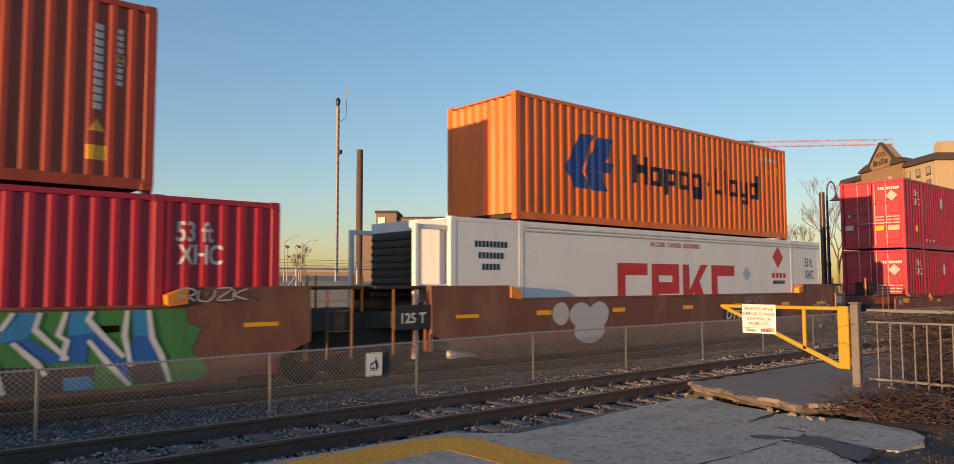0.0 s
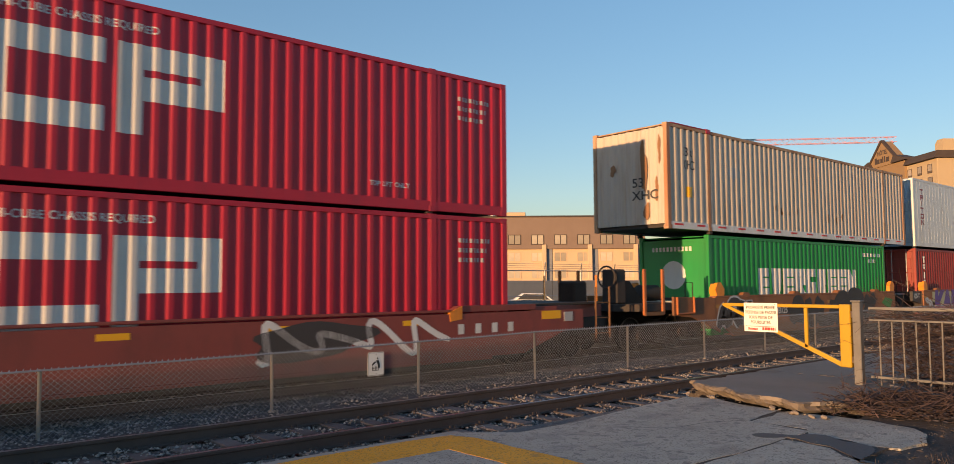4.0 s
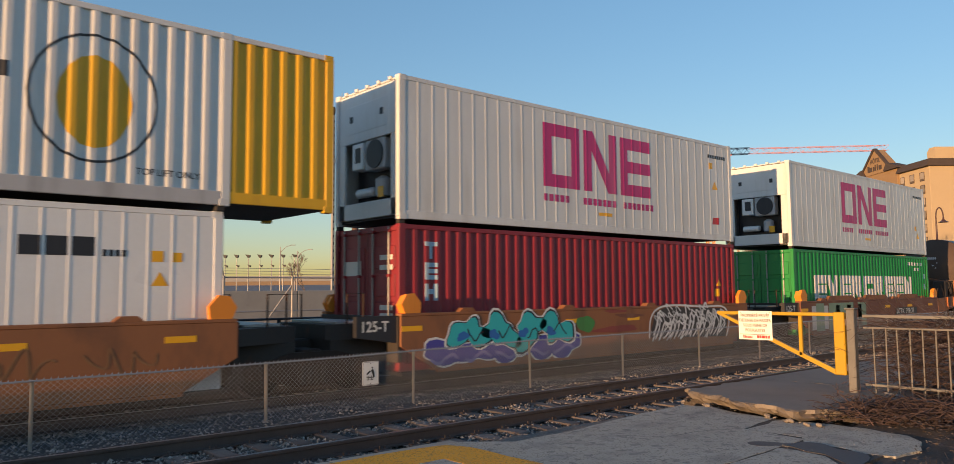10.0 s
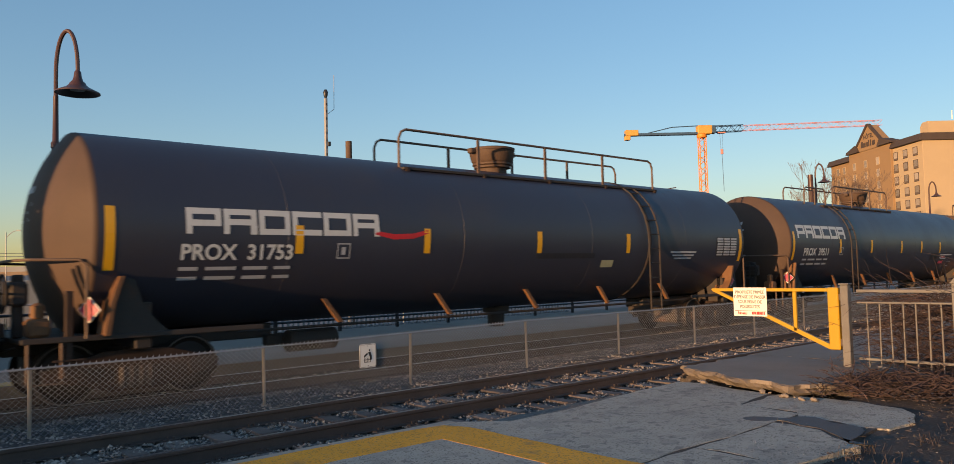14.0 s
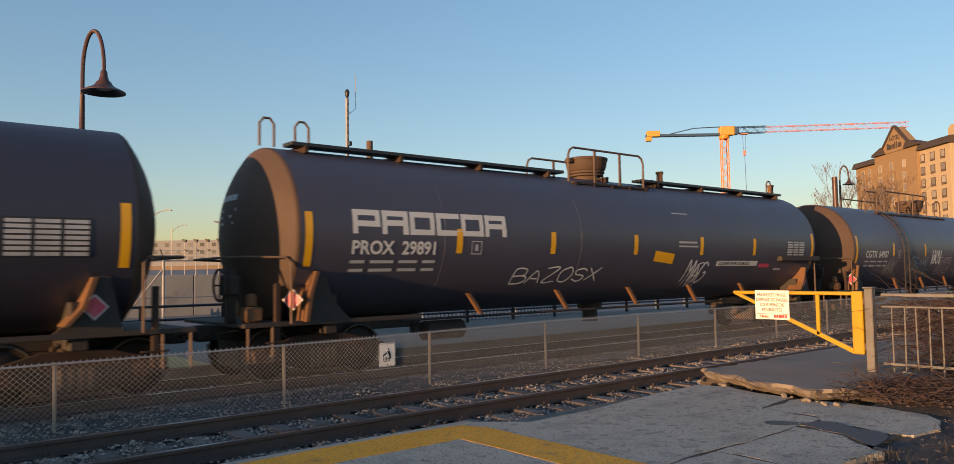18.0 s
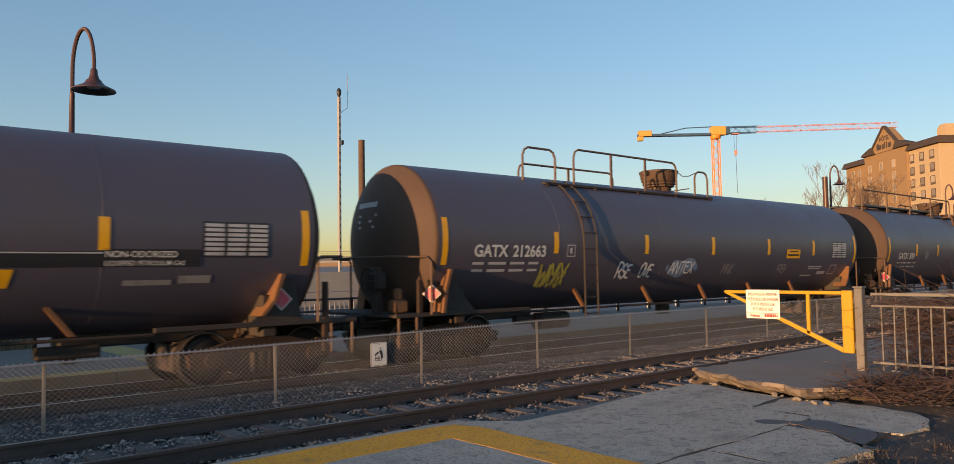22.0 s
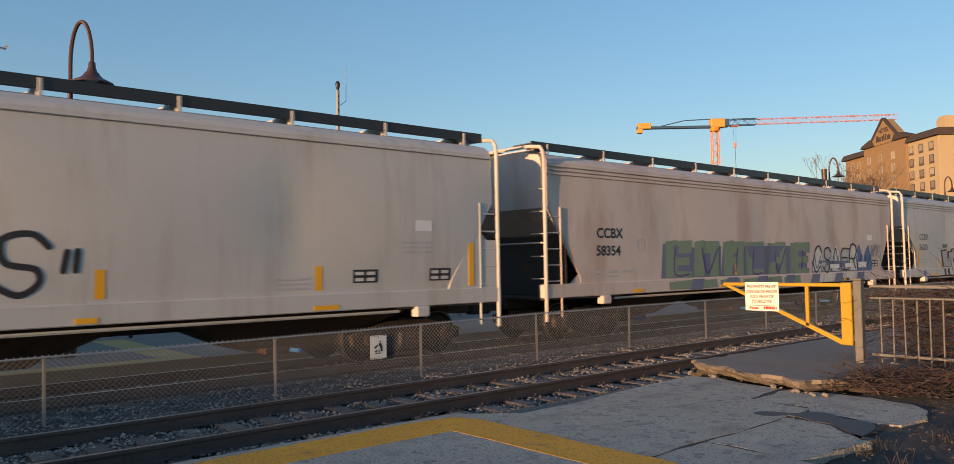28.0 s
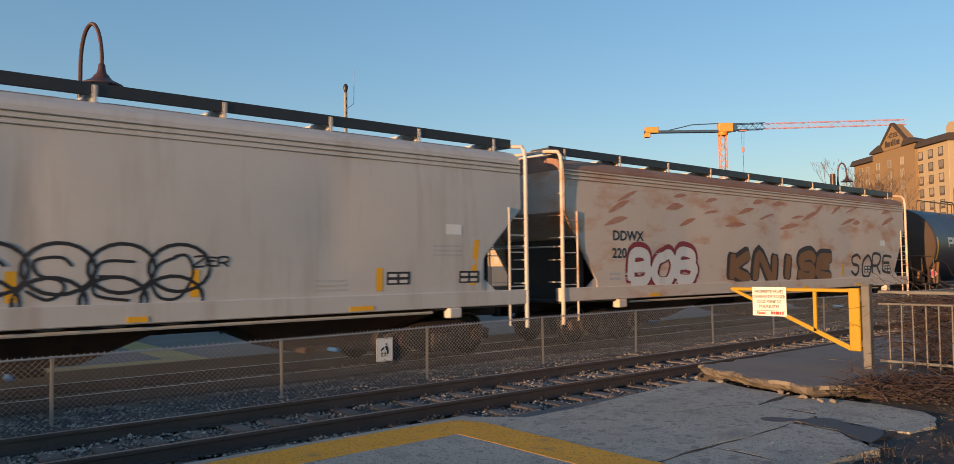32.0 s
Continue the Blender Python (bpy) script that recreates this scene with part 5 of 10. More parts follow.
AXLE.materials.append(P["dark_steel"])
FRAME = [(-1.28, .56), (-.95, .64), (-.45, .78), (.45, .78), (.95, .64), (1.28, .56), (1.24, .36), (.85, .34), (.38, .18), (-.38, .18), (-.85, .34), (-1.24, .36)]
SIDE_FRAME = Geo().prism(FRAME, -1.1, -.96, "y").lathe([(.12, -1.16), (.12, -1.1)], "y", 12, (-.9, 0, .46)).lathe([(.12, -1.16), (.12, -1.1)], "y", 12, (.9, 0, .46))
SIDE_A, SIDE_B = SIDE_FRAME.mesh("side_frame"), flip(SIDE_FRAME).mesh("side_frame")
SPRING = Geo()
for q in (-.2, -.07, .07, .2):
    SPRING.lathe([(.05, .22), (.055, .3), (.05, .38), (.055, .46), (.05, .54)], "z", 8, (q, -1.12, 0))
SPRING = SPRING.mesh("spring_pack")
SPRING.materials.append(P["dark_steel"])
BOLSTER = Geo().box(-.2, .2, -1.05, 1.05, .5, .82, .03).mesh("bolster")
BEAM = Geo().box(-.06, .06, -.72, .72, .28, .6, .02).mesh("brake_beam")
TRANSOM = Geo().box(-1.3, 1.3, -.5, .5, .22, .74, .05).mesh("brake_rigging")
for me in (BEAM, TRANSOM):
    me.materials.append(P["dark_steel"])
for me in (SIDE_A, SIDE_B, BOLSTER):
    me.materials.append(P["rust_steel"])


def truck(root, x):
    t = part("truck", BOLSTER, None, root, "rust-brown four-wheel freight truck", at=pose(x, 0, 0))
    part("side_frame", SIDE_A, None, t)
    part("side_frame", SIDE_B, None, t)
    part("spring_pack", SPRING, None, t)
    part("brake_rigging", TRANSOM, None, t)
    for a in (-.36, .36):
        part("brake_beam", BEAM, None, t, at=pose(a, 0, 0))
    for a in (-.9, .9):
        part("wheel", WHEEL_L, None, t, at=pose(a, 0, .46))
        part("wheel", WHEEL_R, None, t, at=pose(a, 0, .46))
        part("wheel_rim", TREAD_L, None, t, at=pose(a, 0, .46))
        part("axle", AXLE, None, t, at=pose(a, 0, .46))
    return t


def coupler(root, x, side, z=.85):
    part("coupler", Geo().box(x, x + side * .5, -.09, .09, z - .09, z + .09, .02).box(x + side * .45, x + side * .8, -.16, .12, z - .14, z + .14, .04), P["dark_steel"], root)


def flat_side(y):
    return lambda x, z: -y


def well_short(label, X, body, left_truck=True, number=None, nx=0.0, worn=False, gear=False):
    """An articulated forty-foot well unit."""
    b = Box()
    root = b.root = thing("well_car", label, "rail car", group="well cars of the freight train")
    b.x, b.z, b.surface, b.folds = X, 0, flat_side(1.5), ()
    outline = [(-6.25, 1.36), (6.25, 1.36), (6.25, .8), (5.4, .32), (-5.4, .32), (-6.25, .8)]
    for s in (-1, 1):
        part("side_wall", Geo().prism(outline, s * 1.5, s * 1.44, "y"), body, root)
        part("top_chord", Geo().box(-6.25, 6.25, s * 1.505 - (s > 0) * .2, s * 1.505 + (s < 0) * .2, 1.36, 1.42, .012), body, root)
        part("bottom_chord", Geo().box(-5.4, 5.4, s * 1.51 - (s > 0) * .3, s * 1.51 + (s < 0) * .3, .26, .33, .012), body, root)
        for x in (-4.6, -1.55, 1.55, 4.6):
            part("container_stop", Geo().prism([(x - .22, 1.42), (x + .22, 1.42), (x + .12, 1.5), (x - .12, 1.5)], s * 1.5, s * 1.32, "y"), P["well_orange"], root)
        for q in (-1, 1):
            x = q * 6.0
            guide = [(x - q * .2, 1.42), (x + q * .16, 1.42), (x + q * .24, 1.6), (x + q * .12, 1.78), (x - q * .06, 1.8), (x - q * .22, 1.62)]
            part("corner_guide", Geo().prism(guide, s * 1.5, s * 1.4, "y").prism([(u * .9 + x * .1, z - .02) for u, z in guide[1:4]] + [(x, 1.44)], s * 1.4, s * 1.28, "y"), P["guide_orange"], root, "orange hexagonal corner guide")
        for x in (-6.0, -3.75, -1.45, .8, 3.06, 5.35):
            part("reflector", Geo().box(x - .24, x + .24, s * 1.503, s * 1.499, 1.08, 1.18), P["reflector_dull" if worn else "reflector"], root)
    part("floor_frame", Geo().box(-6.2, 6.2, -1.45, 1.45, .24, .3), P["dark_steel"], root)
    for q in (-1, 1):
        part("end_bulkhead", Geo().box(q * 6.2, q * 6.3, -1.45, 1.45, .5, 1.36, .01), P["dark_steel"], root)
        part("end_platform", Geo().prism([(q * 6.3, -1.42), (q * 7.55, -.95), (q * 7.55, .95), (q * 6.3, 1.42)], .96, 1.24, "z"), P["dark_steel"], root)
        part("stub_sill", Geo().box(q * 6.3, q * 7.85, -.35, .35, .62, .96, .03), P["dark_steel"], root)
        part("underframe", Geo().prism([(q * 6.3, .3), (q * 6.7, .34), (q * 7.0, .6), (q * 7.5, .62), (q * 7.5, .96), (q * 6.3, .96)], -1.05, 1.05, "y"), P["dark_steel"], root)
        part("crossover_step", Geo().box(q * 6.6, q * 7.3, -.9, .9, 1.24, 1.29, .008), MAT["galvanised"], root)
        for y in (-1.2, 1.2):
            part("grab_iron", Geo().tube([(q * 6.9, y, 1.24), (q * 6.9, y, 1.8), (q * 7.25, y, 1.8), (q * 7.25, y, 1.24)], .018, 6), P["rust_steel"], root)
    if gear:
        tank = part("air_reservoir", Geo().lathe([(.05, -.58), (.2, -.52), (.24, -.42), (.24, .42), (.2, .52), (.05, .58)], "x", 18, (-7.3, -.8, 1.76)), P["tan_steel"], root, "rust-brown air reservoir")
        for x in (-7.6, -7.0):
            part("strap", Geo().lathe([(.25, x - .03), (.255, x), (.25, x + .03)], "x", 18, (0, -.8, 1.76)).box(x - .03, x + .03, -.95, -.65, 1.24, 1.55, .005), P["dark_steel"], tank)
        part("valve_block", Geo().box(-6.75, -6.45, -1.05, -.6, 1.3, 1.66, .03).lathe([(.05, 1.6), (.1, 1.66), (.1, 1.84), (.04, 1.9)], "z", 10, (-6.6, -.8, 0)), P["tan_steel"], root)
        part("guard_frame", Geo().tube([(-7.12, -1.34, 1.3), (-7.12, -1.34, 1.92), (-6.32, -1.34, 1.92), (-6.32, -1.34, 1.3)], .035, 6).tube([(-6.72, -1.34, 1.92), (-6.72, -1.34, 1.5)], .03, 6), P["post_rust"], root, "orange-rusted guard frame")
        part("tie_rail", Geo().tube([(-8.22, -1.42, 1.58), (-6.2, -1.44, 1.56)], .022, 6), P["dark_steel"], root)
        part("ladder_post", Geo().box(-8.26, -8.2, -1.46, -1.4, .8, 2.3, .008), P["rust_steel"], root)
        part("air_hose", Geo().tube([(-7.9, -.5, 1.3), (-8.1, -.7, 1.45), (-8.0, -.9, 1.55), (-7.7, -1.0, 1.4)], .03, 6), P["dark_steel"], root)
    part("side_plate", Geo().prism([(-7.18, 1.0), (-6.27, .86), (-6.27, 1.38), (-7.18, 1.38)], -1.3, -1.42, "y"), P["ink"], root, "black end plate")
    drape("lettering", *moved(glyphs("125-T", .27, .006, "LEFT", .95), -7.11, 1.1), flat_side(1.425), P["letter_white"], root)
    if number:
        drape("number_panel", *rects([(nx, nx + 2.25, .8, 1.06)]), flat_side(1.5), P["ink"], root, label="black number panel", lift=.003)
        drape("lettering", *moved(glyphs("DTTX", .27, .005, "LEFT", 1.05, .15), nx + .1, .835), flat_side(1.5), P["letter_white"], root, lift=.006)
        drape("lettering", *moved(glyphs(number, .27, .005, "LEFT", 1.05, .15), nx + 1.05, .835), flat_side(1.5), P["letter_white"], root, lift=.006)
    if left_truck:
        truck(root, -7.87)
    return b


def well_long(label, X, body, half=8.6, top=1.46, raised=1.78, plate=True, ends=True, inner=6.2, name="well_car", wing=None):
    """A fifty-three-foot well unit with raised ends; wing: how far its side walls reach past the well."""
    b = Box()
    root = b.root = thing(name, label, "rail car", group="well cars of the freight train")
    b.x, b.z, b.surface, b.folds = X, 0, flat_side(1.52), ()
    outline = [(-half, top), (half, top), (half, .85), (half - 1.3, .32), (-half + 1.3, .32), (-half, .85)]
    if wing:
        outline = [(-wing, top - .03), (wing, top - .03), (wing, .78), (wing - .7, .72), (wing - 1.9, .32), (1.9 - wing, .32), (.7 - wing, .72), (-wing, .78)]
    for s in (-1, 1):
        part("side_wall", Geo().prism(outline, s * 1.52, s * 1.46, "y"), body, root)
        part("top_chord", Geo().box(-inner, inner, s * 1.526 - (s > 0) * .18, s * 1.526 + (s < 0) * .18, top, top + .05, .012), body, root)
        part("bottom_chord", Geo().box(-half + 1.3, half - 1.3, s * 1.53 - (s > 0) * .3, s * 1.53 + (s < 0) * .3, .26, .33, .012), body, root)
        for q in (-1, 1):
            part("end_coaming", Geo().prism([(q * inner, top), (q * (inner + .25), raised), (q * half, raised), (q * half, top)], s * 1.5, s * 1.34, "y"), body, root)
            part("corner_guide", Geo().prism([(q * (inner - .02), raised - .12), (q * (inner + .3), raised), (q * (inner + .3), raised - .26), (q * inner, raised - .3)], s * 1.53, s * 1.36, "y"), P["guide_orange"], root, "orange corner guide")
        far = wing - 1.05 if wing else half - .9
        up = 0 if wing else .11
        for x in (-far, -5.5, -2.9, 0, 2.53, 5.3, far):
            big = abs(x) > 7
            part("reflector", Geo().box(x - (.3 if big else .23), x + (.3 if big else .23), s * 1.523, s * 1.519, 1.02 + up, 1.2 if big else 1.12 + up), P["reflector"], root)
    part("floor_frame", Geo().box(-half + .4, half - .4, -1.45, 1.45, .24, .3), P["dark_steel"], root)
    for q in (-1, 1):
        e = wing + 1.25 if wing else half + 1.45
        lad = e - 1.07 if wing else half
        part("end_bulkhead", Geo().box(q * (half - .1), q * half, -1.45, 1.45, .5, top, .01), body, root)
        part("end_platform", Geo().prism([(q * half, -1.46), (q * (half + .7), -1.46), (q * e, -1.0), (q * e, 1.0), (q * (half + .7), 1.46), (q * half, 1.46)], 1.0, 1.3, "z"), P["dark_steel"] if plate else body, root)
        part("stub_sill", Geo().box(q * half, q * (e + .1), -.35, .35, .62, 1.0, .03), P["dark_steel"], root)
        part("underframe", Geo().prism([(q * half, .3), (q * (half + .35), .3), (q * (half + .7), .55), (q * e, .6), (q * e, 1.0), (q * half, 1.0)], -1.1, 1.1, "y"), P["dark_steel"], root)
        part("end_rail", Geo().box(q * (half - .4), q * (e - .3), -1.3, 1.3, raised - .06, raised + .0, .01), P["dark_steel"], root)
        part("ladder_rail", Geo().tube([(q * (lad + .35), -1.45, .5), (q * (lad + .35), -1.45, 1.72)], .024, 6), P["tan_steel"], root)
        part("ladder_rail", Geo().tube([(q * (lad + .85), -1.45, .5), (q * (lad + .85), -1.45, 1.72)], .024, 6), P["tan_steel"], root)
        for k in range(3):
            part("rung", Geo().tube([(q * (lad + .35), -1.45, .62 + .36 * k), (q * (lad + .85), -1.45, .62 + .36 * k)], .014, 6), P["tan_steel"], root)
        for y in (-.9, .9):
            part("handrail", Geo().tube([(q * (e - .05), y, 1.3), (q * (e - .05), y, 2.0)], .025, 6), P["guide_orange"], root)
        if ends:
            truck(root, q * (half + .9))
            coupler(root, q * (e + .05), q)
    if not ends:
        truck(root, -(half + 1.5))
    return b
# ---- the freight train, in its order; X is where each thing stands along the track at the start ----
TRAIN = []


def rides(b):
    TRAIN.append((b.root, b.x, b.z))
    return b


LOW, HIGH = .31, 3.25
FT40, FT53, WIDE, WIDE53, HC = 12.192, 16.154, 2.438, 2.591, 2.896

# first articulated pair
w = rides(well_long("brown well car covered with a blue, white and green painted name", -2.3, P["well_brown"], ends=False))
drape("graffiti_ground", *slabs([[(-1.5, .3), (5.3, .3), (6.73, .36), (6.84, .51), (6.56, .8), (6.71, 1.14), (6.5, 1.23), (6.47, 1.44), (-1.5, 1.44)]]), w.surface, P["spray_green"], w.root, lift=.003)
NAME = (("spray_dark", [(4.06, .72), (5.22, .67), (5.2, .33), (4.08, .33)]), ("spray_sky_bright", [(4.16, 1.44), (4.47, 1.44), (4.37, 1.1), (4.05, 1.05), (4.04, 1.25)]), ("spray_blue", [(4.05, 1.05), (4.37, 1.1), (4.86, .76), (4.62, .73), (4.22, 1.0)]),
        ("spray_sky_bright", [(4.86, 1.44), (5.13, 1.44), (5.09, 1.35), (5.19, 1.13), (4.85, 1.11)]), ("spray_blue", [(4.85, 1.11), (5.19, 1.13), (5.59, .75), (5.7, .4), (5.11, 1.0), (5.09, .71), (4.88, .73)]),
        ("spray_sky_bright", [(5.69, 1.44), (5.9, 1.44), (5.96, 1.06), (5.72, 1.07)]), ("spray_blue", [(5.72, 1.07), (5.96, 1.06), (6.08, .68), (5.62, .68)]), ("spray_dark", [(5.62, .68), (6.08, .68), (6.2, .36), (5.74, .36)]),
        ("spray_sky_bright", [(4.81, .53), (5.16, .53), (5.2, .35), (4.82, .35)]))
EDGES = ([(4.18, 1.44), (4.04, 1.21)], [(4.5, 1.44), (4.44, 1.21), (4.86, .78)], [(4.82, 1.44), (4.73, 1.12), (4.84, 1.04), (4.79, .77)], [(5.15, 1.44), (5.1, 1.33), (5.26, 1.13), (5.59, .77)],
         [(5.62, 1.44), (5.59, 1.08), (5.69, .63)], [(5.92, 1.44), (5.98, 1.02), (6.12, .75), (6.25, .36)], [(5.11, 1.03), (5.38, .69), (5.68, .36)], [(4.18, 1.04), (4.47, .76), (4.59, .58)])
for shift_ in (0, -2.15):
    for k, (key, q) in enumerate(NAME):
        drape("graffiti_fill", *slabs([[(x + shift_, z) for x, z in q]]), w.surface, P[key], w.root, lift=.005 + .0006 * k)
    for k, q in enumerate(EDGES):
        drape("graffiti_outline", *band([(x + shift_, z) for x, z in q], .085), w.surface, P["spray_white"], w.root, lift=.0115 + .0005 * k)
drape("graffiti_line", *tag("RUZK", 6.35, 7.5, 1.56, 1.74, .025, 5), w.surface, P["letter_grey"], w.root, lift=.012)
b = rides(container("red corrugated fifty-three-foot container in a well car", -2.28, LOW, FT53, WIDE53, HC, P["red"], base=P["red"]))
write(b, "53 ft", 6.36, 2.19, .44, P["letter_white"], .008, .72)
write(b, "XHC", 6.4, 1.83, .44, P["letter_white"], .008, .75)
b = rides(container("dull orange corrugated container riding on top of a red one", -2.37, HIGH, FT40, WIDE, HC, P["dull_red"]))
figure(b, rects([(5.22, 5.34, 1.17 + .12 * k, 1.26 + .12 * k) for k in range(11)]), P["letter_white"], "serial_marking")
figure(b, rects([(5.53, 5.62, 1.57 + .1 * k, 1.64 + .1 * k) for k in range(9)]), P["letter_white"], "serial_marking")
figure(b, slabs([[(5.16, .84), (5.4, .84), (5.28, 1.03)]]), P["reflector"], "warning_triangle")
figure(b, rects([(5.14, 5.42, .41, .63), (5.52, 5.64, 1.9, 2.03)]), P["reflector"], "warning_label")

w = rides(well_long("rusty brown well car with pale sprayed blobs and number panel", 17.5, P["well_brown"], ends=False))
truck(w.root, 10.0)
coupler(w.root, 10.1, 1)
box = part("end_box", Geo().prism([(8.58, .9), (9.55, 1.02), (9.6, 1.42), (8.58, 1.5)], -1.5, -1.1, "y"), P["well_brown"], w.root, "brown steel box at the car's end")
part("data_plate", Geo().box(8.82, 9.3, -1.51, -1.498, 1.12, 1.38, .004), P["pale_grey"], box)
part("grab_iron", Geo().tube([(8.7, -1.5, 1.0), (8.7, -1.56, 1.02), (8.7, -1.56, 1.45), (8.7, -1.5, 1.46)], .016, 6), P["guide_orange"], box)
drape("number_panel", *rects([(1.68, 5.02, .78, 1.06)]), w.surface, P["ink"], w.root, label="black number panel", lift=.003)
drape("lettering", *moved(glyphs("DTTX", .34, .006, "LEFT", 1.2, .15), 1.85, .8), w.surface, P["letter_white"], w.root, lift=.006)
drape("lettering", *moved(glyphs("727182", .3, .006, "LEFT", 1.15, .15), 3.3, .815), w.surface, P["letter_white"], w.root, lift=.006)
part("side_plate", Geo().box(-9.45, -8.62, -1.5, -1.46, .95, 1.42, .005), P["ink"], w.root, "black end plate")
drape("lettering", *moved(glyphs("125 T", .27, .006, "LEFT", .95), -9.35, 1.08), flat_side(1.5), P["letter_white"], w.root)
for k, (x, z, rx, rz) in enumerate(((-4.96, 1.14, .28, .25), (-4.3, 1.1, .36, .29), (-3.65, 1.1, .36, .29), (-3.99, .76, .52, .34))):
    figure(w, blob(k, x, z, rx, rz, 28, .05), P["letter_grey"], "sprayed_blob")
figure(w, tag("WEYOX", 2.9, 4.0, 1.14, 1.44, .035, 11), P["spray_faint"], "graffiti_line")
figure(w, scrawl(12, 8.0 - .9, 8.3, .8, 1.25, 5, .03), P["letter_grey"], "graffiti_line")
b = rides(container("smooth white refrigerated fifty-three-foot container with red block lettering", 17.63, LOW, FT53, WIDE53, HC, P["cool_white"], "flat", "plain", frame=P["cool_white"], name="refrigerated_container"))
wordmark(b, -2.79, .75, 5.4, 1.27, "cpKc", P["sign_red"], .14, .24)
write(b, "HI-CUBE  CHASSIS  REQUIRED", -1.43, 2.47, .17, P["sign_red"], .003, 1.0)
figure(b, slabs([[(4.86, 2.32), (5.2, 1.97), (5.54, 2.32), (5.2, 2.67)]]), P["sign_red"], "logo_diamond")
figure(b, bars(4.81, 1.67, (.17, .17, .17, .17), .15, .06), P["sign_red"], "owner_mark")
figure(b, bars(4.85, 1.48, (.1, .1, .1, .1, .1, .1), .11, .03), P["ink"], "owner_mark")
figure(b, slabs([[(3.07, 1.79), (3.29, 1.56), (3.51, 1.79), (3.29, 2.02)]]), P["pale_blue"], "placard")
write(b, "53 ft", 6.98, 2.05, .4, P["ink"], .004, .68)
write(b, "XHC", 6.98, 1.65, .4, P["ink"], .004, .7)
for k in range(3):
    figure(b, bars(-7.44 + .1 * k, 2.28 - .24 * k, (.075,) * (9 - 2 * k), .13, .03), P["ink"], "serial_marking")
part("rain_gutter", Geo().box(-6, 8, -1.31, -1.29, 2.74, 2.77).box(-6, 8, -1.31, -1.29, 2.66, 2.69), P["letter_grey"], b.root)
unit = part("cooling_unit", Geo().prism([(-8.07, -1.1), (-8.07, 1.1), (-8.6, .85), (-8.6, -.85)], .55, 2.82, "z"), P["cool_white"], b.root, "white nose-mounted cooling unit")
part("grille", Geo().box(-8.66, -8.58, -.75, .75, 1.1, 2.6, .02), P["ink"], unit)
for k in range(9):
    part("louvre", Geo().box(-8.7, -8.6, -.72, .72, 1.18 + .155 * k, 1.25 + .155 * k, .01), P["dark_steel"], unit)
for s in (-1, 1):
    part("guard_post", Geo().box(-8.95, -8.85, s * 1.2 - .06, s * 1.2 + .06, .05, 2.7, .015), P["cool_white"], b.root)
    part("guard_bar", Geo().box(-8.9, -8.0, s * 1.2 - .04, s * 1.2 + .04, 2.6, 2.7, .01).box(-8.9, -8.0, s * 1.2 - .04, s * 1.2 + .04, 1.4, 1.5, .01), P["cool_white"], b.root)
b = rides(container("bright orange corrugated forty-foot container on top of a white one", 17.55, HIGH, FT40, WIDE, HC, P["orange"]))
LOGO = ([(-3.95, 2.18), (-3.43, 2.2), (-3.71, 1.7), (-3.87, 1.28), (-4.48, 1.3)], [(-4.48, 1.3), (-3.87, 1.28), (-3.6, .86), (-4.14, .86)],
        [(-3.27, 2.16), (-2.68, 2.18), (-2.99, 1.57), (-3.62, 1.61)], [(-3.79, 1.29), (-3.62, 1.61), (-2.67, 1.56), (-2.79, 1.31)], [(-3.79, 1.29), (-3.17, 1.29), (-2.93, .85), (-3.51, .83)])
for q in LOGO:
    figure(b, slabs([q]), P["blue"], "logo_shape")
for kind, x0, x1, z0, hh in (("n", -1.89, -1.28, 1.16, .74), ("o", -1.16, -.66, 1.16, .5), ("p", -.52, -.02, .96, .7), ("o", .12, .62, 1.16, .5), ("o", .74, 1.24, 1.16, .5), ("c", .8, 1.24, .94, .22), ("i", 1.4, 1.75, 1.36, .1),
                             ("l", 1.9, 2.3, 1.16, .74), ("i", 2.4, 2.52, 1.16, .74), ("o", 2.66, 3.16, 1.16, .5), ("u", 3.28, 3.74, .96, .7), ("o", 3.84, 4.33, 1.16, .5), ("i", 4.22, 4.34, 1.4, .5)):
    figure(b, rects(block_letter(kind, x0, x1, z0, hh, .125)), P["navy_ink"], "letter_block")
figure(b, slabs([[(4.9, 2.04), (5.14, 2.04), (5.02, 2.22)]]), P["reflector"], "warning_triangle")
figure(b, rects([(5.46, 5.66, 2.0, 2.28)]), P["reflector"], "warning_label")
figure(b, bars(4.5, 2.42, (.08,) * 9, .1, .04), P["letter_grey"], "serial_marking")

# single well car with two red containers
w = rides(well_long("oxide-red well car with white outlined graffiti at its middle", 41.6, P["well_red"], top=1.24, raised=1.36, plate=False, wing=10.12))
for q in (-1, 1):
    part("data_plate", Geo().box(q * 9.62 - .14, q * 9.62 + .14, -1.53, -1.518, .95, 1.16, .004), P["pale_grey"], w.root)
    part("brake_stand", Geo().box(q * 10.5, q * 11.0, -.9, -.35, 1.3, 1.85, .05), P["rust_steel"], w.root)
figure(w, scrawl(21, 2.0, 6.0, .5, 1.2, 4, .12), P["spray_white"], "graffiti_line")
figure(w, blob(22, 3.2, .85, 1.2, .3, 30, .3), P["spray_dark"], "graffiti_fill")
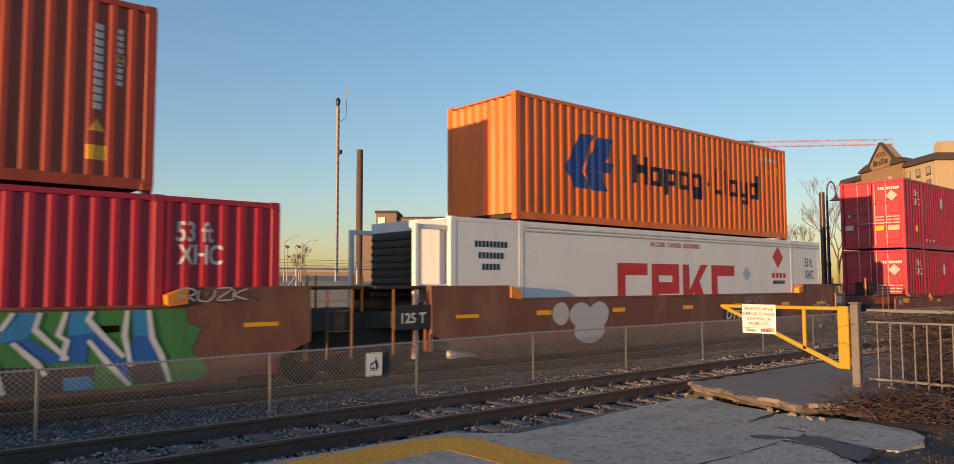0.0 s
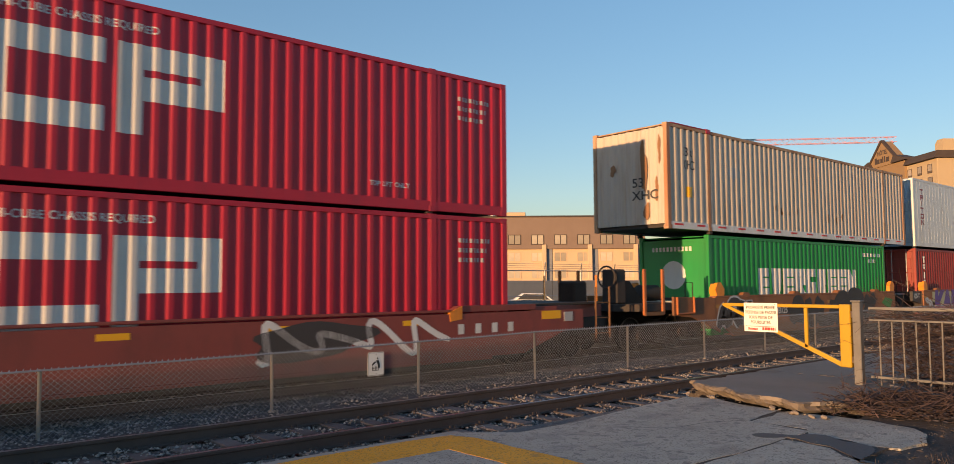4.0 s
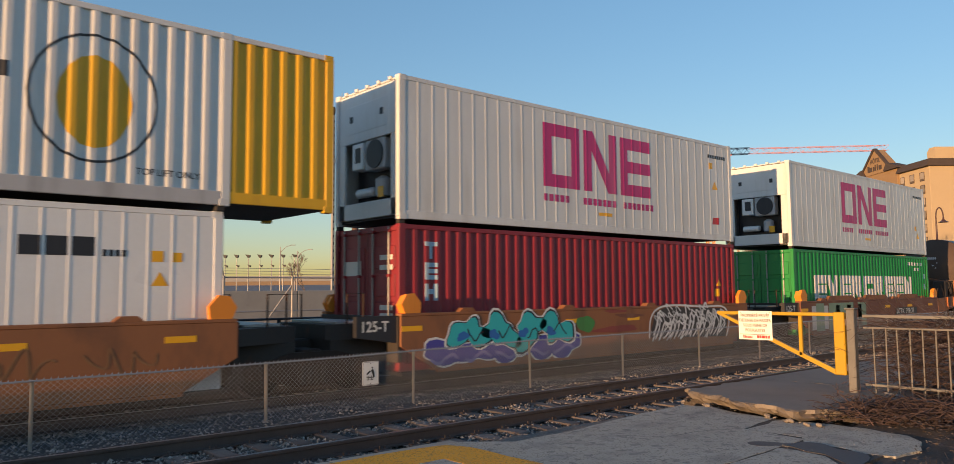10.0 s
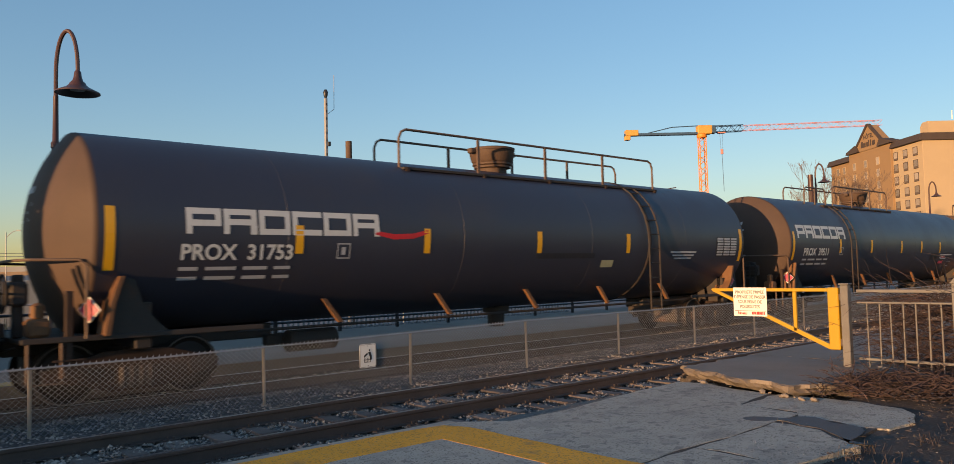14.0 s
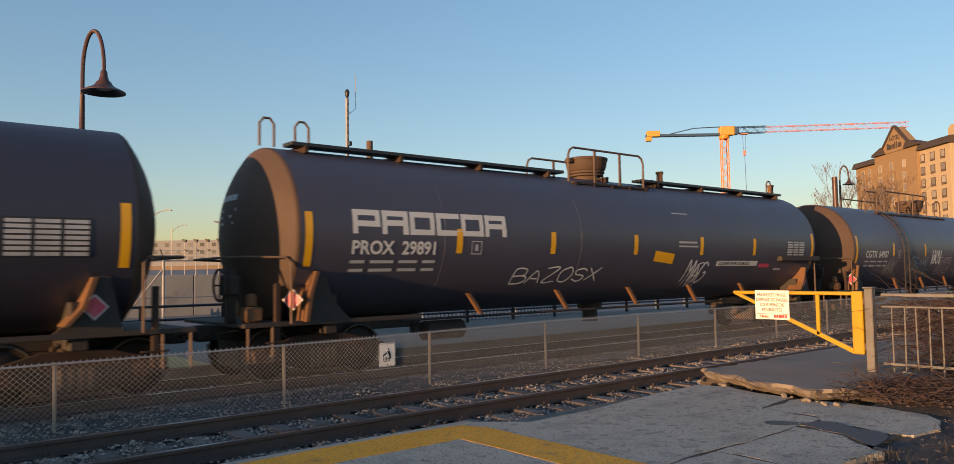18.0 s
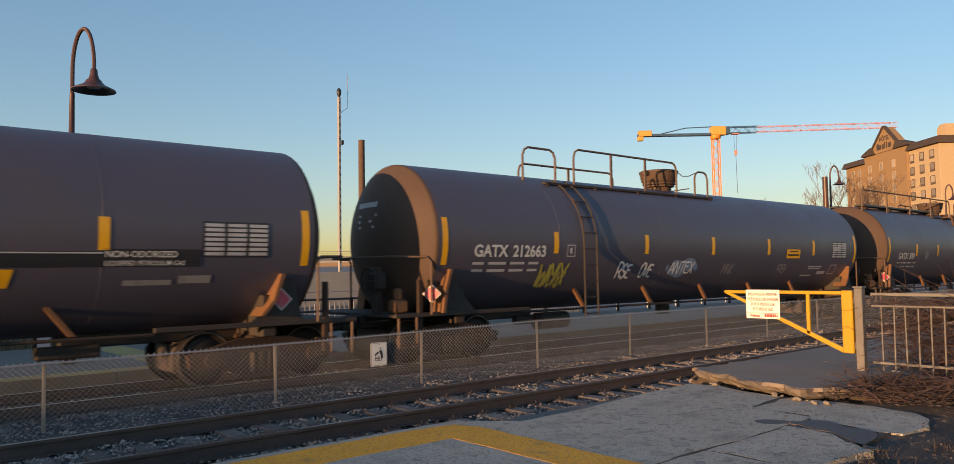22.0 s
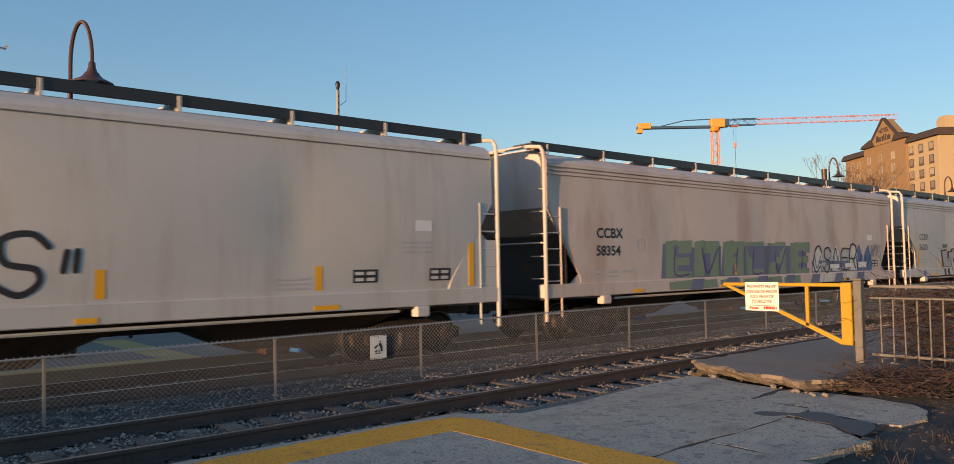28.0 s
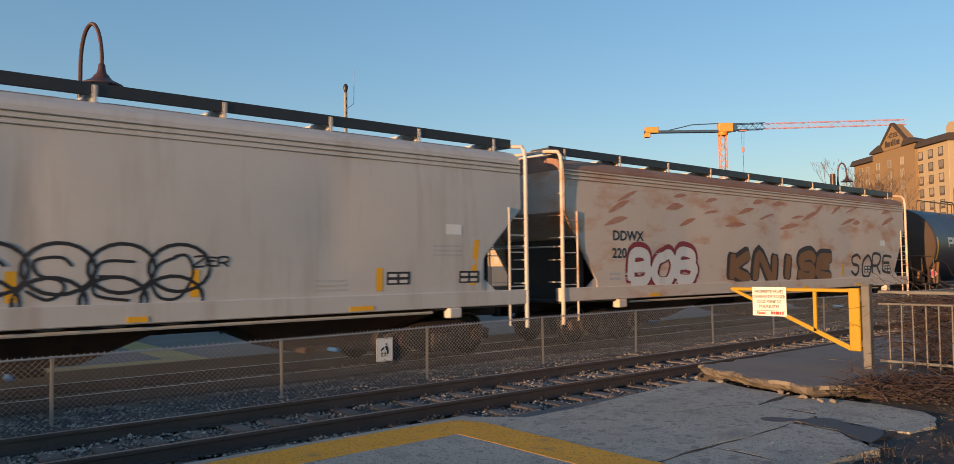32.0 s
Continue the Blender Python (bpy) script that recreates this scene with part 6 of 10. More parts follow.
figure(w, join(*[rects([(6.4 + .45 * k, 6.55 + .45 * k, .8, 1.0)]) for k in range(4)]), P["letter_white"], "stencil_marking")
for up in (0, 1):
    b = rides(container("red corrugated fifty-three-foot container with large white block lettering", 41.47, HIGH if up else LOW, FT53, WIDE53, HC, P["red"], end="door", base=P["red"], drop=.044))
    wordmark(b, -1.65, .85, 3.45, 1.4, "cp", P["letter_white"], .12, .27)
    write(b, "HI-CUBE CHASSIS REQUIRED", -1.38, 2.45, .17, P["letter_white"], .003, .98)
    write(b, "53 ft", -7.08, 2.22, .38, P["letter_white"], .006, .8)
    write(b, "XHC", -7.08, 1.86, .38, P["letter_white"], .006, .8)
    figure(b, slabs([[(-4.05, 2.08), (-3.8, 1.84), (-3.55, 2.08), (-3.8, 2.32)]]), P["pale_blue"], "placard")
    figure(b, rects([(-6.95, -6.6, .72, .98)]), P["reflector"], "warning_label")
    write(b, "TOP LIFT ONLY", -5.82, .32, .16, P["letter_white"], .003)
    write(b, "TOP LIFT ONLY", 4.6, .42, .13, P["letter_white"], .003)
    for k in range(3):
        figure(b, bars(6.75, 2.34 - .2 * k, (.055,) * (9 - k), .09, .045), P["pale_grey"], "serial_marking")
    on_door = lambda name, fig, mt, label="": part(name, Geo().add([(-8.094, y, z) for y, z in fig[0]], fig[1]), P[mt], b.root, label)
    low = 0 if up else -.15
    tagged(on_door("door_serial", rects([(-1.11 + .085 * k, -1.05 + .085 * k, 2.46 + low, 2.57 + low) for k in range(10) if k != 6]), "letter_white"), kind="stuff")
    on_door("door_placard", slabs([[(-1.04, 2.2 + low), (-.81, 1.97 + low), (-.58, 2.2 + low), (-.81, 2.43 + low)]]), "pale_grey", "pale diamond placard")
    for k in range(3):
        z = (1.3 if up else 1.38) - .13 * k
        tagged(on_door("door_weights", rects([(-1.1, -.84, z, z + .05), (-.8, -.6, z, z + .05), (-.48, -.16, z, z + .05)]), "pale_grey"), kind="stuff")
    if up:
        on_door("door_label", rects([(-.48, -.12, .76, .96)]), "reflector", "orange warning label")
        on_door("door_label", rects([(-1.08, -.62, .76, .96)]), "spray_cream", "cream data label")
        on_door("door_label", rects([(.75, 1.12, .8, 1.02)]), "letter_grey", "grey data plate")
    part("door_seal", Geo().lathe([(.07, -8.1), (.06, -8.085)], "x", 14, (0, .92, 1.42 if up else .6)), P["letter_grey"], b.root)

# five articulated short units
C5 = (63.52, 78.98, 94.8, 110.5, 126.35)
labels = ("rusty orange-brown well car with dark scrawled graffiti", "well car painted with large violet letters on a cream ground", "orange-brown well car with huge white and dark painted letters",
          "orange-brown well car with turquoise bubble graffiti", "brown well car with faded green painted blocks")
W5 = [rides(well_short(l, x, P["well_orange"] if k != 4 else P["well_brown"], k > 0, "743125" if k in (0, 4) else None, -4.1 if k == 0 else 1.55, k < 2, k == 2)) for k, (l, x) in enumerate(zip(labels, C5))]


def deck_end(root, q):
    """The outer end of an articulated car: walls run on to a black deck with orange grab posts and the hand brake."""
    dark, lit = P["dark_steel"], P["post_rust"]
    for s in (-1, 1):
        part("end_wall", Geo().prism([(q * 6.26, 1.36), (q * 8.22, 1.43), (q * 8.22, .94), (q * 7.3, .85), (q * 6.0, .4), (q * 6.26, .8)], s * 1.505, s * 1.44, "y"), P["well_orange"], root)
        part("grab_frame", Geo().tube([(q * 7.35, s * 1.54, 1.42), (q * 7.35, s * 1.54, .98), (q * 8.12, s * 1.54, .98), (q * 8.12, s * 1.54, 1.42)], .03, 6), lit, root)
        for x in (8.63, 9.4):
            part("grab_post", Geo().box(q * x - .05, q * x + .05, s * 1.46 - .03, s * 1.46 + .03, .98, 2.15, .01), lit, root, "orange upright grab post")
        part("step", Geo().box(q * 8.63, q * 9.4, s * 1.46 - .04, s * 1.46 + .04, .96, 1.06, .01), P["tan_steel"], root)
    part("deck", Geo().prism([(q * 7.5, -1.44), (q * 9.6, -1.44), (q * 9.95, -.9), (q * 9.95, .9), (q * 9.6, 1.44), (q * 7.5, 1.44)], 1.08, 1.26, "z"), dark, root)
    part("draft_sill", Geo().box(q * 7.4, q * 9.95, -.4, .4, .6, 1.08, .03), dark, root)
    part("brace_plate", Geo().prism([(q * 8.5, 1.26), (q * 9.3, 1.26), (q * 9.3, 1.86), (q * 9.1, 1.86)], -.75, -.65, "y"), P["rust_steel"], root)
    stand = part("brake_stand", Geo().box(q * 9.35, q * 9.75, -.85, -.35, 1.26, 2.15, .04), dark, root, "black hand brake stand")
    part("brake_wheel", Geo().tube([(q * 9.84, -.6 + .28 * math.cos(k * math.pi / 10), 1.95 + .28 * math.sin(k * math.pi / 10)) for k in range(21)], .024, 6), dark, stand)
    part("air_tank", Geo().lathe([(.06, -.42), (.22, -.36), (.22, .36), (.06, .42)], "x", 18, (q * 8.0, -.5, 1.52)), dark, root)
    truck(root, q * 8.3)
    coupler(root, q * 9.9, q)


deck_end(W5[0].root, -1)
deck_end(W5[4].root, 1)
w = W5[0]
drape("graffiti_outline", *tag("ARM", -6.1, -4.4, .55, 1.2, .36, 31), w.surface, P["letter_grey"], w.root, lift=.006)
drape("graffiti_fill", *tag("ARM", -6.1, -4.4, .55, 1.2, .25, 31), w.surface, P["spray_dark"], w.root, lift=.009)
for word, x0, x1, s in (("AVU", -1.95, 1.0, 35), ("GRX", 1.15, 4.5, 37)):
    drape("graffiti_outline", *tag(word, x0, x1, .5, 1.24, .5, s), w.surface, P["ink"], w.root, lift=.005)
    drape("graffiti_fill", *tag(word, x0, x1, .52, 1.22, .42, s), w.surface, P["spray_dark"], w.root, lift=.008)
    drape("graffiti_line", *tag(word, x0 + .1, x1 + .1, .6, 1.15, .05, s + 5), w.surface, P["ink"], w.root, lift=.011)
figure(w, slabs([[(5.0, 1.0), (5.3, 1.2), (6.0, 1.1), (5.7, .7)]]), P["spray_green"], "graffiti_fill")
w = W5[1]
figure(w, rects([(-5.3, 6.1, .38, 1.34)]), P["spray_cream"], "graffiti_ground")
drape("graffiti_ground", *rects([(-5.2, 5.6, .33, .72)]), w.surface, P["spray_pink"], w.root, lift=.006)
for k, x in enumerate((-4.6, -3.4, -2.1, -.9, .6, 1.7, 2.6, 3.9, 4.9)):
    drape("graffiti_gap", *blob(140 + k, x, .6 - .04 * (k % 3), .16 + .05 * (k % 2), .13, 20, .3), w.surface, P["spray_cream"], w.root, lift=.007)
for k, ch in enumerate(((-5.1, "KABU"), (-1.35, "M K"), (1.1, "ABL"), (3.4, "SYNS"))):
    above, below = split(moved(glyphs(ch[1], 1.34, .1, "LEFT", 1.1 if k < 2 else .92, .12), ch[0], .4), .8)
    drape("graffiti_lettering", *above, w.surface, P["spray_violet"], w.root, lift=.008)
    drape("graffiti_lettering", *below, w.surface, P["spray_pink"], w.root, lift=.008)
for k in range(3):
    figure(w, blob(40 + k, -5.9 + .35 * k, 1.0 - .1 * k, .18, .14), P["letter_grey"], "sprayed_blob")
w = W5[2]
drape("graffiti_ground", *rects([(-4.0, -1.9, .36, 1.35)]), w.surface, P["ink"], w.root)
drape("graffiti_lettering", *moved(glyphs("KA", 1.28, .03, "LEFT", 1.12, .05), -3.85, .4), w.surface, P["spray_white"], w.root, lift=.008)
drape("graffiti_lettering", *moved(glyphs("BEI", 1.1, .03, "LEFT", 1.12, -.1), -1.82, .48), w.surface, P["spray_dark"], w.root, lift=.009)
figure(w, scrawl(45, -5.2, -4.2, .6, 1.1, 3, .03), P["letter_grey"], "graffiti_line")
for k in range(3):
    figure(w, scrawl(46 + k, 1.2 + 1.4 * k, 2.2 + 1.4 * k, .6, 1.1, 3, .03), P["spray_brown"], "graffiti_line")
w = W5[3]
for k in range(5):
    f = blob(50 + k, -5.15 + .85 * k, .62, .62, .27, 26, .35)
    drape("graffiti_outline", *f, w.surface, P["spray_white"], w.root, lift=.004 + .0004 * k)
    cx, cz = -5.15 + .85 * k, .62
    drape("graffiti_shadow", [(cx + (x - cx) * .93, cz + (z - cz) * .86) for x, z in f[0]], f[1], w.surface, P["spray_indigo"], w.root, lift=.0065 + .0004 * k)
    drape("graffiti_line", *scrawl(56 + k, cx - .4, cx + .3, .42, .62, 1, .07), w.surface, P["spray_violet_pale"], w.root, lift=.009)
for k in range(4):
    f = blob(60 + k, -4.55 + .85 * k, .98, .52, .38, 30, .6)
    drape("graffiti_outline", *moved(f, 0, 0), w.surface, P["spray_white"], w.root, lift=.010 + .0003 * k)
    cx, cz = -4.55 + .85 * k, .98
    drape("graffiti_edge", [(cx + (x - cx) * .92, cz + (z - cz) * .9) for x, z in f[0]], f[1], w.surface, P["ink"], w.root, lift=.0125)
    drape("graffiti_fill", [(cx + (x - cx) * .86 - .02, cz + (z - cz) * .82) for x, z in f[0]], f[1], w.surface, P["spray_teal"], w.root, lift=.014)
    drape("graffiti_shade", *blob(160 + k, cx - .2, cz - .05, .14, .1, 16, .4), w.surface, P["spray_blue"], w.root, lift=.0155)
    drape("graffiti_line", *scrawl(65 + k, cx - .1, cx + .35, .8, 1.1, 1, .03), w.surface, P["ink"], w.root, lift=.016)
# dark patch crossed by a mass of slanting pale strokes
drape("graffiti_fill", *slabs([[(1.45, .62), (5.0, .5), (5.15, 1.0), (4.9, 1.3), (2.2, 1.38), (1.7, 1.25)]]), w.surface, P["spray_dark"], w.root, lift=.004)
rg = random.Random(78)
for k in range(44):
    x, z = 1.5 + .075 * k + rg.uniform(-.08, .08), rg.uniform(.5, .75)
    bend, ln = rg.uniform(-.12, .12), rg.uniform(.35, .75)
    stroke = smooth_line([(x, z), (x + .22 + bend, z + ln * .5), (x + .2 - bend, z + ln), (x + .42, z + ln * .8)], 5)
    drape("graffiti_line", *band(stroke, rg.uniform(.03, .06)), w.surface, P["spray_white"] if k % 4 else P["letter_grey"], w.root, lift=.006 + .0001 * k)
drape("graffiti_outline", *band(smooth_line([(1.42, .6), (1.5, 1.1), (1.85, 1.36), (2.6, 1.42), (3.9, 1.36), (4.9, 1.34), (5.2, 1.0), (5.05, .5)], 6), .05), w.surface, P["spray_white"], w.root, lift=.011)
# old paint patches on the well's side
for k, (x0, x1, z0, z1, key) in enumerate(((-.6, .9, .8, .98, "well_red"), (.1, 1.2, 1.15, 1.25, "well_brown"), (-.3, .5, 1.28, 1.36, "well_red"), (5.6, 6.8, .7, .9, "well_red"))):
    drape("paint_patch", *blob(180 + k, (x0 + x1) / 2, (z0 + z1) / 2, (x1 - x0) / 2, (z1 - z0) / 2, 24, .3), w.surface, P[key], w.root, lift=.004)
figure(w, blob(76, -1.0, 1.05, .3, .2), P["spray_green"], "graffiti_fill")
w = W5[4]
for k, (x0, x1) in enumerate(((-4.25, -2.28), (-5.2, -4.6), (-1.9, -1.2))):
    figure(w, rects([(x0, x1, .4, 1.33)]), P["spray_sage"], "graffiti_fill")
for k in range(5):
    figure(w, rects([(-5.5 + .9 * k, -5.2 + .9 * k, .45, 1.25)]), P["letter_grey"], "graffiti_fill")
for x in (-3.2, -.2, 3.0):
    part("cover_plate", Geo().prism([(x - 1.1, 1.42), (x + 1.1, 1.42), (x + .9, 1.58), (x - .9, 1.58)], -1.5, -1.4, "y"), P["well_orange"], w.root)

b = rides(container("green corrugated forty-foot container with white block lettering", 63.55, LOW - .04, FT40, WIDE, HC, P["green"], end="plain"))
wordmark(b, -3.4, 1.08, 6.88, .88, "eVeRGReeN", P["letter_white"], .1, .3)
vs = [(.0 + .42 * math.cos(k * .3927), 1.75 + .42 * math.sin(k * .3927)) for k in range(16)]
part("round_logo", Geo().add([(-6.075, y, z) for y, z in vs], [tuple(range(16))]), P["letter_white"], b.root)
part("serial_marking", Geo().add([(-6.076, .75 - .13 * k - dy, 2.45 + dz) for k in range(11) for dy, dz in ((0, 0), (.08, 0), (.08, .13), (0, .13))], [tuple(4 * k + i for i in range(4)) for k in range(11)]), P["letter_white"], b.root)
for k in range(2):
    figure(b, bars(4.1 + .5 * k, 2.45 - .22 * k, (.1,) * (11 - 6 * k), .13, .05), P["letter_white"], "serial_marking")
b = rides(container("weathered beige corrugated fifty-three-foot container overhanging a green one", 63.53, HIGH, FT53, WIDE53, HC, P["beige"], end="folded", base=P["white"], frame=P["beige_rust"], depth=.042))
part("red_rail_cap", Geo().box(-7.9, -6.0, -1.302, -1.2, 2.885, 2.915, .006), P["red"], b.root, "red-painted top rail")
part("red_rail_cap", Geo().box(-6.2, -5.98, -1.31, -1.15, 2.8, 2.93, .01), P["red"], b.root)
for body_, z in (("53", 1.2), ("XHC", .84)):
    vs, fs = glyphs(body_, .36, .004, "LEFT", 1.15)
    part("lettering", Geo().add([(-8.105, -.12 - x, z + y) for x, y in vs], fs), P["spray_dark"], b.root)
for k, (y, z, ry, rz) in enumerate(((-.52, 1.75, .1, .75), (-.95, 1.1, .06, .3), (-.6, .5, .09, .25), (.55, 1.75, .1, .16), (-1.05, 2.2, .05, .35))):
    vs, fs = blob(190 + k, y, z, ry, rz, 22, .35)
    tagged(part("rust_stain", Geo().add([(-8.1005, u, v) for u, v in vs], fs), P["spray_brown"], b.root), kind="stuff")
write(b, "53 ft", -7.33, 2.05, .36, P["ink"], .002, .7)
write(b, "XHC", -7.33, 1.69, .36, P["ink"], .002, .7)
figure(b, rects([(-7.18, -6.88, .9, 1.2)]), P["reflector"], "warning_label")
figure(b, slabs([[(-5.06, 1.78), (-4.76, 1.5), (-4.46, 1.78), (-4.6, 1.95), (-4.9, 1.95)]]), P["pale_grey"], "placard")
for k in range(15):
    x = -7.6 + 1.07 * k
    part("marker_strip", Geo().box(x - .2, x + .2, -1.2985, -1.29, .11, .16), P["sign_red"], b.root)
for k, (x, z) in enumerate(((-2.3, .9), (-1.9, .8), (-1.4, .75), (-.9, .85), (1.3, .75), (1.67, .9), (2.0, .7), (2.4, .85))):
    figure(b, blob(80 + k, x, z, .045, .13, 18, .4), P["spray_brown"], "rust_stain")
figure(b, rects([(-8.0, -6.0, 2.82, 2.885)]), P["sign_red"], "edge_stripe")

b = rides(container("oxide-red corrugated forty-foot container with vertical white lettering", 78.96, LOW - .04, FT40, WIDE, HC, P["maroon"], end="door"))
for k in range(6):
    wordmark(b, -5.36, 2.3 - .33 * k, .35, .27, "tRitoN"[k], P["letter_white"], 0, .26)
for k in range(2):
    figure(b, rects([(5.2 + .4 * k, 5.3 + .4 * k, .6 + .16 * j, .7 + .16 * j) for j in range(12)]), P["ink"], "serial_marking")
b = rides(container("white refrigerated forty-foot container with vertical maroon lettering", 78.97, HIGH, FT40, WIDE, HC, P["white"], "ribbed", "door", end_paint=P["pale_blue"], name="refrigerated_container"))
for k in range(6):
    wordmark(b, -5.32, 2.26 - .265 * k, .34, .22, "tRitoN"[k], P["wine"], 0, .26)
write(b, "NO FORKLIFT", -.35, .38, .13, P["ink"], .0, 1.1)
figure(b, rects([(5.08, 5.3, .96, 1.18)]), P["reflector"], "warning_label")
figure(b, slabs([[(5.06, .66), (5.3, .66), (5.18, .85)]]), P["reflector"], "warning_triangle")
for k in range(2):
    figure(b, bars(4.85 + .2 * k, 2.5 - .2 * k, (.07,) * (9 - 4 * k), .1, .03), P["ink"], "serial_marking")
figure(b, rects([(5.15, 5.3, 1.9, 2.05), (5.45, 5.6, 1.8, 2.0)]), P["ink"], "label")

b = rides(container("white refrigerated container with two black sprayed patches", 94.8, LOW - .04, FT40, WIDE, HC, P["cool_white"], "ribbed", "reefer", end_paint=P["cool_white"], name="refrigerated_container"))
for k in range(5):
    wordmark(b, -4.86, 2.33 - .31 * k, .34, .24, "tRito"[k], P["wine"], 0, .24)
for k, x in enumerate((-.48, .58)):
    for j in range(4):
        drape("sprayed_patch", *blob(90 + k * 4 + j, x + .08 * math.sin(j * 2.2), 2.22 + .1 * math.cos(j * 2), .42, .46, 30, .25), b.surface, P["ink"], b.root, b.folds, lift=.004 + .001 * j)
figure(b, rects([(2.55, 2.95, 2.27, 2.34), (2.55, 2.95, 2.4, 2.47), (2.55, 2.95, 2.14, 2.21)]), P["sign_red"], "flag")
figure(b, bars(3.19, 2.12, (.28, .28, .3), .28, .06), P["ink"], "owner_mark")
figure(b, bars(4.28, 2.12, (.06, .06, .06, .06), .1, .03), P["ink"], "owner_mark")
figure(b, rects([(4.98, 5.16, 2.05, 2.22), (5.3, 5.45, 2.05, 2.2)]), P["reflector"], "warning_label")
figure(b, slabs([[(4.98, 1.68), (5.24, 1.68), (5.11, 1.9)]]), P["reflector"], "warning_triangle")
b = rides(container("white and yellow corrugated fifty-three-foot container with black block lettering", 94.8, HIGH, FT53, WIDE53, HC, P["white"], end="plain", wings=P["yellow"], end_paint=P["white"], base=P["letter_grey"]))
wordmark(b, -5.16, 1.04, 3.62, .78, "tiGRe", P["ink"], .12, .28)
wordmark(b, -1.0, 1.02, 3.98, .8, "GeANt", P["ink"], .12, .28)
figure(b, slabs([[(.05, 1.9), (.3, 1.9), (.45, 2.06), (.2, 2.06)]]), P["ink"], "accent")
ringp = [(4.1 + .88 * math.cos(k * .2618), 1.47 + .95 * math.sin(k * .2618)) for k in range(25)]
figure(b, band(ringp, .04), P["ink"], "logo_ring")
figure(b, ([(4.1 + .52 * math.cos(k * .3927), 1.42 + .7 * math.sin(k * .3927)) for k in range(16)], [tuple(range(16))]), P["yellow"], "logo_oval", "plain yellow oval")
write(b, "TOP LIFT ONLY", -5.84, .36, .17, P["ink"], .003)
write(b, "TOP LIFT ONLY", 4.7, .4, .14, P["ink"], .002)
figure(b, bars(-5.33, 2.33, (.1,) * 10, .16, .05), P["letter_grey"], "serial_marking")
figure(b, slabs([[(-5.46, 2.1), (-5.16, 1.86), (-4.86, 2.1), (-5.0, 2.22), (-5.3, 2.22)]]), P["pale_blue"], "placard")

b = rides(container("wine-red corrugated forty-foot container with pale vertical lettering", 110.5, LOW - .04, FT40, WIDE, HC, P["wine"], end="door"))
for k in range(3):
    wordmark(b, -5.47, 2.22 - .42 * k, .32, .34, "tex"[k] if k < 2 else "n", P["pale_blue"], 0, .26)
figure(b, rects([(5.05, 5.3, 1.36, 1.58)]), P["reflector"], "warning_label")
figure(b, slabs([[(5.1, 1.66), (5.4, 1.66), (5.25, 1.9)]]), P["reflector"], "warning_triangle")
figure(b, rects([(5.75, 5.85, .4 + .16 * j, .5 + .16 * j) for j in range(12)]), P["ink"], "serial_marking")
part("door_mark", Geo().add([(-6.07, y, z) for y, z in rects([(.2, .9, 1.9, 2.2), (-.95, -.5, 2.2, 2.3), (-.95, -.5, 2.0, 2.1)] + [(-.95, -.5, .4 + .16 * k, .5 + .16 * k) for k in range(6)])[0]], rects([(0, 0, 0, 0)] * 9)[1]), P["letter_white"], b.root)
for k, (X, lab) in enumerate(((110.5, "dented white refrigerated container with a magenta block wordmark"), (126.35, "clean white refrigerated container with a magenta block wordmark"))):
    b = rides(container(lab, X, HIGH, FT40, WIDE, HC, P["white"], "ribbed", "reefer", name="refrigerated_container"))
    dx = 0.0 if k == 0 else -.14
    wordmark(b, -2.05 + dx, 1.0, 4.1, 1.5, "oNe", P["magenta"], .1, .2)
    for x0, n in ((-2.03, 5), (-.66, 7), (.9, 7)):
        figure(b, bars(x0 + dx, .66, (.115, .15, .13, .14, .12, .15, .13)[:n], .165, .05), P["magenta"], "owner_mark")
    figure(b, rects([(-.1 + dx, .42 + dx, .42, .5)]), P["reflector"], "reflector")
    figure(b, bars(4.85, 2.42, (.08,) * 8, .1, .04), P["ink"], "serial_marking")
    figure(b, rects([(4.87, 5.07, 1.0, 1.2) if k else (4.9, 5.08, 2.1, 2.28)]), P["reflector"], "warning_label")
    figure(b, slabs([[(5.02, 1.5 - .82 * k), (5.32, 1.5 - .82 * k), (5.17, 1.74 - .82 * k)]]), P["reflector"], "warning_triangle")
    if k == 0:
        figure(b, slabs([[(5.0, .47), (5.34, .48), (5.36, .68), (5.03, .66)]]), P["sign_red"], "label")
b = rides(container("bright green corrugated forty-foot container with white block lettering", 126.4, LOW - .04, FT40, WIDE, HC, P["green"], end="door"))
wordmark(b, -4.65, 1.05, 8.85, .98, "eVeRGReeN", P["letter_white"], .1, .3)
for k in range(2):
    figure(b, bars(3.82 + .6 * k, 2.5 - .22 * k, (.1,) * (11 - 6 * k), .13, .05), P["letter_white"], "serial_marking")
figure(b, rects([(5.5, 5.7, 1.95, 2.15), (5.5, 5.7, 1.5, 1.72)]), P["pale_blue"], "label")
# ---- tank cars ----
TANK_R, TANK_Z = 1.6, 2.6
# dished heads: a wide crown and a tight knuckle
CROWN, KNUCKLE = 2.5, .1
TURN_ = math.asin((TANK_R - KNUCKLE) / (CROWN - KNUCKLE))
TANK_HEAD = CROWN - (CROWN - KNUCKLE) * math.cos(TURN_)


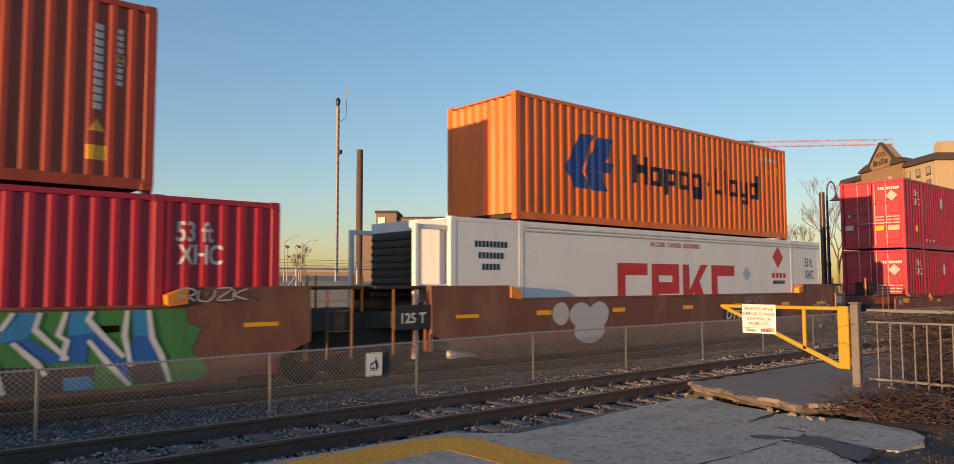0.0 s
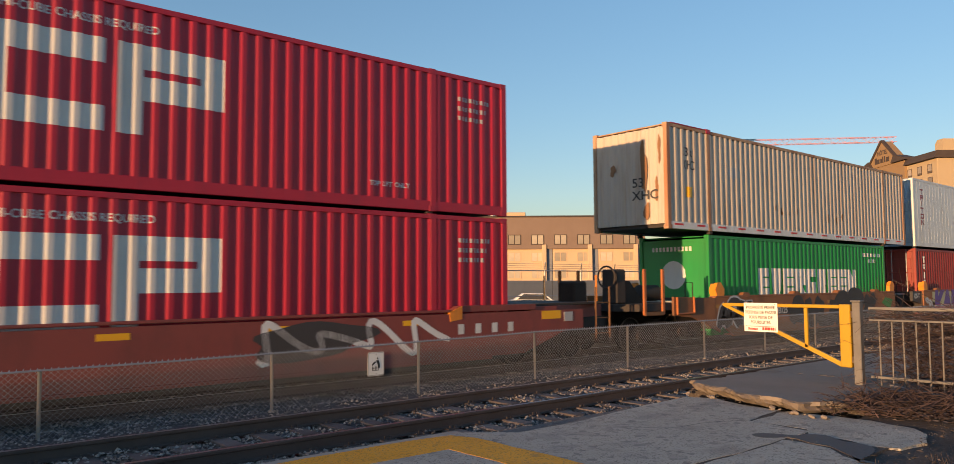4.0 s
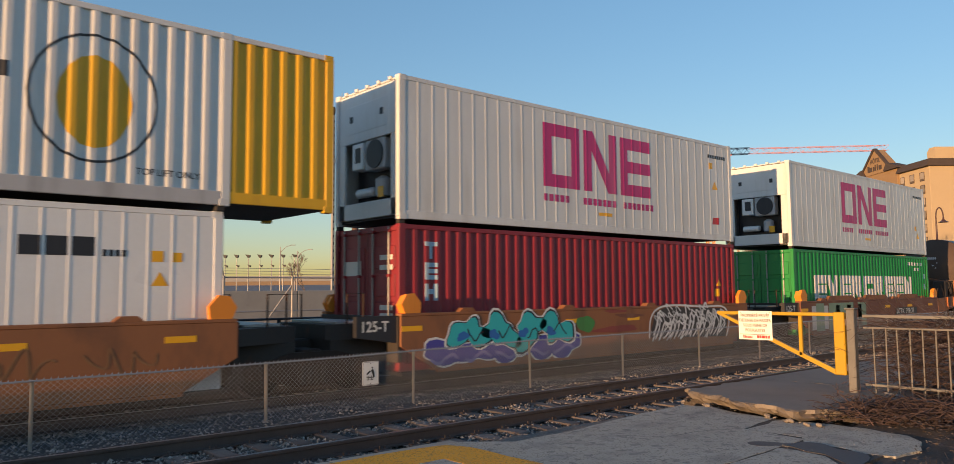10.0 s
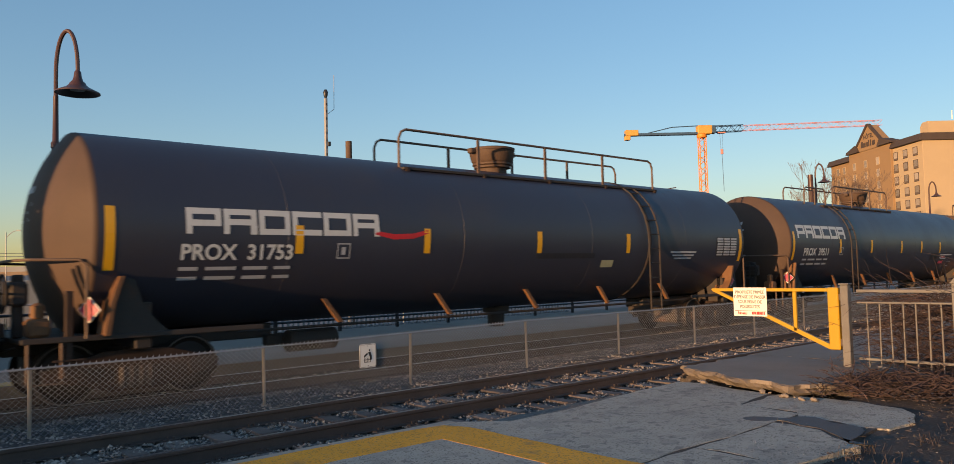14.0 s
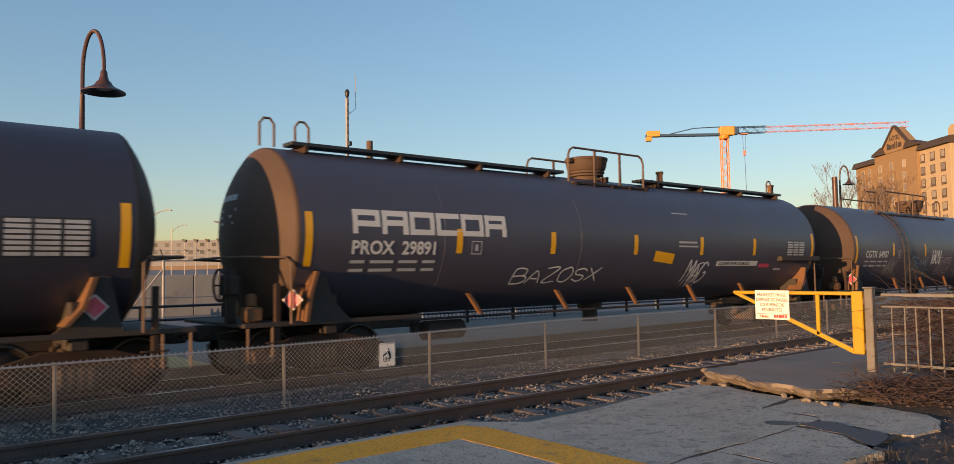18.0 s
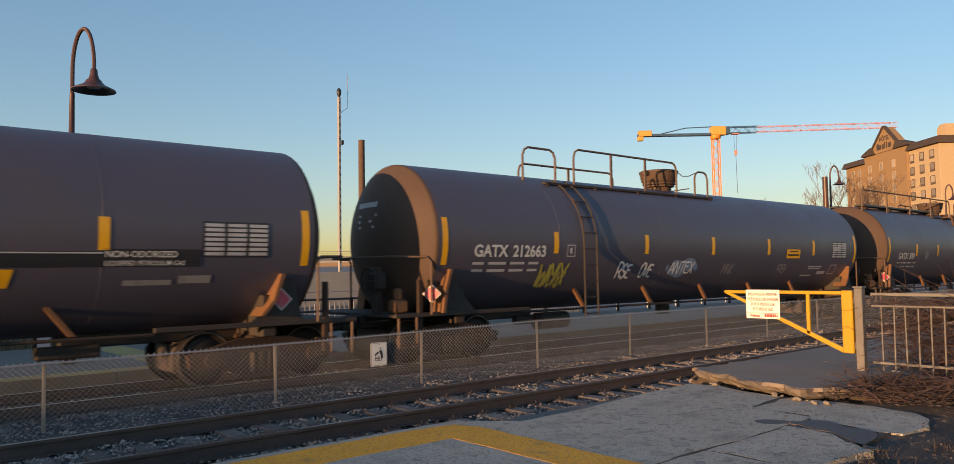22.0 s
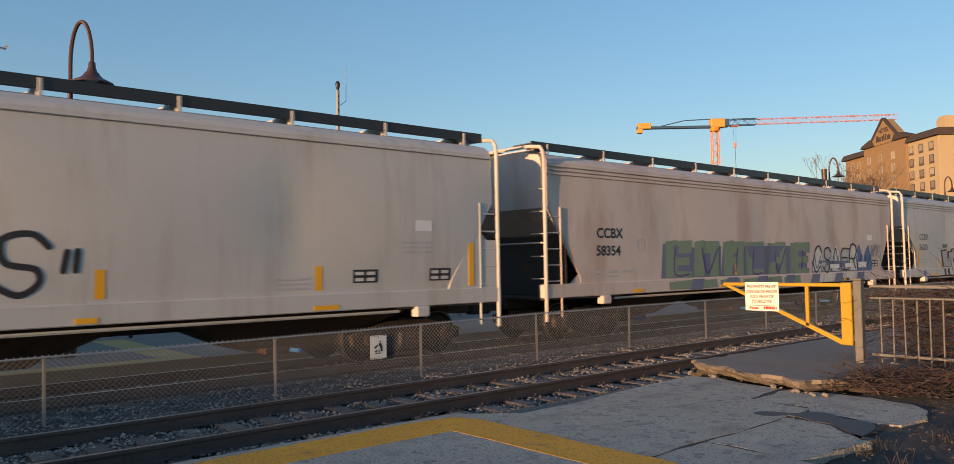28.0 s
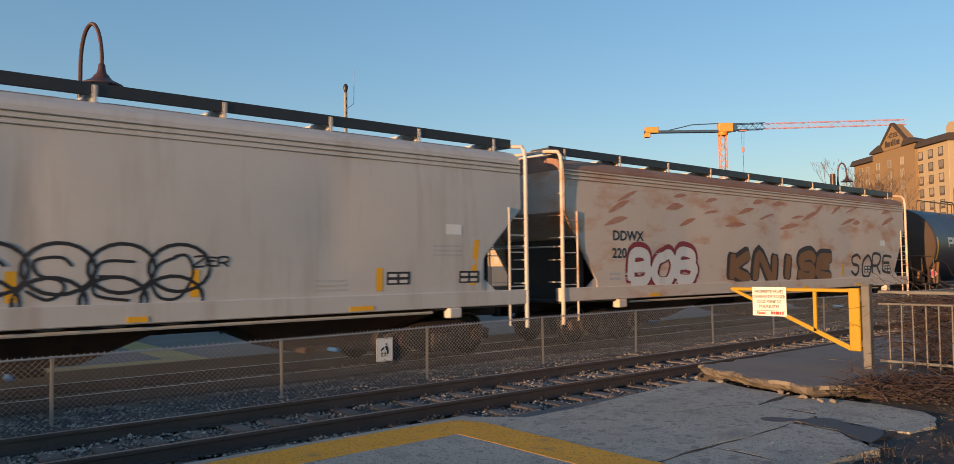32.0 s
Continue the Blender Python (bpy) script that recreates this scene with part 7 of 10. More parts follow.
def head_radius(d):
    """The head's radius at a depth d in from its tip."""
    if d >= TANK_HEAD:
        return TANK_R
    if d < CROWN * (1 - math.cos(TURN_)):
        return math.sqrt(max(CROWN ** 2 - (CROWN - d) ** 2, 1e-4))
    return TANK_R - KNUCKLE + math.sqrt(max(KNUCKLE ** 2 - (TANK_HEAD - d) ** 2, 0))


def tank_profile(length):
    h = length / 2
    half_ = [(max(CROWN * math.sin(TURN_ * k / 7), .01), CROWN * (1 - math.cos(TURN_ * k / 7))) for k in range(8)]
    for k in range(1, 11):
        a = TURN_ + (math.pi / 2 - TURN_) * k / 10
        half_.append((TANK_R - KNUCKLE + KNUCKLE * math.sin(a), TANK_HEAD - KNUCKLE * math.cos(a)))
    return [(r, -h + d) for r, d in half_] + [(r, h - d) for r, d in reversed(half_)]


def tank_side(x, z, length=19.2):
    r = head_radius(max(length / 2 - abs(x), .002))
    return -math.sqrt(max(r * r - (z - TANK_Z) ** 2, .01))


def stripe_fig(x, z0, z1, w=.16, lean=0.0):
    n = 7
    return join(*[slabs([[(x - w / 2 + lean * k / n, z0 + (z1 - z0) * k / n), (x + w / 2 + lean * k / n, z0 + (z1 - z0) * k / n), (x + w / 2 + lean * (k + 1) / n, z0 + (z1 - z0) * (k + 1) / n), (x - w / 2 + lean * (k + 1) / n, z0 + (z1 - z0) * (k + 1) / n)]]) for k in range(n)])


def chop(fig, step=.09):
    """Cuts a figure across, so that it can follow a curved shell."""
    bm = bmesh.new()
    bv = [bm.verts.new((x, 0, z)) for x, z in fig[0]]
    for q in fig[1]:
        try:
            bm.faces.new([bv[i] for i in q])
        except ValueError:
            pass
    lo, hi = min(v[1] for v in fig[0]), max(v[1] for v in fig[0])
    z = lo + step
    while z < hi:
        bmesh.ops.bisect_plane(bm, geom=bm.verts[:] + bm.edges[:] + bm.faces[:], plane_co=(0, 0, z), plane_no=(0, 0, 1))
        z += step
    bm.verts.index_update()
    out = [(v.co.x, v.co.z) for v in bm.verts], [tuple(v.index for v in f.verts) for f in bm.faces]
    bm.free()
    return out


def tank_car(label, X, body, brand=None, number=None, number_at=-7.8, number_z=2.14, code=None, dome=0.0, rails=(), walk=(-4.75, 1.65), stripes=(), ladder=-4.2, walkway=False, shift=0.0, length=19.2):
    b = Box()
    root = b.root = thing("tank_car", label, "tank car", group="tank cars of the freight train")
    b.x, b.z, b.surface, b.folds = X, 0, tank_side, ()
    X += shift
    dome -= shift
    walk = (walk[0] - shift, walk[1] - shift)
    rails = [(x0 - shift, x1 - shift, y, z) for x0, x1, y, z in rails]
    ladder = None if ladder is None else ladder - shift
    h = length / 2
    side = lambda x, z: tank_side(x, z, length)
    prof = tank_profile(length)
    cut = len(prof) // 2
    part("shell", Geo().lathe([prof[cut - 1], prof[cut]], "x", 64, (0, 0, TANK_Z)), body, root)
    for end in (prof[:cut], prof[cut:]):
        part("tank_end", Geo().lathe(end, "x", 64, (0, 0, TANK_Z)), P["tank_head"], root, "domed tank end dulled by brown dust")
    for x in (-5.9, -2.0, 2.0, 5.9):
        part("weld_seam", Geo().lathe([(TANK_R - .01, x - .02), (TANK_R + .0018, x - .012), (TANK_R + .0018, x + .012), (TANK_R - .01, x + .02)], "x", 64, (0, 0, TANK_Z)), body, root)
    dark, rusty = P["dark_steel"], P["rust_steel"]

    def mark(name, fig, material, label="", lift=.006, cut=True):
        fig = moved(fig, -shift, 0)
        ob = drape(name, *(chop(fig) if cut else fig), side, material, root, (), label, lift)
        return tagged(ob, kind="stuff") if name in SMALL else ob

    b.mark = mark
    for q in (-1, 1):
        part("stub_sill", Geo().box(q * 5.6, q * (h + .35), -.3, .3, .74, 1.0, .02), dark, root)
        part("end_platform", Geo().box(q * (h - .75), q * (h + .3), -1.4, 1.4, .98, 1.04, .01), dark, root)
        part("side_sill", Geo().box(q * (h - 3.2), q * (h + .3), -1.45, -1.38, .98, 1.06, .01), dark, root)
        pts = [(q * (h - .75), 1.04), (q * (h - 1.7), 1.04), (q * (h - 1.55), 1.16), (q * (h - 1.32), 1.42), (q * (h - 1.18), 1.85), (q * (h - .95), 1.9)]
        # only the sunward edge gets rust-brown steel, sunlight put into its colour
        edge = pts[2:5] if q > 0 else [pts[0], (q * (h - .82), 1.5), pts[5]]
        lip = [(x + .05, z) for x, z in reversed(edge)]
        for y in (-1.42, 1.36):
            saddle = part("saddle", Geo().prism(pts, y, y + .06, "y"), dark, root, "dark steel saddle plate")
            part("saddle_flange", Geo().prism([(x - .02, z) for x, z in edge] + lip, y - .14 if y < 0 else y, y + .3, "y"), P["tan_steel"], saddle, "sun-facing saddle edge, its lit look put into rust-brown")
        part("bolster_web", Geo().box(q * (h - 1.45), q * (h - 1.2), -1.35, 1.35, .8, 1.5, .02), dark, root)
        truck(root, q * (h - 1.3))
        coupler(root, q * (h + .3), q)
        part("end_handrail", Geo().tube([(q * (h - .5), -1.5, 1.02), (q * (h - .5), -1.5, 2.05), (q * (h - .42), -1.44, 2.14), (q * (h + .15), -1.2, 2.15), (q * (h + .28), -.9, 2.15), (q * (h + .28), .9, 2.15)], .022, 7), P["tan_rail"], root)
        part("end_handrail", Geo().tube([(q * (h + .28), .9, 2.15), (q * (h + .15), 1.2, 2.15), (q * (h - .42), 1.44, 2.14), (q * (h - .5), 1.5, 2.05), (q * (h - .5), 1.5, 1.02)], .022, 7), rusty, root)
        part("corner_post", Geo().box(q * (h - .3) - .05, q * (h - .3) + .05, -1.42, -1.34, .5, 1.7, .01), rusty, root)
        for k in range(2):
            part("step", Geo().box(q * (h - .5), q * (h - .1), -1.44, -1.36, .45 + .26 * k, .48 + .26 * k, .006), rusty, root)
        pl = Geo().prism([(-.16, 0), (0, -.16), (.16, 0), (0, .16)], -.004, .004, "y")
        part("placard_holder", Geo().prism([(-.19, 0), (0, -.19), (.19, 0), (0, .19)], -.003, .003, "y"), P["letter_white"], root, at=pose(q * (h - .55 - .6 * (q > 0)), -1.44, 1.42, 0, 0, -55 * (q < 0)))
        part("hazard_placard", pl, P["placard_pink"], root, "red diamond hazard placard", at=pose(q * (h - .55 - .6 * (q > 0)) - .01 * (q < 0), -1.452, 1.42, 0, 0, -55 * (q < 0)))
        part("corner_step", Geo().tube([(q * (h + .22), -1.42, 1.0), (q * (h + .22), -1.42, .42), (q * (h - .2), -1.42, .42), (q * (h - .2), -1.42, 1.0)], .024, 6), P["tan_rail"], root)
        part("uncoupling_lever", Geo().tube([(q * (h + .34), -1.3, .95), (q * (h + .34), -.5, .86), (q * (h + .5), -.2, .8)], .016, 6), rusty, root)
        part("brake_rig", Geo().box(q * (h - 4.6), q * (h - 3.7), -.5, -.3, .6, .8, .03), dark, root)
    # hand brake stand on the leading end
    stand = part("brake_stand", Geo().box(-h - .28, -h - .14, -.75, -.55, 1.04, 1.95, .02).box(-h - .34, -h - .1, -.85, -.45, 1.5, 1.85, .04), dark, root, "black hand brake stand")
    part("brake_wheel", Geo().tube([(-h - .4, -.65 + .27 * math.cos(k * math.pi / 10), 1.68 + .27 * math.sin(k * math.pi / 10)) for k in range(21)], .022, 6).tube([(-h - .4, -.92, 1.68), (-h - .38, -.38, 1.68)], .016, 5).tube([(-h - .4, -.65, 1.41), (-h - .38, -.65, 1.95)], .016, 5), dark, stand)
    part("brake_valve", Geo().box(-h - .2, -h + .1, -1.3, -1.0, 1.06, 1.32, .04).lathe([(.05, 1.3), (.09, 1.34), (.09, 1.5), (.04, 1.54)], "z", 12, (-h - .05, -1.15, 0)), P["tan_steel"], root, "rust-brown brake valve")
    part("air_reservoir", Geo().lathe([(.05, -.55), (.2, -.48), (.2, .48), (.05, .55)], "x", 14, (-5.2 + dome, -.55, .66)), dark, root)
    part("outlet_valve", Geo().lathe([(.2, .55), (.2, .85), (.32, .9), (.32, 1.05)], "z", 14, (dome, 0, 0)), dark, root)
    # slanted brackets under the belly
    for x in (-4.8, -2.2, .35, 2.9, 5.45):
        part("bracket", Geo().prism([(x - .24, 1.42), (x - .15, 1.42), (x + .2, .98), (x + .11, .98)], -1.16, -1.08, "y"), P["tan_steel"], root)
    part("belly_pipe", Geo().tube([(-6.5, -.9, .92), (6.8, -.9, .92)], .03, 6), dark, root)
    # top fittings
    top = TANK_Z + TANK_R
    part("dome", Geo().lathe([(.36, top - .1), (.35, top + .08), (.44, top + .1), (.44, top + .14), (.42, top + .15), (.47, top + .17), (.47, top + .21), (.45, top + .22), (.5, top + .27), (.545, top + .5), (.56, top + .51), (.56, top + .56), (.5, top + .58), (.05, top + .6)], "z", 28, (dome, 0, 0)), P["dome_brown"], root, "brown valve dome")
    for q in (-1, 1):
        part("dome_latch", Geo().box(dome + q * .55, dome + q * .72, -.08, .08, top + .42, top + .54, .02), P["dome_brown"], root)
        part("top_walkway", Geo().box(walk[0], walk[1], q * .72 - .2, q * .72 + .2, top - .26, top - .2, .01), dark, root)
        for k in range(5):
            x = walk[0] + .1 + (walk[1] - walk[0] - .2) * k / 4
            part("walk_bracket", Geo().box(x - .05, x + .05, q * .9 - .03, q * .9 + .03, top - .36, top - .2, .01), rusty, root)
    for x0, x1, y, z1 in rails:
        zb = TANK_Z + math.sqrt(TANK_R ** 2 - y * y) - .05
        part("safety_rail", Geo().tube([(x0, y, zb), (x0, y, z1 - .2), (x0 + .06, y, z1 - .06), (x0 + .18, y, z1), (x1 - .18, y, z1), (x1 - .06, y, z1 - .06), (x1, y, z1 - .2), (x1, y, zb)], .028, 8), P["tan_rail"], root)
        n = max(1, round((x1 - x0) / (1.0 if x1 - x0 < 3.5 else 1.7 if x1 - x0 < 6 else 2.4)))
        for k in range(1, n):
            part("rail_post", Geo().box(x0 + (x1 - x0) * k / n - .035, x0 + (x1 - x0) * k / n + .035, y - .02, y + .02, zb, z1, .004), P["tan_rail"], root)
    if walkway:
        for x0, x1 in ((-h + .9, dome - 1.55), (dome + 1.45, h - .9)):
            for s in (-1, 1):
                part("running_board", Geo().box(x0, x1, s * .5 - .18, s * .5 + .18, top + .0, top + .07, .008), P["rail_black"], root)
        for k in range(9):
            x = -h + 1.2 + (length - 2.4) * k / 8
            part("board_bracket", Geo().box(x - .04, x + .04, -.7, .7, top - .12, top + .02, .006), rusty, root)
    if ladder is not None:
        for q in (-.22, .22):
            part("ladder_rail", Geo().tube([(ladder + q, -1.68 if z < 2.9 else tank_side(0, z) - .07, z) for z in (.75, 1.4, 2.6, 2.9, 3.2, 3.5, 3.8, 4.0)], .022, 6), dark, root)
        for k in range(9):
            z = .85 + .37 * k
            part("rung", Geo().tube([(ladder - .22, -1.68 if z < 2.9 else tank_side(0, z) - .07, z), (ladder + .22, -1.68 if z < 2.9 else tank_side(0, z) - .07, z)], .016, 6), dark, root)
    # reflective stripes, long ones at the ends
    for x in stripes:
        mark("reflector", stripe_fig(x, 2.22, 2.7, .15), P["reflector"], cut=False)
    for q in (-1, 1):
        mark("reflector", stripe_fig(q * (h - .78) + shift, 1.98, 2.92, .14), P["reflector"], cut=False)
    white = P["letter_white"]
    if brand:
        cells = brand[0]
        x, z, w_, h_ = brand[1:]
        n = len(cells)
        gap = .1 * h_
        cw = (w_ - gap * (n - 1)) / n
        for k, c in enumerate(cells):
            x0 = x + k * (cw + gap)
            s = .24 * h_
            items = [(x0, x0 + s, z, z + h_), (x0 + s, x0 + cw, z + h_ - s, z + h_)]
            if c == "o":
                items += [(x0 + s, x0 + cw, z, z + s), (x0 + cw - s, x0 + cw, z + s, z + h_ - s)]
            elif c == "p":
                items += [(x0 + s, x0 + cw, z + .3 * h_, z + .3 * h_ + s), (x0 + cw - s, x0 + cw, z + .3 * h_ + s, z + h_ - s)]
            elif c == "c":
                items += [(x0 + s, x0 + cw, z, z + s)]
            elif c == "r":
                items += [(x0 + s, x0 + cw, z + .36 * h_, z + .36 * h_ + s), (x0 + cw - s, x0 + cw, z + .36 * h_ + s, z + h_ - s), (x0 + cw - s * 1.1, x0 + cw + .1 * s, z, z + .36 * h_)]
            mark("letter_block", rects(items), white)
    if number:
        x = number_at
        if code:
            mark("lettering", moved(glyphs(code, .34, .009, "LEFT", 1.0), x, number_z), white)
        else:
            mark("owner_code", bars(x, number_z, (.19,) * 4, .25, .055), white)
        x += 1.08
        mark("lettering", moved(glyphs(number, .34, .009, "LEFT", .98), x, number_z), white)
        for k in range(2):
            mark("data_marking", bars(number_at, number_z - .17 - .15 * k, (.3, .5, .42, .3), .055, .12), P["letter_grey"])
        fx = number_at + 2.75
        mark("capacity_frame", rects([(fx, fx + .27, number_z + .0, number_z + .02), (fx, fx + .27, number_z + .25, number_z + .27), (fx, fx + .02, number_z + .02, number_z + .25), (fx + .25, fx + .27, number_z + .02, number_z + .25), (fx + .09, fx + .17, number_z + .07, number_z + .2)]), P["letter_grey"])
    # test panel: black field with white rows
    mark("data_panel", rects([(7.42, 8.5, 2.12, 2.68)]), P["ink"])
    tagged(mark("data_table", rects([(7.45 + .36 * i, 7.76 + .36 * i, 2.15 + .075 * k, 2.2 + .075 * k) for k in range(7) for i in range(3)]), P["letter_grey"], "", .01), kind="stuff")
    hd = [(-.5 + .09 * k, -.43 + .09 * k) for k in range(9)]

    def head_x(y, z):
        return -h + CROWN - math.sqrt(CROWN ** 2 - y * y - (z - TANK_Z) ** 2) - .006

    fig = rects([(a - .1, c - .1, 3.2, 3.31) for a, c in hd] + [(-.45, .25, 3.0, 3.05), (-.45, .1, 2.88, 2.93), (-.4, .2, 2.76, 2.81)])
    part("head_marking", Geo().add([(head_x(y, z), -y, z) for y, z in fig[0]], fig[1]), P["letter_grey"], root)
    TRAIN.append((root, X, 0))
    return b


NEAR_RAILS = ((-3.56, 1.64, -.75, 4.78), (-5.87, -4.17, -.75, 4.62), (-4.4, 2.5, .75, 4.85))
T = tank_car("clean black tank car with white block lettering", 146.2, P["tank_black"], ("procor", -7.63, 2.53, 3.55, .41), "31753", -7.71, 2.13, "PROX", .26,
             ((-3.0, 5.63, -.75, 4.8), (-2.6, 5.9, .75, 4.85)), (-3.0, 5.6), (-5.7, -2.96, .18, 3.36), 4.32, shift=0.0, length=19.0)
T.mark("red_swash", band([(-4.16, 2.6), (-3.75, 2.53), (-3.3, 2.55), (-2.94, 2.64)], .1), P["sign_red"])
T.mark("product_label", rects([(5.3, 6.3, 2.14, 2.18), (5.2, 6.4, 2.22, 2.27), (5.4, 6.2, 2.06, 2.1)]), P["letter_grey"])
T.mark("product_label", rects([(2.4, 2.85, 1.88, 2.05)]), P["spray_cream"])
T.mark("dark_patch", rects([(.13, 2.1, 2.1, 2.22)]), P["ink"])
part("heat_strap", Geo().lathe([(TANK_R + .004, 4.2), (TANK_R + .02, 4.22), (TANK_R + .02, 4.3), (TANK_R + .004, 4.32)], "x", 64, (0, 0, TANK_Z)), P["dark_steel"], T.root)
T = tank_car("black tank car with white block lettering and looped rails", 166.8, P["tank_black"], ("procor", -8.26, 2.71, 3.65, .44), "39511", -7.81, 2.14, "PROX", .15, NEAR_RAILS, (-4.75, 1.65), (-5.02, -2.27, .72, 2.95, 5.2), -4.1, shift=0.22, length=19.05)
T.mark("dark_patch", rects([(4.16, 5.02, 1.9, 2.2)]), P["ink"])
T.mark("product_label", rects([(5.34, 6.86, 2.1, 2.15), (5.34, 5.9, 2.0, 2.05), (5.5, 6.2, 1.95, 1.99)]), P["letter_grey"])
T.mark("product_label", rects([(5.42, 6.0, 1.74, 1.86), (5.5, 6.0, 2.0, 2.08)]), P["placard_pink"])
T.mark("stencil_frame", rects([(6.55, 7.0, 1.62, 1.64), (6.55, 7.0, 1.82, 1.84), (6.55, 6.57, 1.64, 1.82), (6.98, 7.0, 1.64, 1.82)]), P["letter_grey"])
T = tank_car("dusty black gas tank car with sprayed tags and top walkway", 187.3, P["tank_dusty"], ("procor", -7.77, 2.56, 3.65, .44), "29891", -7.79, 2.2, "PROX", .18,
             ((-1.3, 1.58, -.75, 4.85), (-1.25, 1.68, .75, 4.78)), (-1.3, 1.6), (-5.35, -2.72, .15, 2.93, 5.57), None, True, shift=0.2)
for x in (-9.0, -8.3, 8.6):
    part("end_hoop", Geo().tube([(x - .14, -.3, 4.2), (x - .14, -.3, 4.62), (x - .06, -.3, 4.72), (x + .06, -.3, 4.72), (x + .14, -.3, 4.62), (x + .14, -.3, 4.2)], .025, 7), P["tan_rail"], T.root)
for x in (3.24, 9.3):
    part("vent_pipe", Geo().lathe([(.09, 4.1), (.09, 4.55), (.11, 4.56), (.11, 4.62)], "z", 12, (x - .4, -.2, 0)), P["tan_steel"], T.root)
T.mark("graffiti_line", tag("BAZOSX", -3.75, -.95, 1.6, 1.9, .03, 1, .3), P["spray_white"])
T.mark("graffiti_line", tag("MAG", 2.45, 3.4, 1.5, 2.05, .045, 2), P["spray_white"])
T.mark("graffiti_line", tag("NZ", 2.6, 3.2, 1.38, 1.95, .03, 3), P["spray_white"])
T.mark("yellow_label", slabs([[(.9, 2.06), (1.72, 1.98), (1.76, 2.24), (.94, 2.32)]]), P["reflector"])
T.mark("warning_strip", rects([(3.74, 5.86, 1.92, 2.06)]), P["letter_white"])
T.mark("lettering", moved(glyphs("LIQUEFIED PETROLEUM GAS", .125, .002, "LEFT", 1.0), 3.85, 1.945), P["ink"], "", .01)
T.mark("product_label", rects([(5.98, 6.55, 1.87, 1.98)]), P["placard_pink"])
T.mark("data_marking", rects([(1.9, 2.7, 2.52, 2.57), (1.9, 2.75, 2.42, 2.46), (1.81, 2.5, 3.29, 3.32), (6.9, 7.3, 1.78, 1.84)]), P["letter_grey"])
part("marker_bar", Geo().box(6.75, 9.1, -1.68, -1.5, 2.06, 2.2, .01), P["dark_steel"], T.root)
LOOPS = ((-4.48, -.2, -.75, 4.82), (-6.22, -5.14, -.75, 4.72), (-4.93, -1.16, .75, 4.62), (.7, 1.35, -.75, 4.66))
TANK_Z -= .08
T = tank_car("brownish tank car with a row of pale outlined tags", 208.5, P["tank_brown"], None, "64907", -8.27, 2.17, "CGTX", .05, LOOPS, (-5.6, 1.4), (-5.92, -2.88, .35, 3.28, 6.0), -4.97, shift=0.1, length=19.7)
part("chain", Geo().tube([(-.2, -.75, 4.6), (.1, -.75, 4.48), (.4, -.75, 4.5), (.75, -.75, 4.62)], .012, 5), P["tan_rail"], T.root)


def outlined(car, word, x0, x1, z0, z1, paint_, seed, width=.17, core=.1):
    """Bubble letters: a pale outline round a core of the shell's own colour."""
    car.mark("graffiti_outline", tag(word, x0, x1, z0, z1, width, seed), paint_)
    car.mark("graffiti_core", tag(word, x0, x1, z0, z1, core, seed), P["tank_brown"], "", .012)


T.mark("graffiti_line", tag("WRK", -6.45, -5.45, 1.55, 2.1, .05, 11), P["spray_faint"])
T.mark("graffiti_line", tag("XMN", -6.5, -5.5, 1.6, 2.0, .04, 12), P["spray_faint"])
outlined(T, "CNYL", -4.2, -2.1, 1.62, 2.16, P["spray_mint"], 13)
T.mark("graffiti_line", tag("WKN", -2.15, -1.2, 1.95, 2.5, .07, 14), P["spray_white"])
T.mark("graffiti_line", tag("ZN", -2.1, -1.35, 2.0, 2.4, .09, 15), P["spray_faint"])
outlined(T, "ZOB", -1.35, .1, 1.62, 2.1, P["spray_rose"], 16)
outlined(T, "SPIR", .75, 2.4, 1.6, 2.05, P["spray_faint"], 17, .13, .08)
T.mark("graffiti_line", tag("MN", 2.75, 3.2, 1.82, 2.1, .05, 18), P["spray_faint"])
T.mark("black_patch", rects([(4.08, 6.0, 1.98, 2.2), (6.0, 7.4, 1.98, 2.24)]), P["ink"])
T.mark("data_marking", rects([(4.15, 6.0, 2.17, 2.19)]), P["letter_grey"], "", .01)
T.mark("lettering", moved(glyphs("NON-ODORIZED", .13, .002, "LEFT", 1.0), 6.02, 2.12), P["letter_white"], "", .012)
T.mark("lettering", moved(glyphs("LIQUEFIED PETROLEUM GAS", .1, .001, "LEFT", .9), 6.02, 2.0), P["letter_white"], "", .012)
T.mark("yellow_label", slabs([[(4.04, 1.7), (4.84, 1.7), (4.9, 1.95), (4.16, 1.97)]]), P["reflector"])
T.mark("data_plate", rects([(6.3, 7.0, 1.7, 1.78), (7.1, 7.6, 1.72, 1.84)]), P["spray_faint"])
T = tank_car("brown-black tank car with blue and yellow tags", 229.85, P["tank_brown"], None, "212663", -8.42, 2.15, "GATX", .01, LOOPS, (-5.65, 1.36), (-6.03, -2.75, .24, 3.25, 6.1), -4.98, length=19.9)
part("chain", Geo().tube([(-.2, -.75, 4.6), (.1, -.75, 4.48), (.4, -.75, 4.5), (.75, -.75, 4.62)], .012, 5), P["tan_rail"], T.root)
T.mark("graffiti_line", tag("WMX", -6.45, -5.5, 1.5, 2.0, .06, 21), P["spray_lemon"])
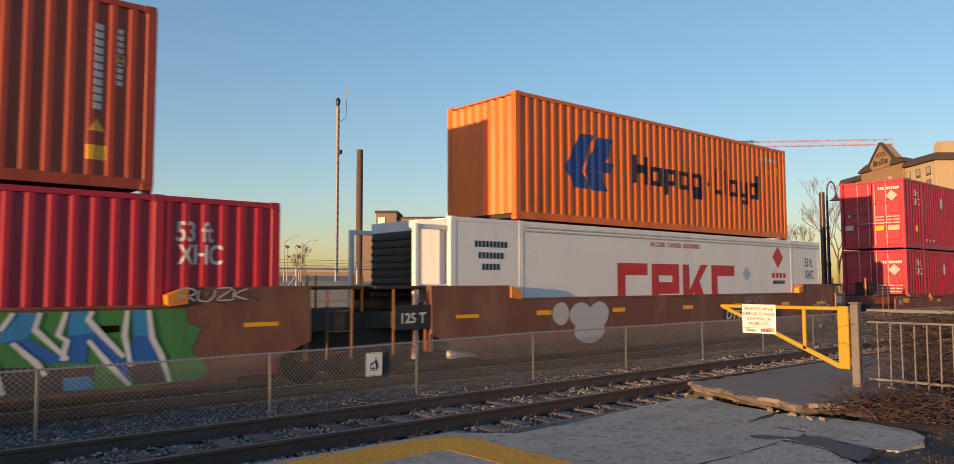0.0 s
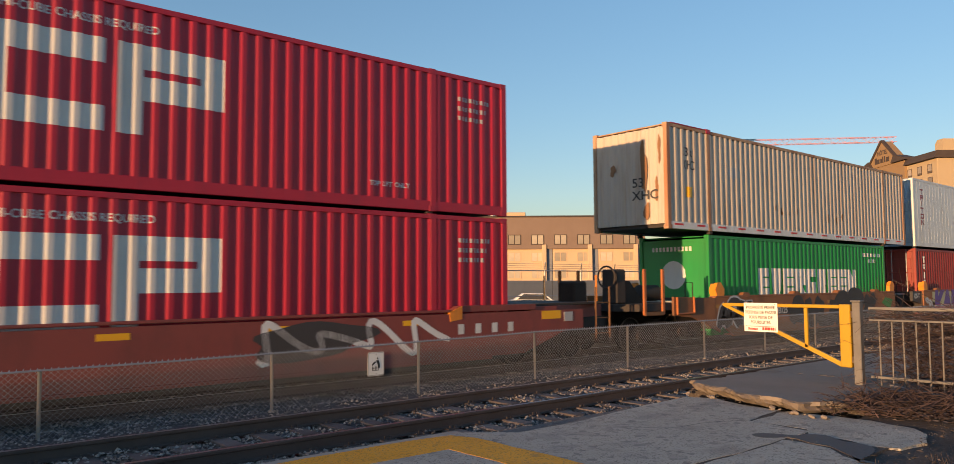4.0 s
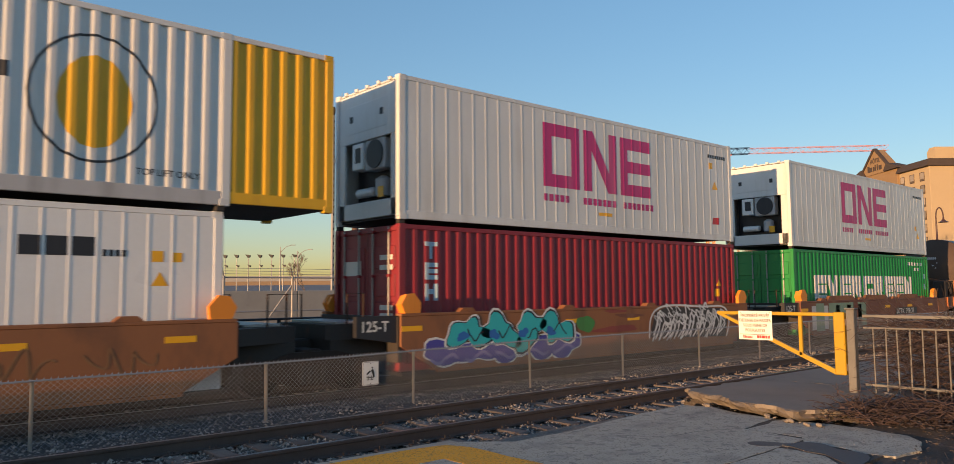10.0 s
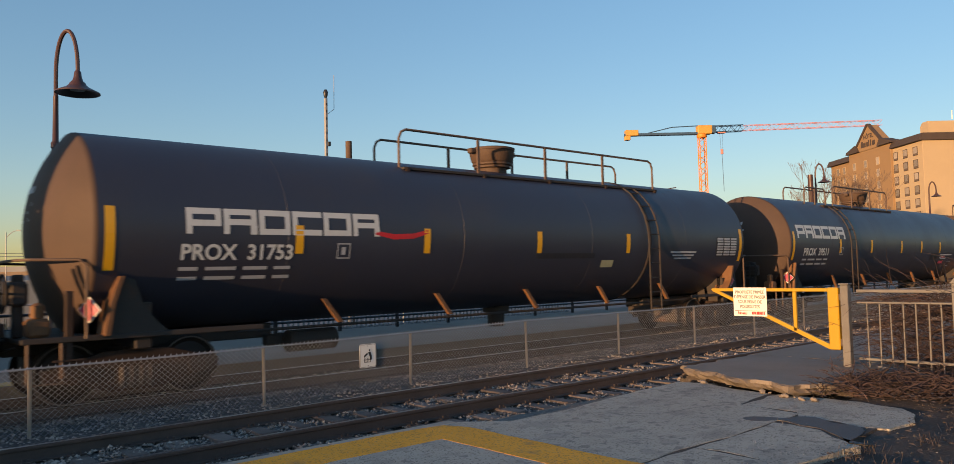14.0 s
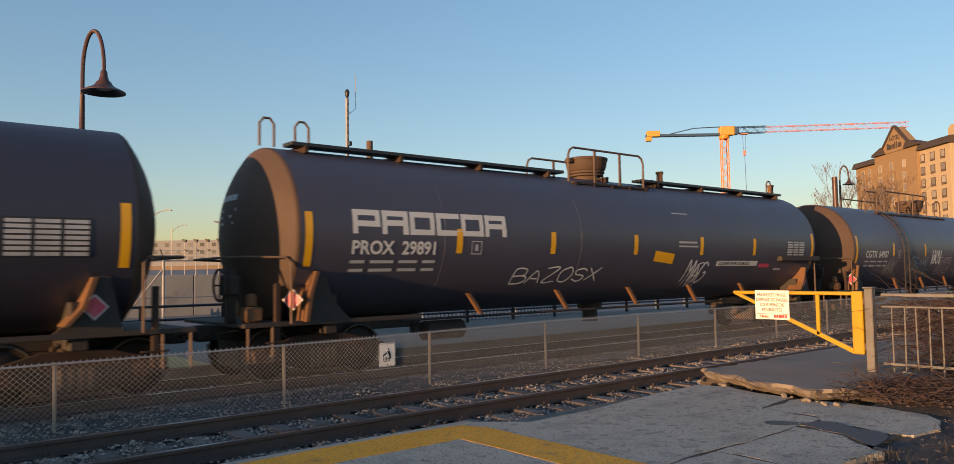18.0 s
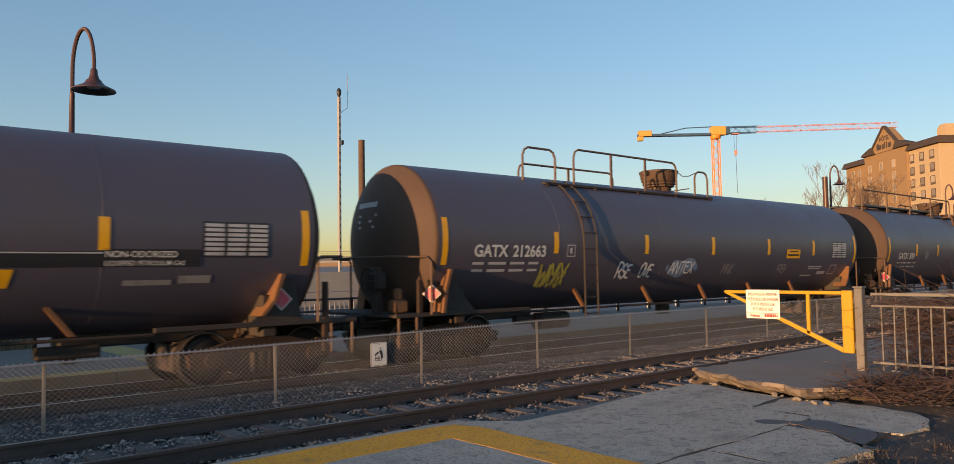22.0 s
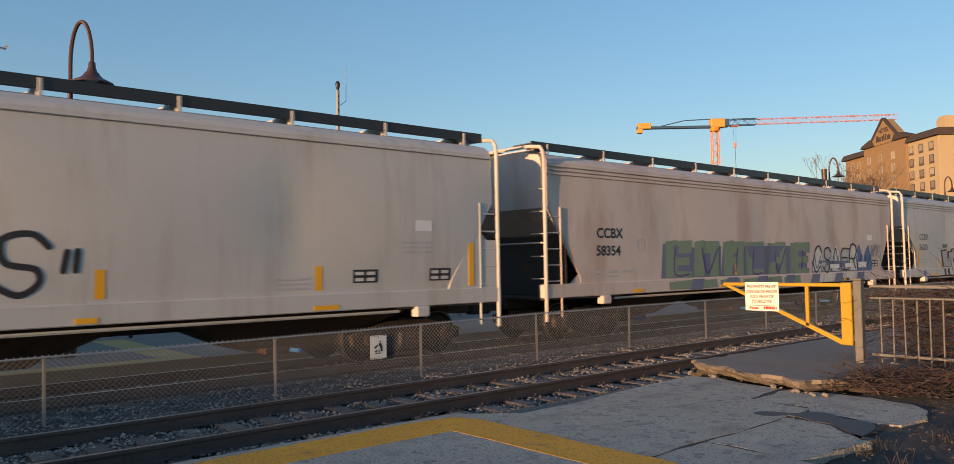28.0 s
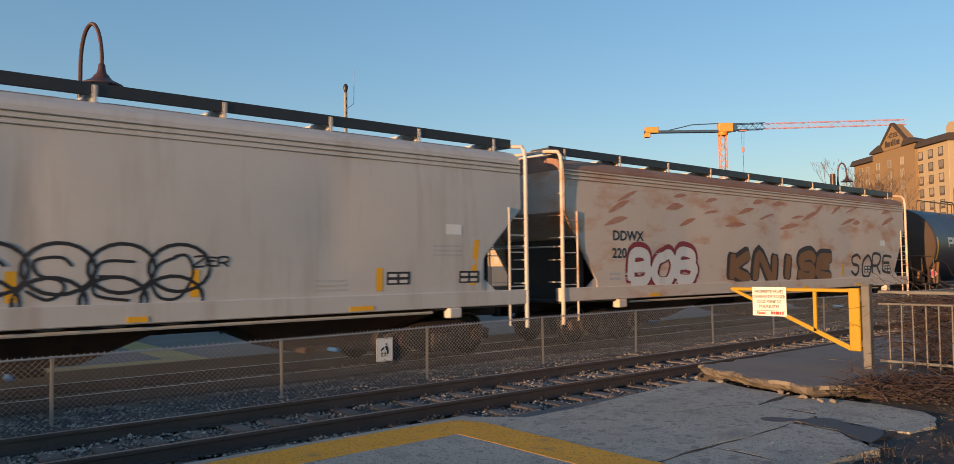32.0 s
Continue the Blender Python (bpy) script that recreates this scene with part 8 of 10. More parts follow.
T.mark("graffiti_line", tag("VVV", -6.4, -5.55, 1.45, 1.8, .05, 22), P["spray_lemon"])
T.mark("graffiti_line", tag("RSE", -3.75, -3.2, 1.62, 1.98, .05, 23), P["spray_white"])
T.mark("graffiti_line", tag("OVE", -2.85, -2.35, 1.65, 1.98, .045, 24), P["spray_white"])
T.mark("graffiti_fill", join(*[slabs([[(x - .08, z), (x, z - q), (x + .08, z), (x, z + q)]]) for x, z, q in ((-1.75, 1.87, .1), (-.45, 1.87, .1))], blob(123, -1.1, 1.88, .55, .24, 30, .4)), P["spray_sky"])
T.mark("graffiti_line", tag("ANTEX", -1.65, -.55, 1.72, 2.04, .04, 25), P["spray_white"], "", .012)
T.mark("graffiti_line", tag("MNK", .9, 1.5, 1.65, 1.95, .04, 26), P["spray_faint"])
T.mark("graffiti_line", tag("RB", 4.0, 4.5, 1.68, 1.9, .05, 27), P["spray_faint"])
T.mark("yellow_label", rects([(4.35, 5.2, 2.12, 2.4)]), P["reflector"])
T.mark("data_marking", rects([(4.5, 5.05, 2.32, 2.35), (4.42, 5.12, 2.2, 2.25)]), P["ink"], "", .01)
T.mark("lettering", moved(glyphs("13450", .16, .003, "LEFT", 1.0), 7.5, 2.39), P["letter_white"], "", .01)
T.mark("data_marking", rects([(5.95, 6.9, 1.83, 1.87), (6.0, 6.8, 1.77, 1.8), (6.74, 7.3, 1.6, 1.7), (5.7, 6.4, 1.55, 1.59)]), P["letter_grey"])
T.mark("stencil_frame", rects([(7.5, 7.98, 1.6, 1.63), (7.5, 7.98, 1.88, 1.91), (7.5, 7.53, 1.63, 1.88), (7.95, 7.98, 1.63, 1.88)]), P["letter_grey"])
TANK_Z += .08
T = tank_car("dusty tank car with a long top rail and small tags", 251.3, P["tank_brown"], None, "599", -8.31, 2.1, "GATX", -.16,
             ((-9.5, .05, -.75, 4.82), (.63, 9.3, -.75, 4.76), (-2.65, -.94, .5, 4.62)), (-2.6, 2.2), (-6.54, -4.22, -1.6, 1.4, 3.98, 6.17), None, True, length=20.0)
for x, w0 in ((-1.1, .2), (.26, .09), (1.54, .09)):
    part("walk_gusset", Geo().prism([(x - .03, 3.62), (x + .05, 3.62), (x + w0 * .6, 4.02), (x - w0, 4.02)], -1.28, -1.2, "y").box(x - w0, x + w0 * .6, -1.28, -.8, 3.98, 4.03, .006), P["dome_brown"], T.root, "rust-brown gusset under the top walk")
for k, (x, z0, z1, lean) in enumerate(((-.5, 2.75, 3.55, .3), (-.2, 2.95, 3.4, .16), (.55, 2.7, 3.5, .22), (.8, 2.9, 3.3, .1))):
    pts = [(x - lean * u + .03 * math.sin(9 * u + k), z0 + (z1 - z0) * u) for u in (0, .2, .4, .6, .8, 1)]
    T.mark("dust_streak", band(pts, .035 + .01 * (k % 2)), P["tank_dust"])
outlined(T, "OO", -2.6, -2.1, 1.7, 1.95, P["spray_faint"], 31, .1, .06)
outlined(T, "CO", -.5, -.05, 1.68, 1.85, P["spray_faint"], 32, .09, .05)
T.mark("graffiti_line", tag("XAKE", 2.5, 3.8, 1.6, 2.0, .04, 33), P["spray_white"])
T.mark("graffiti_line", tag("ANN", 4.1, 4.9, 1.6, 2.05, .05, 34), P["spray_faint"])
T.mark("yellow_label", rects([(3.1, 3.9, 2.38, 2.62)]), P["spray_brown"])
T.mark("lettering", moved(glyphs("LIQUEFIED PETROLEUM GAS", .15, .002, "LEFT", .9), 6.2, 2.8), P["letter_white"])
T.mark("data_marking", rects([(1.6, 2.4, 2.68, 2.72), (1.8, 2.4, 2.58, 2.61), (1.0, 2.4, 1.86, 1.9), (1.0, 2.2, 1.78, 1.81)]), P["letter_grey"])
T = tank_car("black tank car with white lettering behind the hopper cars", 353.9, P["tank_black"], ("procor", -7.63, 2.53, 3.55, .41), None, dome=.15, rails=NEAR_RAILS, stripes=(-5.02, -2.27, .72, 2.95, 5.2))
# ---- covered hopper cars ----
def hopper_car(label, X, body, L=18.7, end_body=None, ribs=3, number=None, code=4, mark_x=-7.8, mark_z=2.05, number_mat=None, steep=False, bulge=.045, trough=None, stripes=(), lift_walk=0.09, closed=False):
    b = Box()
    root = b.root = thing("covered_hopper_car", label, "hopper car", group="covered hopper cars of the freight train")
    h = L / 2
    b.x, b.z = X, 0
    end_body = end_body or body
    dark, rusty, galv = P["dark_steel"], P["rust_steel"], body
    lo, hi = 1.36, 4.06
    x_top, x_low, knee = h - .2, h - 1.3, 2.05 if steep else 1.5

    def half_len(z):
        """Where the side sheet ends at height z."""
        return x_low + (x_top - x_low) * min(max((z - knee) / (3.1 - knee), 0), 1)

    def side(x, z):
        u = (z - lo) / (hi - lo)
        return -(1.5 + bulge * abs(math.sin(math.pi * (x + h) / (L / 4))) ** .6 * math.sin(math.pi * min(max(u, 0), 1)) - .05 * max(0, u - .8) * 5 * .2)

    b.surface, b.folds = side, ()
    geo = Geo()
    nx, nz = 60, 14
    for sgn in (-1, 1):
        o = len(geo.v)
        for i in range(nx + 1):
            for j in range(nz + 1):
                z = lo + (hi - lo) * j / nz
                x = -half_len(z) + 2 * half_len(z) * i / nx
                geo.v.append((x * -sgn, side(x, z) * -sgn, z))
        for i in range(nx):
            for j in range(nz):
                a = o + i * (nz + 1) + j
                geo.f.append((a, a + nz + 1, a + nz + 2, a + 1))
                geo.smooth.append(True)
    part("side_sheet", geo, body, root)
    for q in (-1, 1):
        part("end_sheet", Geo().add([(q * x_top, -1.5, hi), (q * x_top, 1.5, hi), (q * x_top, 1.5, 3.1), (q * x_top, -1.5, 3.1), (q * (h - 2.9), 1.49, 1.2), (q * (h - 2.9), -1.49, 1.2)], [(0, 1, 2, 3), (3, 2, 4, 5)]), end_body, root)
    for q in (-1, 1):
        for y in () if closed else (-1.5, 1.44):
            part("end_flange", Geo().prism([(q * x_low, lo), (q * (x_low + .07), lo), (q * (x_low + .07), knee), (q * (x_top + .03), 3.1), (q * (x_top - .05), 3.12), (q * x_low, knee + .05)], y, y + .06, "y"), body, root)
    roof = [(-1.5, hi), (-1.5, hi + .05), (-1.46, hi + .13), (-1.3, hi + .24), (-.9, hi + .34), (-.45, hi + .38), (.45, hi + .38), (.9, hi + .34), (1.3, hi + .24), (1.46, hi + .13), (1.5, hi + .05), (1.5, hi)]
    part("roof", Geo().prism(roof, -x_top, x_top, "x"), trough or body, root)
    for k in range(ribs):
        z = hi - .02 - .09 * k
        part("side_rib", Geo().box(-x_top, x_top, -1.53, -1.5, z - .018, z + .018, .006).box(-x_top, x_top, 1.5, 1.53, z - .018, z + .018, .006), body, root)
    for s in (-1, 1):
        part("side_sill", Geo().box(-h, h, s * 1.55 - (s > 0) * .2, s * 1.55 + (s < 0) * .2, 1.06, 1.37, .015), body, root)
        for q in (-1, 1):
            part("jacking_pad", Geo().box(q * (h - 2.05) - .15, q * (h - 2.05) + .15, s * 1.5 - .1, s * 1.5 + .1, .86, 1.06, .02), body, root)
    part("center_sill", Geo().box(-h, h, -.25, .25, .78, 1.06, .02), dark, root)
    # roof walk on brackets
    top = hi + .31 + lift_walk
    for s in (-1, 1):
        part("roof_walk", Geo().box(-h + .1, h - .1, s * .8 - .3, s * .8 + .3, top + .1, top + .135, .006), P["walk_grey"], root)
        part("walk_edge", Geo().box(-h + .1, h - .1, s * 1.1 - .02, s * 1.1 + .02, top - .02, top + .17, .004), P["rail_black"], root, "black edge beam of the roof walk")
    for k in range(10):
        x = -h + .6 + (L - 1.2) * k / 9
        part("walk_bracket", Geo().box(x - .03, x + .03, -1.06, 1.06, top - .1, top + .1, .01).box(x - .03, x + .03, -1.14, -1.121, top - .16, top + .14, .006), body, root)
    for k in range(9):
        x = -h + 1.4 + (L - 2.8) * k / 8
        part("hatch_cover", Geo().box(x - .7, x + .7, -.34, .34, top - .02, top + .06, .03), body, root)
    # discharge hoppers
    for k in range(3):
        x = (-1 + k) * (L - 8.6) / 2
        geo = Geo()
        geo.add([(x - 2.35, -1.35, 1.1), (x + 2.35, -1.35, 1.1), (x + 2.35, 1.35, 1.1), (x - 2.35, 1.35, 1.1), (x - .95, -.5, .42), (x + .95, -.5, .42), (x + .95, .5, .42), (x - .95, .5, .42)],
                [(0, 1, 5, 4), (1, 2, 6, 5), (2, 3, 7, 6), (3, 0, 4, 7), (4, 5, 6, 7)])
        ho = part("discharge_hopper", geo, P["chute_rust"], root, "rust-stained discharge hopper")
        part("outlet_gate", Geo().box(x - .5, x + .5, -.62, .62, .3, .42, .02), rusty, ho)
        part("gate_shaft", Geo().tube([(x, -.95, .36), (x, .95, .36)], .04, 8), P["spray_blue"], ho)
    part("side_pipe", Geo().tube([(-h + 2.5, -1.42, .98), (h - 2.5, -1.42, .98)], .03, 6), body, root)
    # ends: braces, ladders, bent corner posts
    for q in (-1, 1):
        truck(root, q * (h - 2.05))
        part("shear_plate", Geo().box(q * (h - 1.8), q * (h - 1.72), -1.25, 1.25, 1.06, 2.1, .01), dark, root)
        part("end_bulkhead", Geo().box(q * (h - 1.0), q * (h - .94), -1.3, 1.3, 1.08, 2.5, .01), dark, root)
        part("corner_gusset", Geo().prism([(q * (h - 1.35), 1.06), (q * (h - .5), 1.06), (q * (h - 1.35), 1.7)], -1.49, -1.44, "y"), body, root)
        if closed:
            for y in (-1.535, 1.495):
                part("corner_sheet", Geo().prism([(q * (h - 1.38), 1.37), (q * (h - .12), 1.37), (q * (h - .12), 2.34), (q * (h - .38), 2.34), (q * (h - .52), 2.46), (q * (h - .56), 2.62), (q * (h - 1.3), 1.55)], y, y + .04, "y"), body, root, "side sheet closing the car's end below a small opening")
        coupler(root, q * (h - .1), q)
        part("end_platform", Geo().box(q * (h - 2.6), q * h, -1.5, 1.5, 1.02, 1.08, .01), dark, root)
        for y in (-.6, .5):
            part("slope_brace", Geo().prism([(q * (h - 1.5), 1.08), (q * (h - 1.35), 1.08), (q * (h - 1.0), 2.75), (q * (h - 1.2), 2.75)], y, y + .1, "y"), dark, root)
        part("brake_gear", Geo().box(q * (h - 2.2), q * (h - 1.3), -.5, .5, 1.1, 1.7, .08), dark, root)
        for s in (-1, 1):
            y = s * 1.53
            part("corner_post", Geo().tube([(q * (h - .06), y, .55), (q * (h - .06), y, 4.15), (q * (h - .06), y * .98, 4.34), (q * (h - .06), y * .93, 4.45), (q * (h - .06), y * .7, 4.5), (q * (h - .06), 0, 4.52)], .042, 8), body, root)
            part("ladder_rail", Geo().tube([(q * (h - .55), y, .62), (q * (h - .55), y, 3.1)], .022, 6), body, root)
            for k in range(8):
                z = .72 + .36 * k
                if z < 3.2:
                    part("rung", Geo().tube([(q * (h - .55), y, z), (q * (h - .06), y, z)], .014, 5), body, root)
            for k in range(5):
                z = 1.5 + .5 * k
                part("end_rung", Geo().tube([(q * (h - .04), y, z), (q * (h - .04), y * .72, z)], .014, 5), body, root)
        part("end_rail", Geo().tube([(q * (h - .04), -1.53, 2.3), (q * (h - .04), 1.53, 2.3)], .02, 6), body, root)
    for x in stripes:
        figure(b, rects([(x - .07, x + .07, 1.43, 1.85)]), P["reflector"], "reflector")
    for q in (-1, 1):
        if number_mat:
            if closed:
                part("reflector", Geo().box(q * (h - .8) - .07, q * (h - .8) + .07, -1.542, -1.534, 1.42, 2.28), P["reflector"], root)
            else:
                figure(b, slabs([[(q * (h - 1.55) - .07, 1.5), (q * (h - 1.55) + .07, 1.5), (q * (h - 1.45) + .07, 2.4), (q * (h - 1.45) - .07, 2.4)]]), P["reflector"], "reflector")
    nm = number_mat or P["ink"]
    write(b, code, mark_x, mark_z + .42, .33, nm, .008, 1.1)
    write(b, number, mark_x - .02, mark_z, .33, nm, .008, 1.1)
    for k in range(2):
        figure(b, bars(mark_x - .1, mark_z - .42 - .11 * k, (.4, .35, .5)[: 3 - k], .055, .15), P["letter_grey"], "data_marking")
    fx = mark_x + 1.55
    figure(b, rects([(fx, fx + .28, mark_z + .1, mark_z + .12), (fx, fx + .28, mark_z + .38, mark_z + .4), (fx, fx + .02, mark_z + .12, mark_z + .38), (fx + .26, fx + .28, mark_z + .12, mark_z + .38)]), P["letter_grey"], "capacity_frame")
    for x in (5.85, 7.55):
        figure(b, rects([(x, x + .52, 1.54, 1.78)]), P["ink"], "data_panel")
        tagged(drape("data_table", *rects([(x + .04 + .24 * i, x + .22 + .24 * i, 1.57 + .11 * j, 1.63 + .11 * j) for i in range(2) for j in range(2)]), side, P["letter_white"], root, lift=.008), kind="stuff")
    figure(b, rects([(6.9, 7.6, 2.25 - .09 * k, 2.29 - .09 * k) for k in range(3)] + [(4.4, 5.0, 1.62 - .08 * k, 1.65 - .08 * k) for k in range(3)]), P["letter_grey"], "data_marking")
    figure(b, rects([(7.2, 7.6, 2.5, 2.7)]), P["cool_white"], "label")
    # worn marks on the sill
    for x, w_ in ((-6.3, .42), (-2.4, .42), (5.3, .5), (1.5, .3)):
        part("sill_reflector", Geo().box(x - w_ / 2, x + w_ / 2, -1.556, -1.549, 1.09, 1.17), P["reflector"], root)
    TRAIN.append((root, X, 0))
    return b


def brush(car, word, x0, x1, z0, z1, paint_, width, seed, lift=.006, name="graffiti_lettering"):
    return drape(name, *tag(word, x0, x1, z0, z1, width, seed), car.surface, paint_, car.root, lift=lift)


H = hopper_car("grey covered hopper car with large black handwritten letters", 272.0, P["hopper_grey"], 18.8, number="28766", code="DDWX", mark_x=-7.6, mark_z=2.08, ribs=1, bulge=.07, closed=True, stripes=(-5.3, -2.1, 1.68, 5.17), number_mat=P["stencil_grey"])
for word, x0, x1, z0, z1 in (("V", -5.3, -4.6, 1.6, 2.4), ("C", -4.5, -3.72, 1.62, 2.47), ("R", -3.62, -2.85, 1.54, 2.44), ("'", -2.9, -2.6, 2.0, 2.5), ("S", -2.67, -1.97, 1.48, 2.38), ('"', -2.0, -1.7, 1.85, 2.2),
                             ("K", -1.7, -.95, 1.46, 2.4), ("O", -.98, -.33, 1.48, 2.4), ("I", -.85, -.45, 1.7, 2.2), ("N", -.24, .3, 1.47, 2.38), ("S", .3, 1.15, 1.52, 2.38), ('"', 1.15, 1.5, 1.8, 2.15)):
    brush(H, word, x0, x1, z0, z1, P["ink"], .09, len(word) + int(x0 * 10))
# yellow bar on the leading end, low sunlight put into its colour; no lamp
part("running_light", Geo().box(-9.36, -9.3, -1.5, -1.44, 1.9, 2.6, .01), P["yellow"], H.root)
H = hopper_car("tan covered hopper car with green and violet graffiti along its sill", 292.3, P["hopper_tan"], 19.2, number="58354", code="CCBX", mark_x=-7.82, mark_z=2.01, number_mat=None, bulge=.03, stripes=(-1.7, 1.7))
SAGE = P["spray_sage"]


def fill(car, polys, paint_, lift=.006, name="graffiti_fill"):
    return drape(name, *slabs(polys), car.surface, paint_, car.root, lift=lift)


# sage block letters with violet sides
fill(H, [[(-5.3, 1.4), (-3.75, 1.4), (-3.75, 2.2), (-5.2, 2.3)], [(-3.85, 1.4), (-2.5, 1.4), (-2.5, 2.25), (-3.7, 2.25)], [(-2.5, 1.4), (2.6, 1.4), (2.5, 2.28), (-2.4, 2.25)]], P["spray_slate"], .004, "graffiti_shadow")
for i, (x0, x1) in enumerate(((-5.1, -3.93), (-3.82, -2.61), (-2.35, -1.3), (-1.15, -.15), (.1, 1.2), (1.45, 2.72))):
    w_ = x1 - x0
    rr_ = random.Random(i)
    j = lambda: rr_.uniform(-.05, .05)
    fill(H, [[(x0, 1.42), (x0 + .42 * w_, 1.42), (x0 + .42 * w_ + j(), 2.38 + j()), (x0 + j(), 2.36)], [(x0 + .4 * w_, 2.08 + j()), (x1, 2.05), (x1 + j(), 2.4), (x0 + .4 * w_, 2.38)]], SAGE, .01)
    if i in (0, 2, 4, 5):
        fill(H, [[(x0 + .4 * w_, 1.72), (x1 - .1, 1.74), (x1 - .08, 1.95), (x0 + .4 * w_, 1.93)]], SAGE, .01)
    if i in (0, 3, 5):
        fill(H, [[(x0 + .4 * w_, 1.4), (x1, 1.4), (x1, 1.56), (x0 + .4 * w_, 1.58)]], SAGE, .01)
    if i in (1, 2, 4):
        fill(H, [[(x1 - .35 * w_, 1.42), (x1, 1.42), (x1 - .02, 2.1), (x1 - .36 * w_, 2.1)]], SAGE, .01)
    brush(H, "LVI"[i % 3], x0 + .3, x1, 1.5, 2.2, P["spray_violet"], .05, 40 + i, .013, "graffiti_line")
for k in range(6):
    drape("sill_paint", *slabs([[(-5.0 + 1.2 * k, 1.1), (-3.95 + 1.2 * k, 1.1), (-4.0 + 1.2 * k, 1.34), (-5.02 + 1.2 * k, 1.3)]]), lambda x, z: -1.55, SAGE, H.root, lift=.005)
for k in range(7):
    drape("sill_paint", *slabs([[(-4.1 + 1.7 * k, 1.08), (-3.5 + 1.7 * k, 1.08), (-3.4 + 1.7 * k, 1.36), (-3.95 + 1.7 * k, 1.36)]]), lambda x, z: -1.55, P["spray_slate"], H.root, lift=.008)
# second word: pale letters with dark outlines, blue peaks
fill(H, [[(2.9, 1.4), (6.2, 1.4), (6.2, 1.75), (2.9, 1.8)]], P["spray_slate"], .004, "graffiti_shadow")
for i in range(5):
    x = 2.95 + .68 * i
    fill(H, [[(x, 1.45), (x + .6, 1.42), (x + .68, 1.95 + .08 * (i % 2)), (x + .42, 2.3 - .12 * (i % 2)), (x + .04, 2.05)]], P["letter_grey"] if i % 2 else P["letter_white"], .006 + .0005 * i)
    brush(H, "CSAER"[i], x + .02, x + .68, 1.42, 2.25, P["spray_dark"], .06, 50 + i, .011, "graffiti_line")
    brush(H, "VXNVX"[i], x + .1, x + .6, 1.5, 1.95, P["spray_slate"], .05, 56 + i, .010, "graffiti_line")
for k in range(4):
    drape("sill_paint", *slabs([[(2.9 + .8 * k, 1.08), (3.5 + .8 * k, 1.08), (3.6 + .8 * k, 1.36), (2.95 + .8 * k, 1.36)]]), lambda x, z: -1.55, P["letter_white"], H.root, lift=.006)
for x in (6.05, 6.8):
    fill(H, [[(x, 1.4), (x + .75, 1.4), (x + .72, 1.9), (x + .45, 2.36), (x + .08, 1.95)]], P["spray_blue_dull"])
    brush(H, "V", x + .15, x + .6, 1.5, 1.95, P["spray_dark"], .05, int(x), .011, "graffiti_line")
brush(H, "WMXS", 7.5, 8.4, 1.9, 2.35, P["spray_faint"], .03, 61, .008, "graffiti_line")
fill(H, [[(4.2, 1.52), (4.9, 1.52), (4.9, 1.66), (4.2, 1.66)], [(5.35, 1.55), (5.95, 1.55), (5.95, 1.68), (5.35, 1.68)], [(6.4, 1.52), (7.08, 1.52), (7.08, 1.72), (6.4, 1.72)]], P["cool_white"], .014, "label")
H = hopper_car("light grey covered hopper car with black and white graffiti letters", 312.3, P["hopper_grey"], 18.9, number="56203", code="CCBX", mark_x=-7.83, mark_z=2.15, number_mat=P["stencil_grey"], bulge=.05, steep=True, lift_walk=.1, stripes=(-5.3, -2.65, -.1, 2.34, 5.69))
SHARDS = (((-5.28, 2.1), (-4.66, 2.13), (-4.53, 1.43), (-5.05, 1.45)), ((-4.4, 2.05), (-3.95, 2.05), (-4.18, 1.42), (-4.62, 1.43)), ((-4.09, 2.16), (-3.36, 2.18), (-3.43, 1.53), (-3.64, 1.49)),
          ((-3.21, 2.06), (-2.68, 2.14), (-2.95, 1.43), (-3.17, 1.44)), ((-2.84, 2.19), (-2.06, 2.23), (-2.37, 1.55), (-2.64, 1.43)), ((-1.92, 2.1), (-1.2, 2.15), (-1.74, 1.4), (-2.23, 1.46)))
for q in SHARDS:
    fill(H, [[(x - (.16 if i in (0, 3) else -.03), z + (.05 if i < 2 else -.02)) for i, (x, z) in enumerate(q)]], P["ink"], .004, "graffiti_shadow")
    fill(H, [list(q)], P["pale_grey"], .009)
    drape("graffiti_shadow", *slabs([[(q[3][0] - .05, 1.07), (q[3][0] + .13, 1.07), (q[3][0] + .1, 1.35), (q[3][0] - .16, 1.35)]]), lambda x, z: -1.55, P["ink"], H.root, lift=.005)
for k in range(4):
    for j in range(2):
        ring = [(-.45 + .82 * k + .46 * math.cos(a * .3307) + .1 * j, 1.4 + .48 * j + .36 * math.sin(a * .3307)) for a in range(20)]
        figure(H, band(ring, .055), P["ink"], "graffiti_line")
    drape("graffiti_line", *tag("CSEO"[k], -.75 + .82 * k, -.15 + .82 * k, 1.45, 2.05, .045, 80 + k), H.surface, P["ink"], H.root)
brush(H, "ZER", 2.3, 2.9, 1.9, 2.05, P["ink"], .03, 84)
brush(H, "UNIK", -5.2, -4.5, 2.24, 2.42, P["ink"], .035, 85)
brush(H, "BOZI", -3.8, -3.1, 2.26, 2.46, P["ink"], .035, 86)
brush(H, "MAC", -2.0, -1.3, 2.22, 2.38, P["ink"], .035, 87)
drape("sprayed_blob", *blob(166, -7.37, 1.2, .17, .13), lambda x, z: -1.55, P["spray_sky"], H.root, lift=.004)
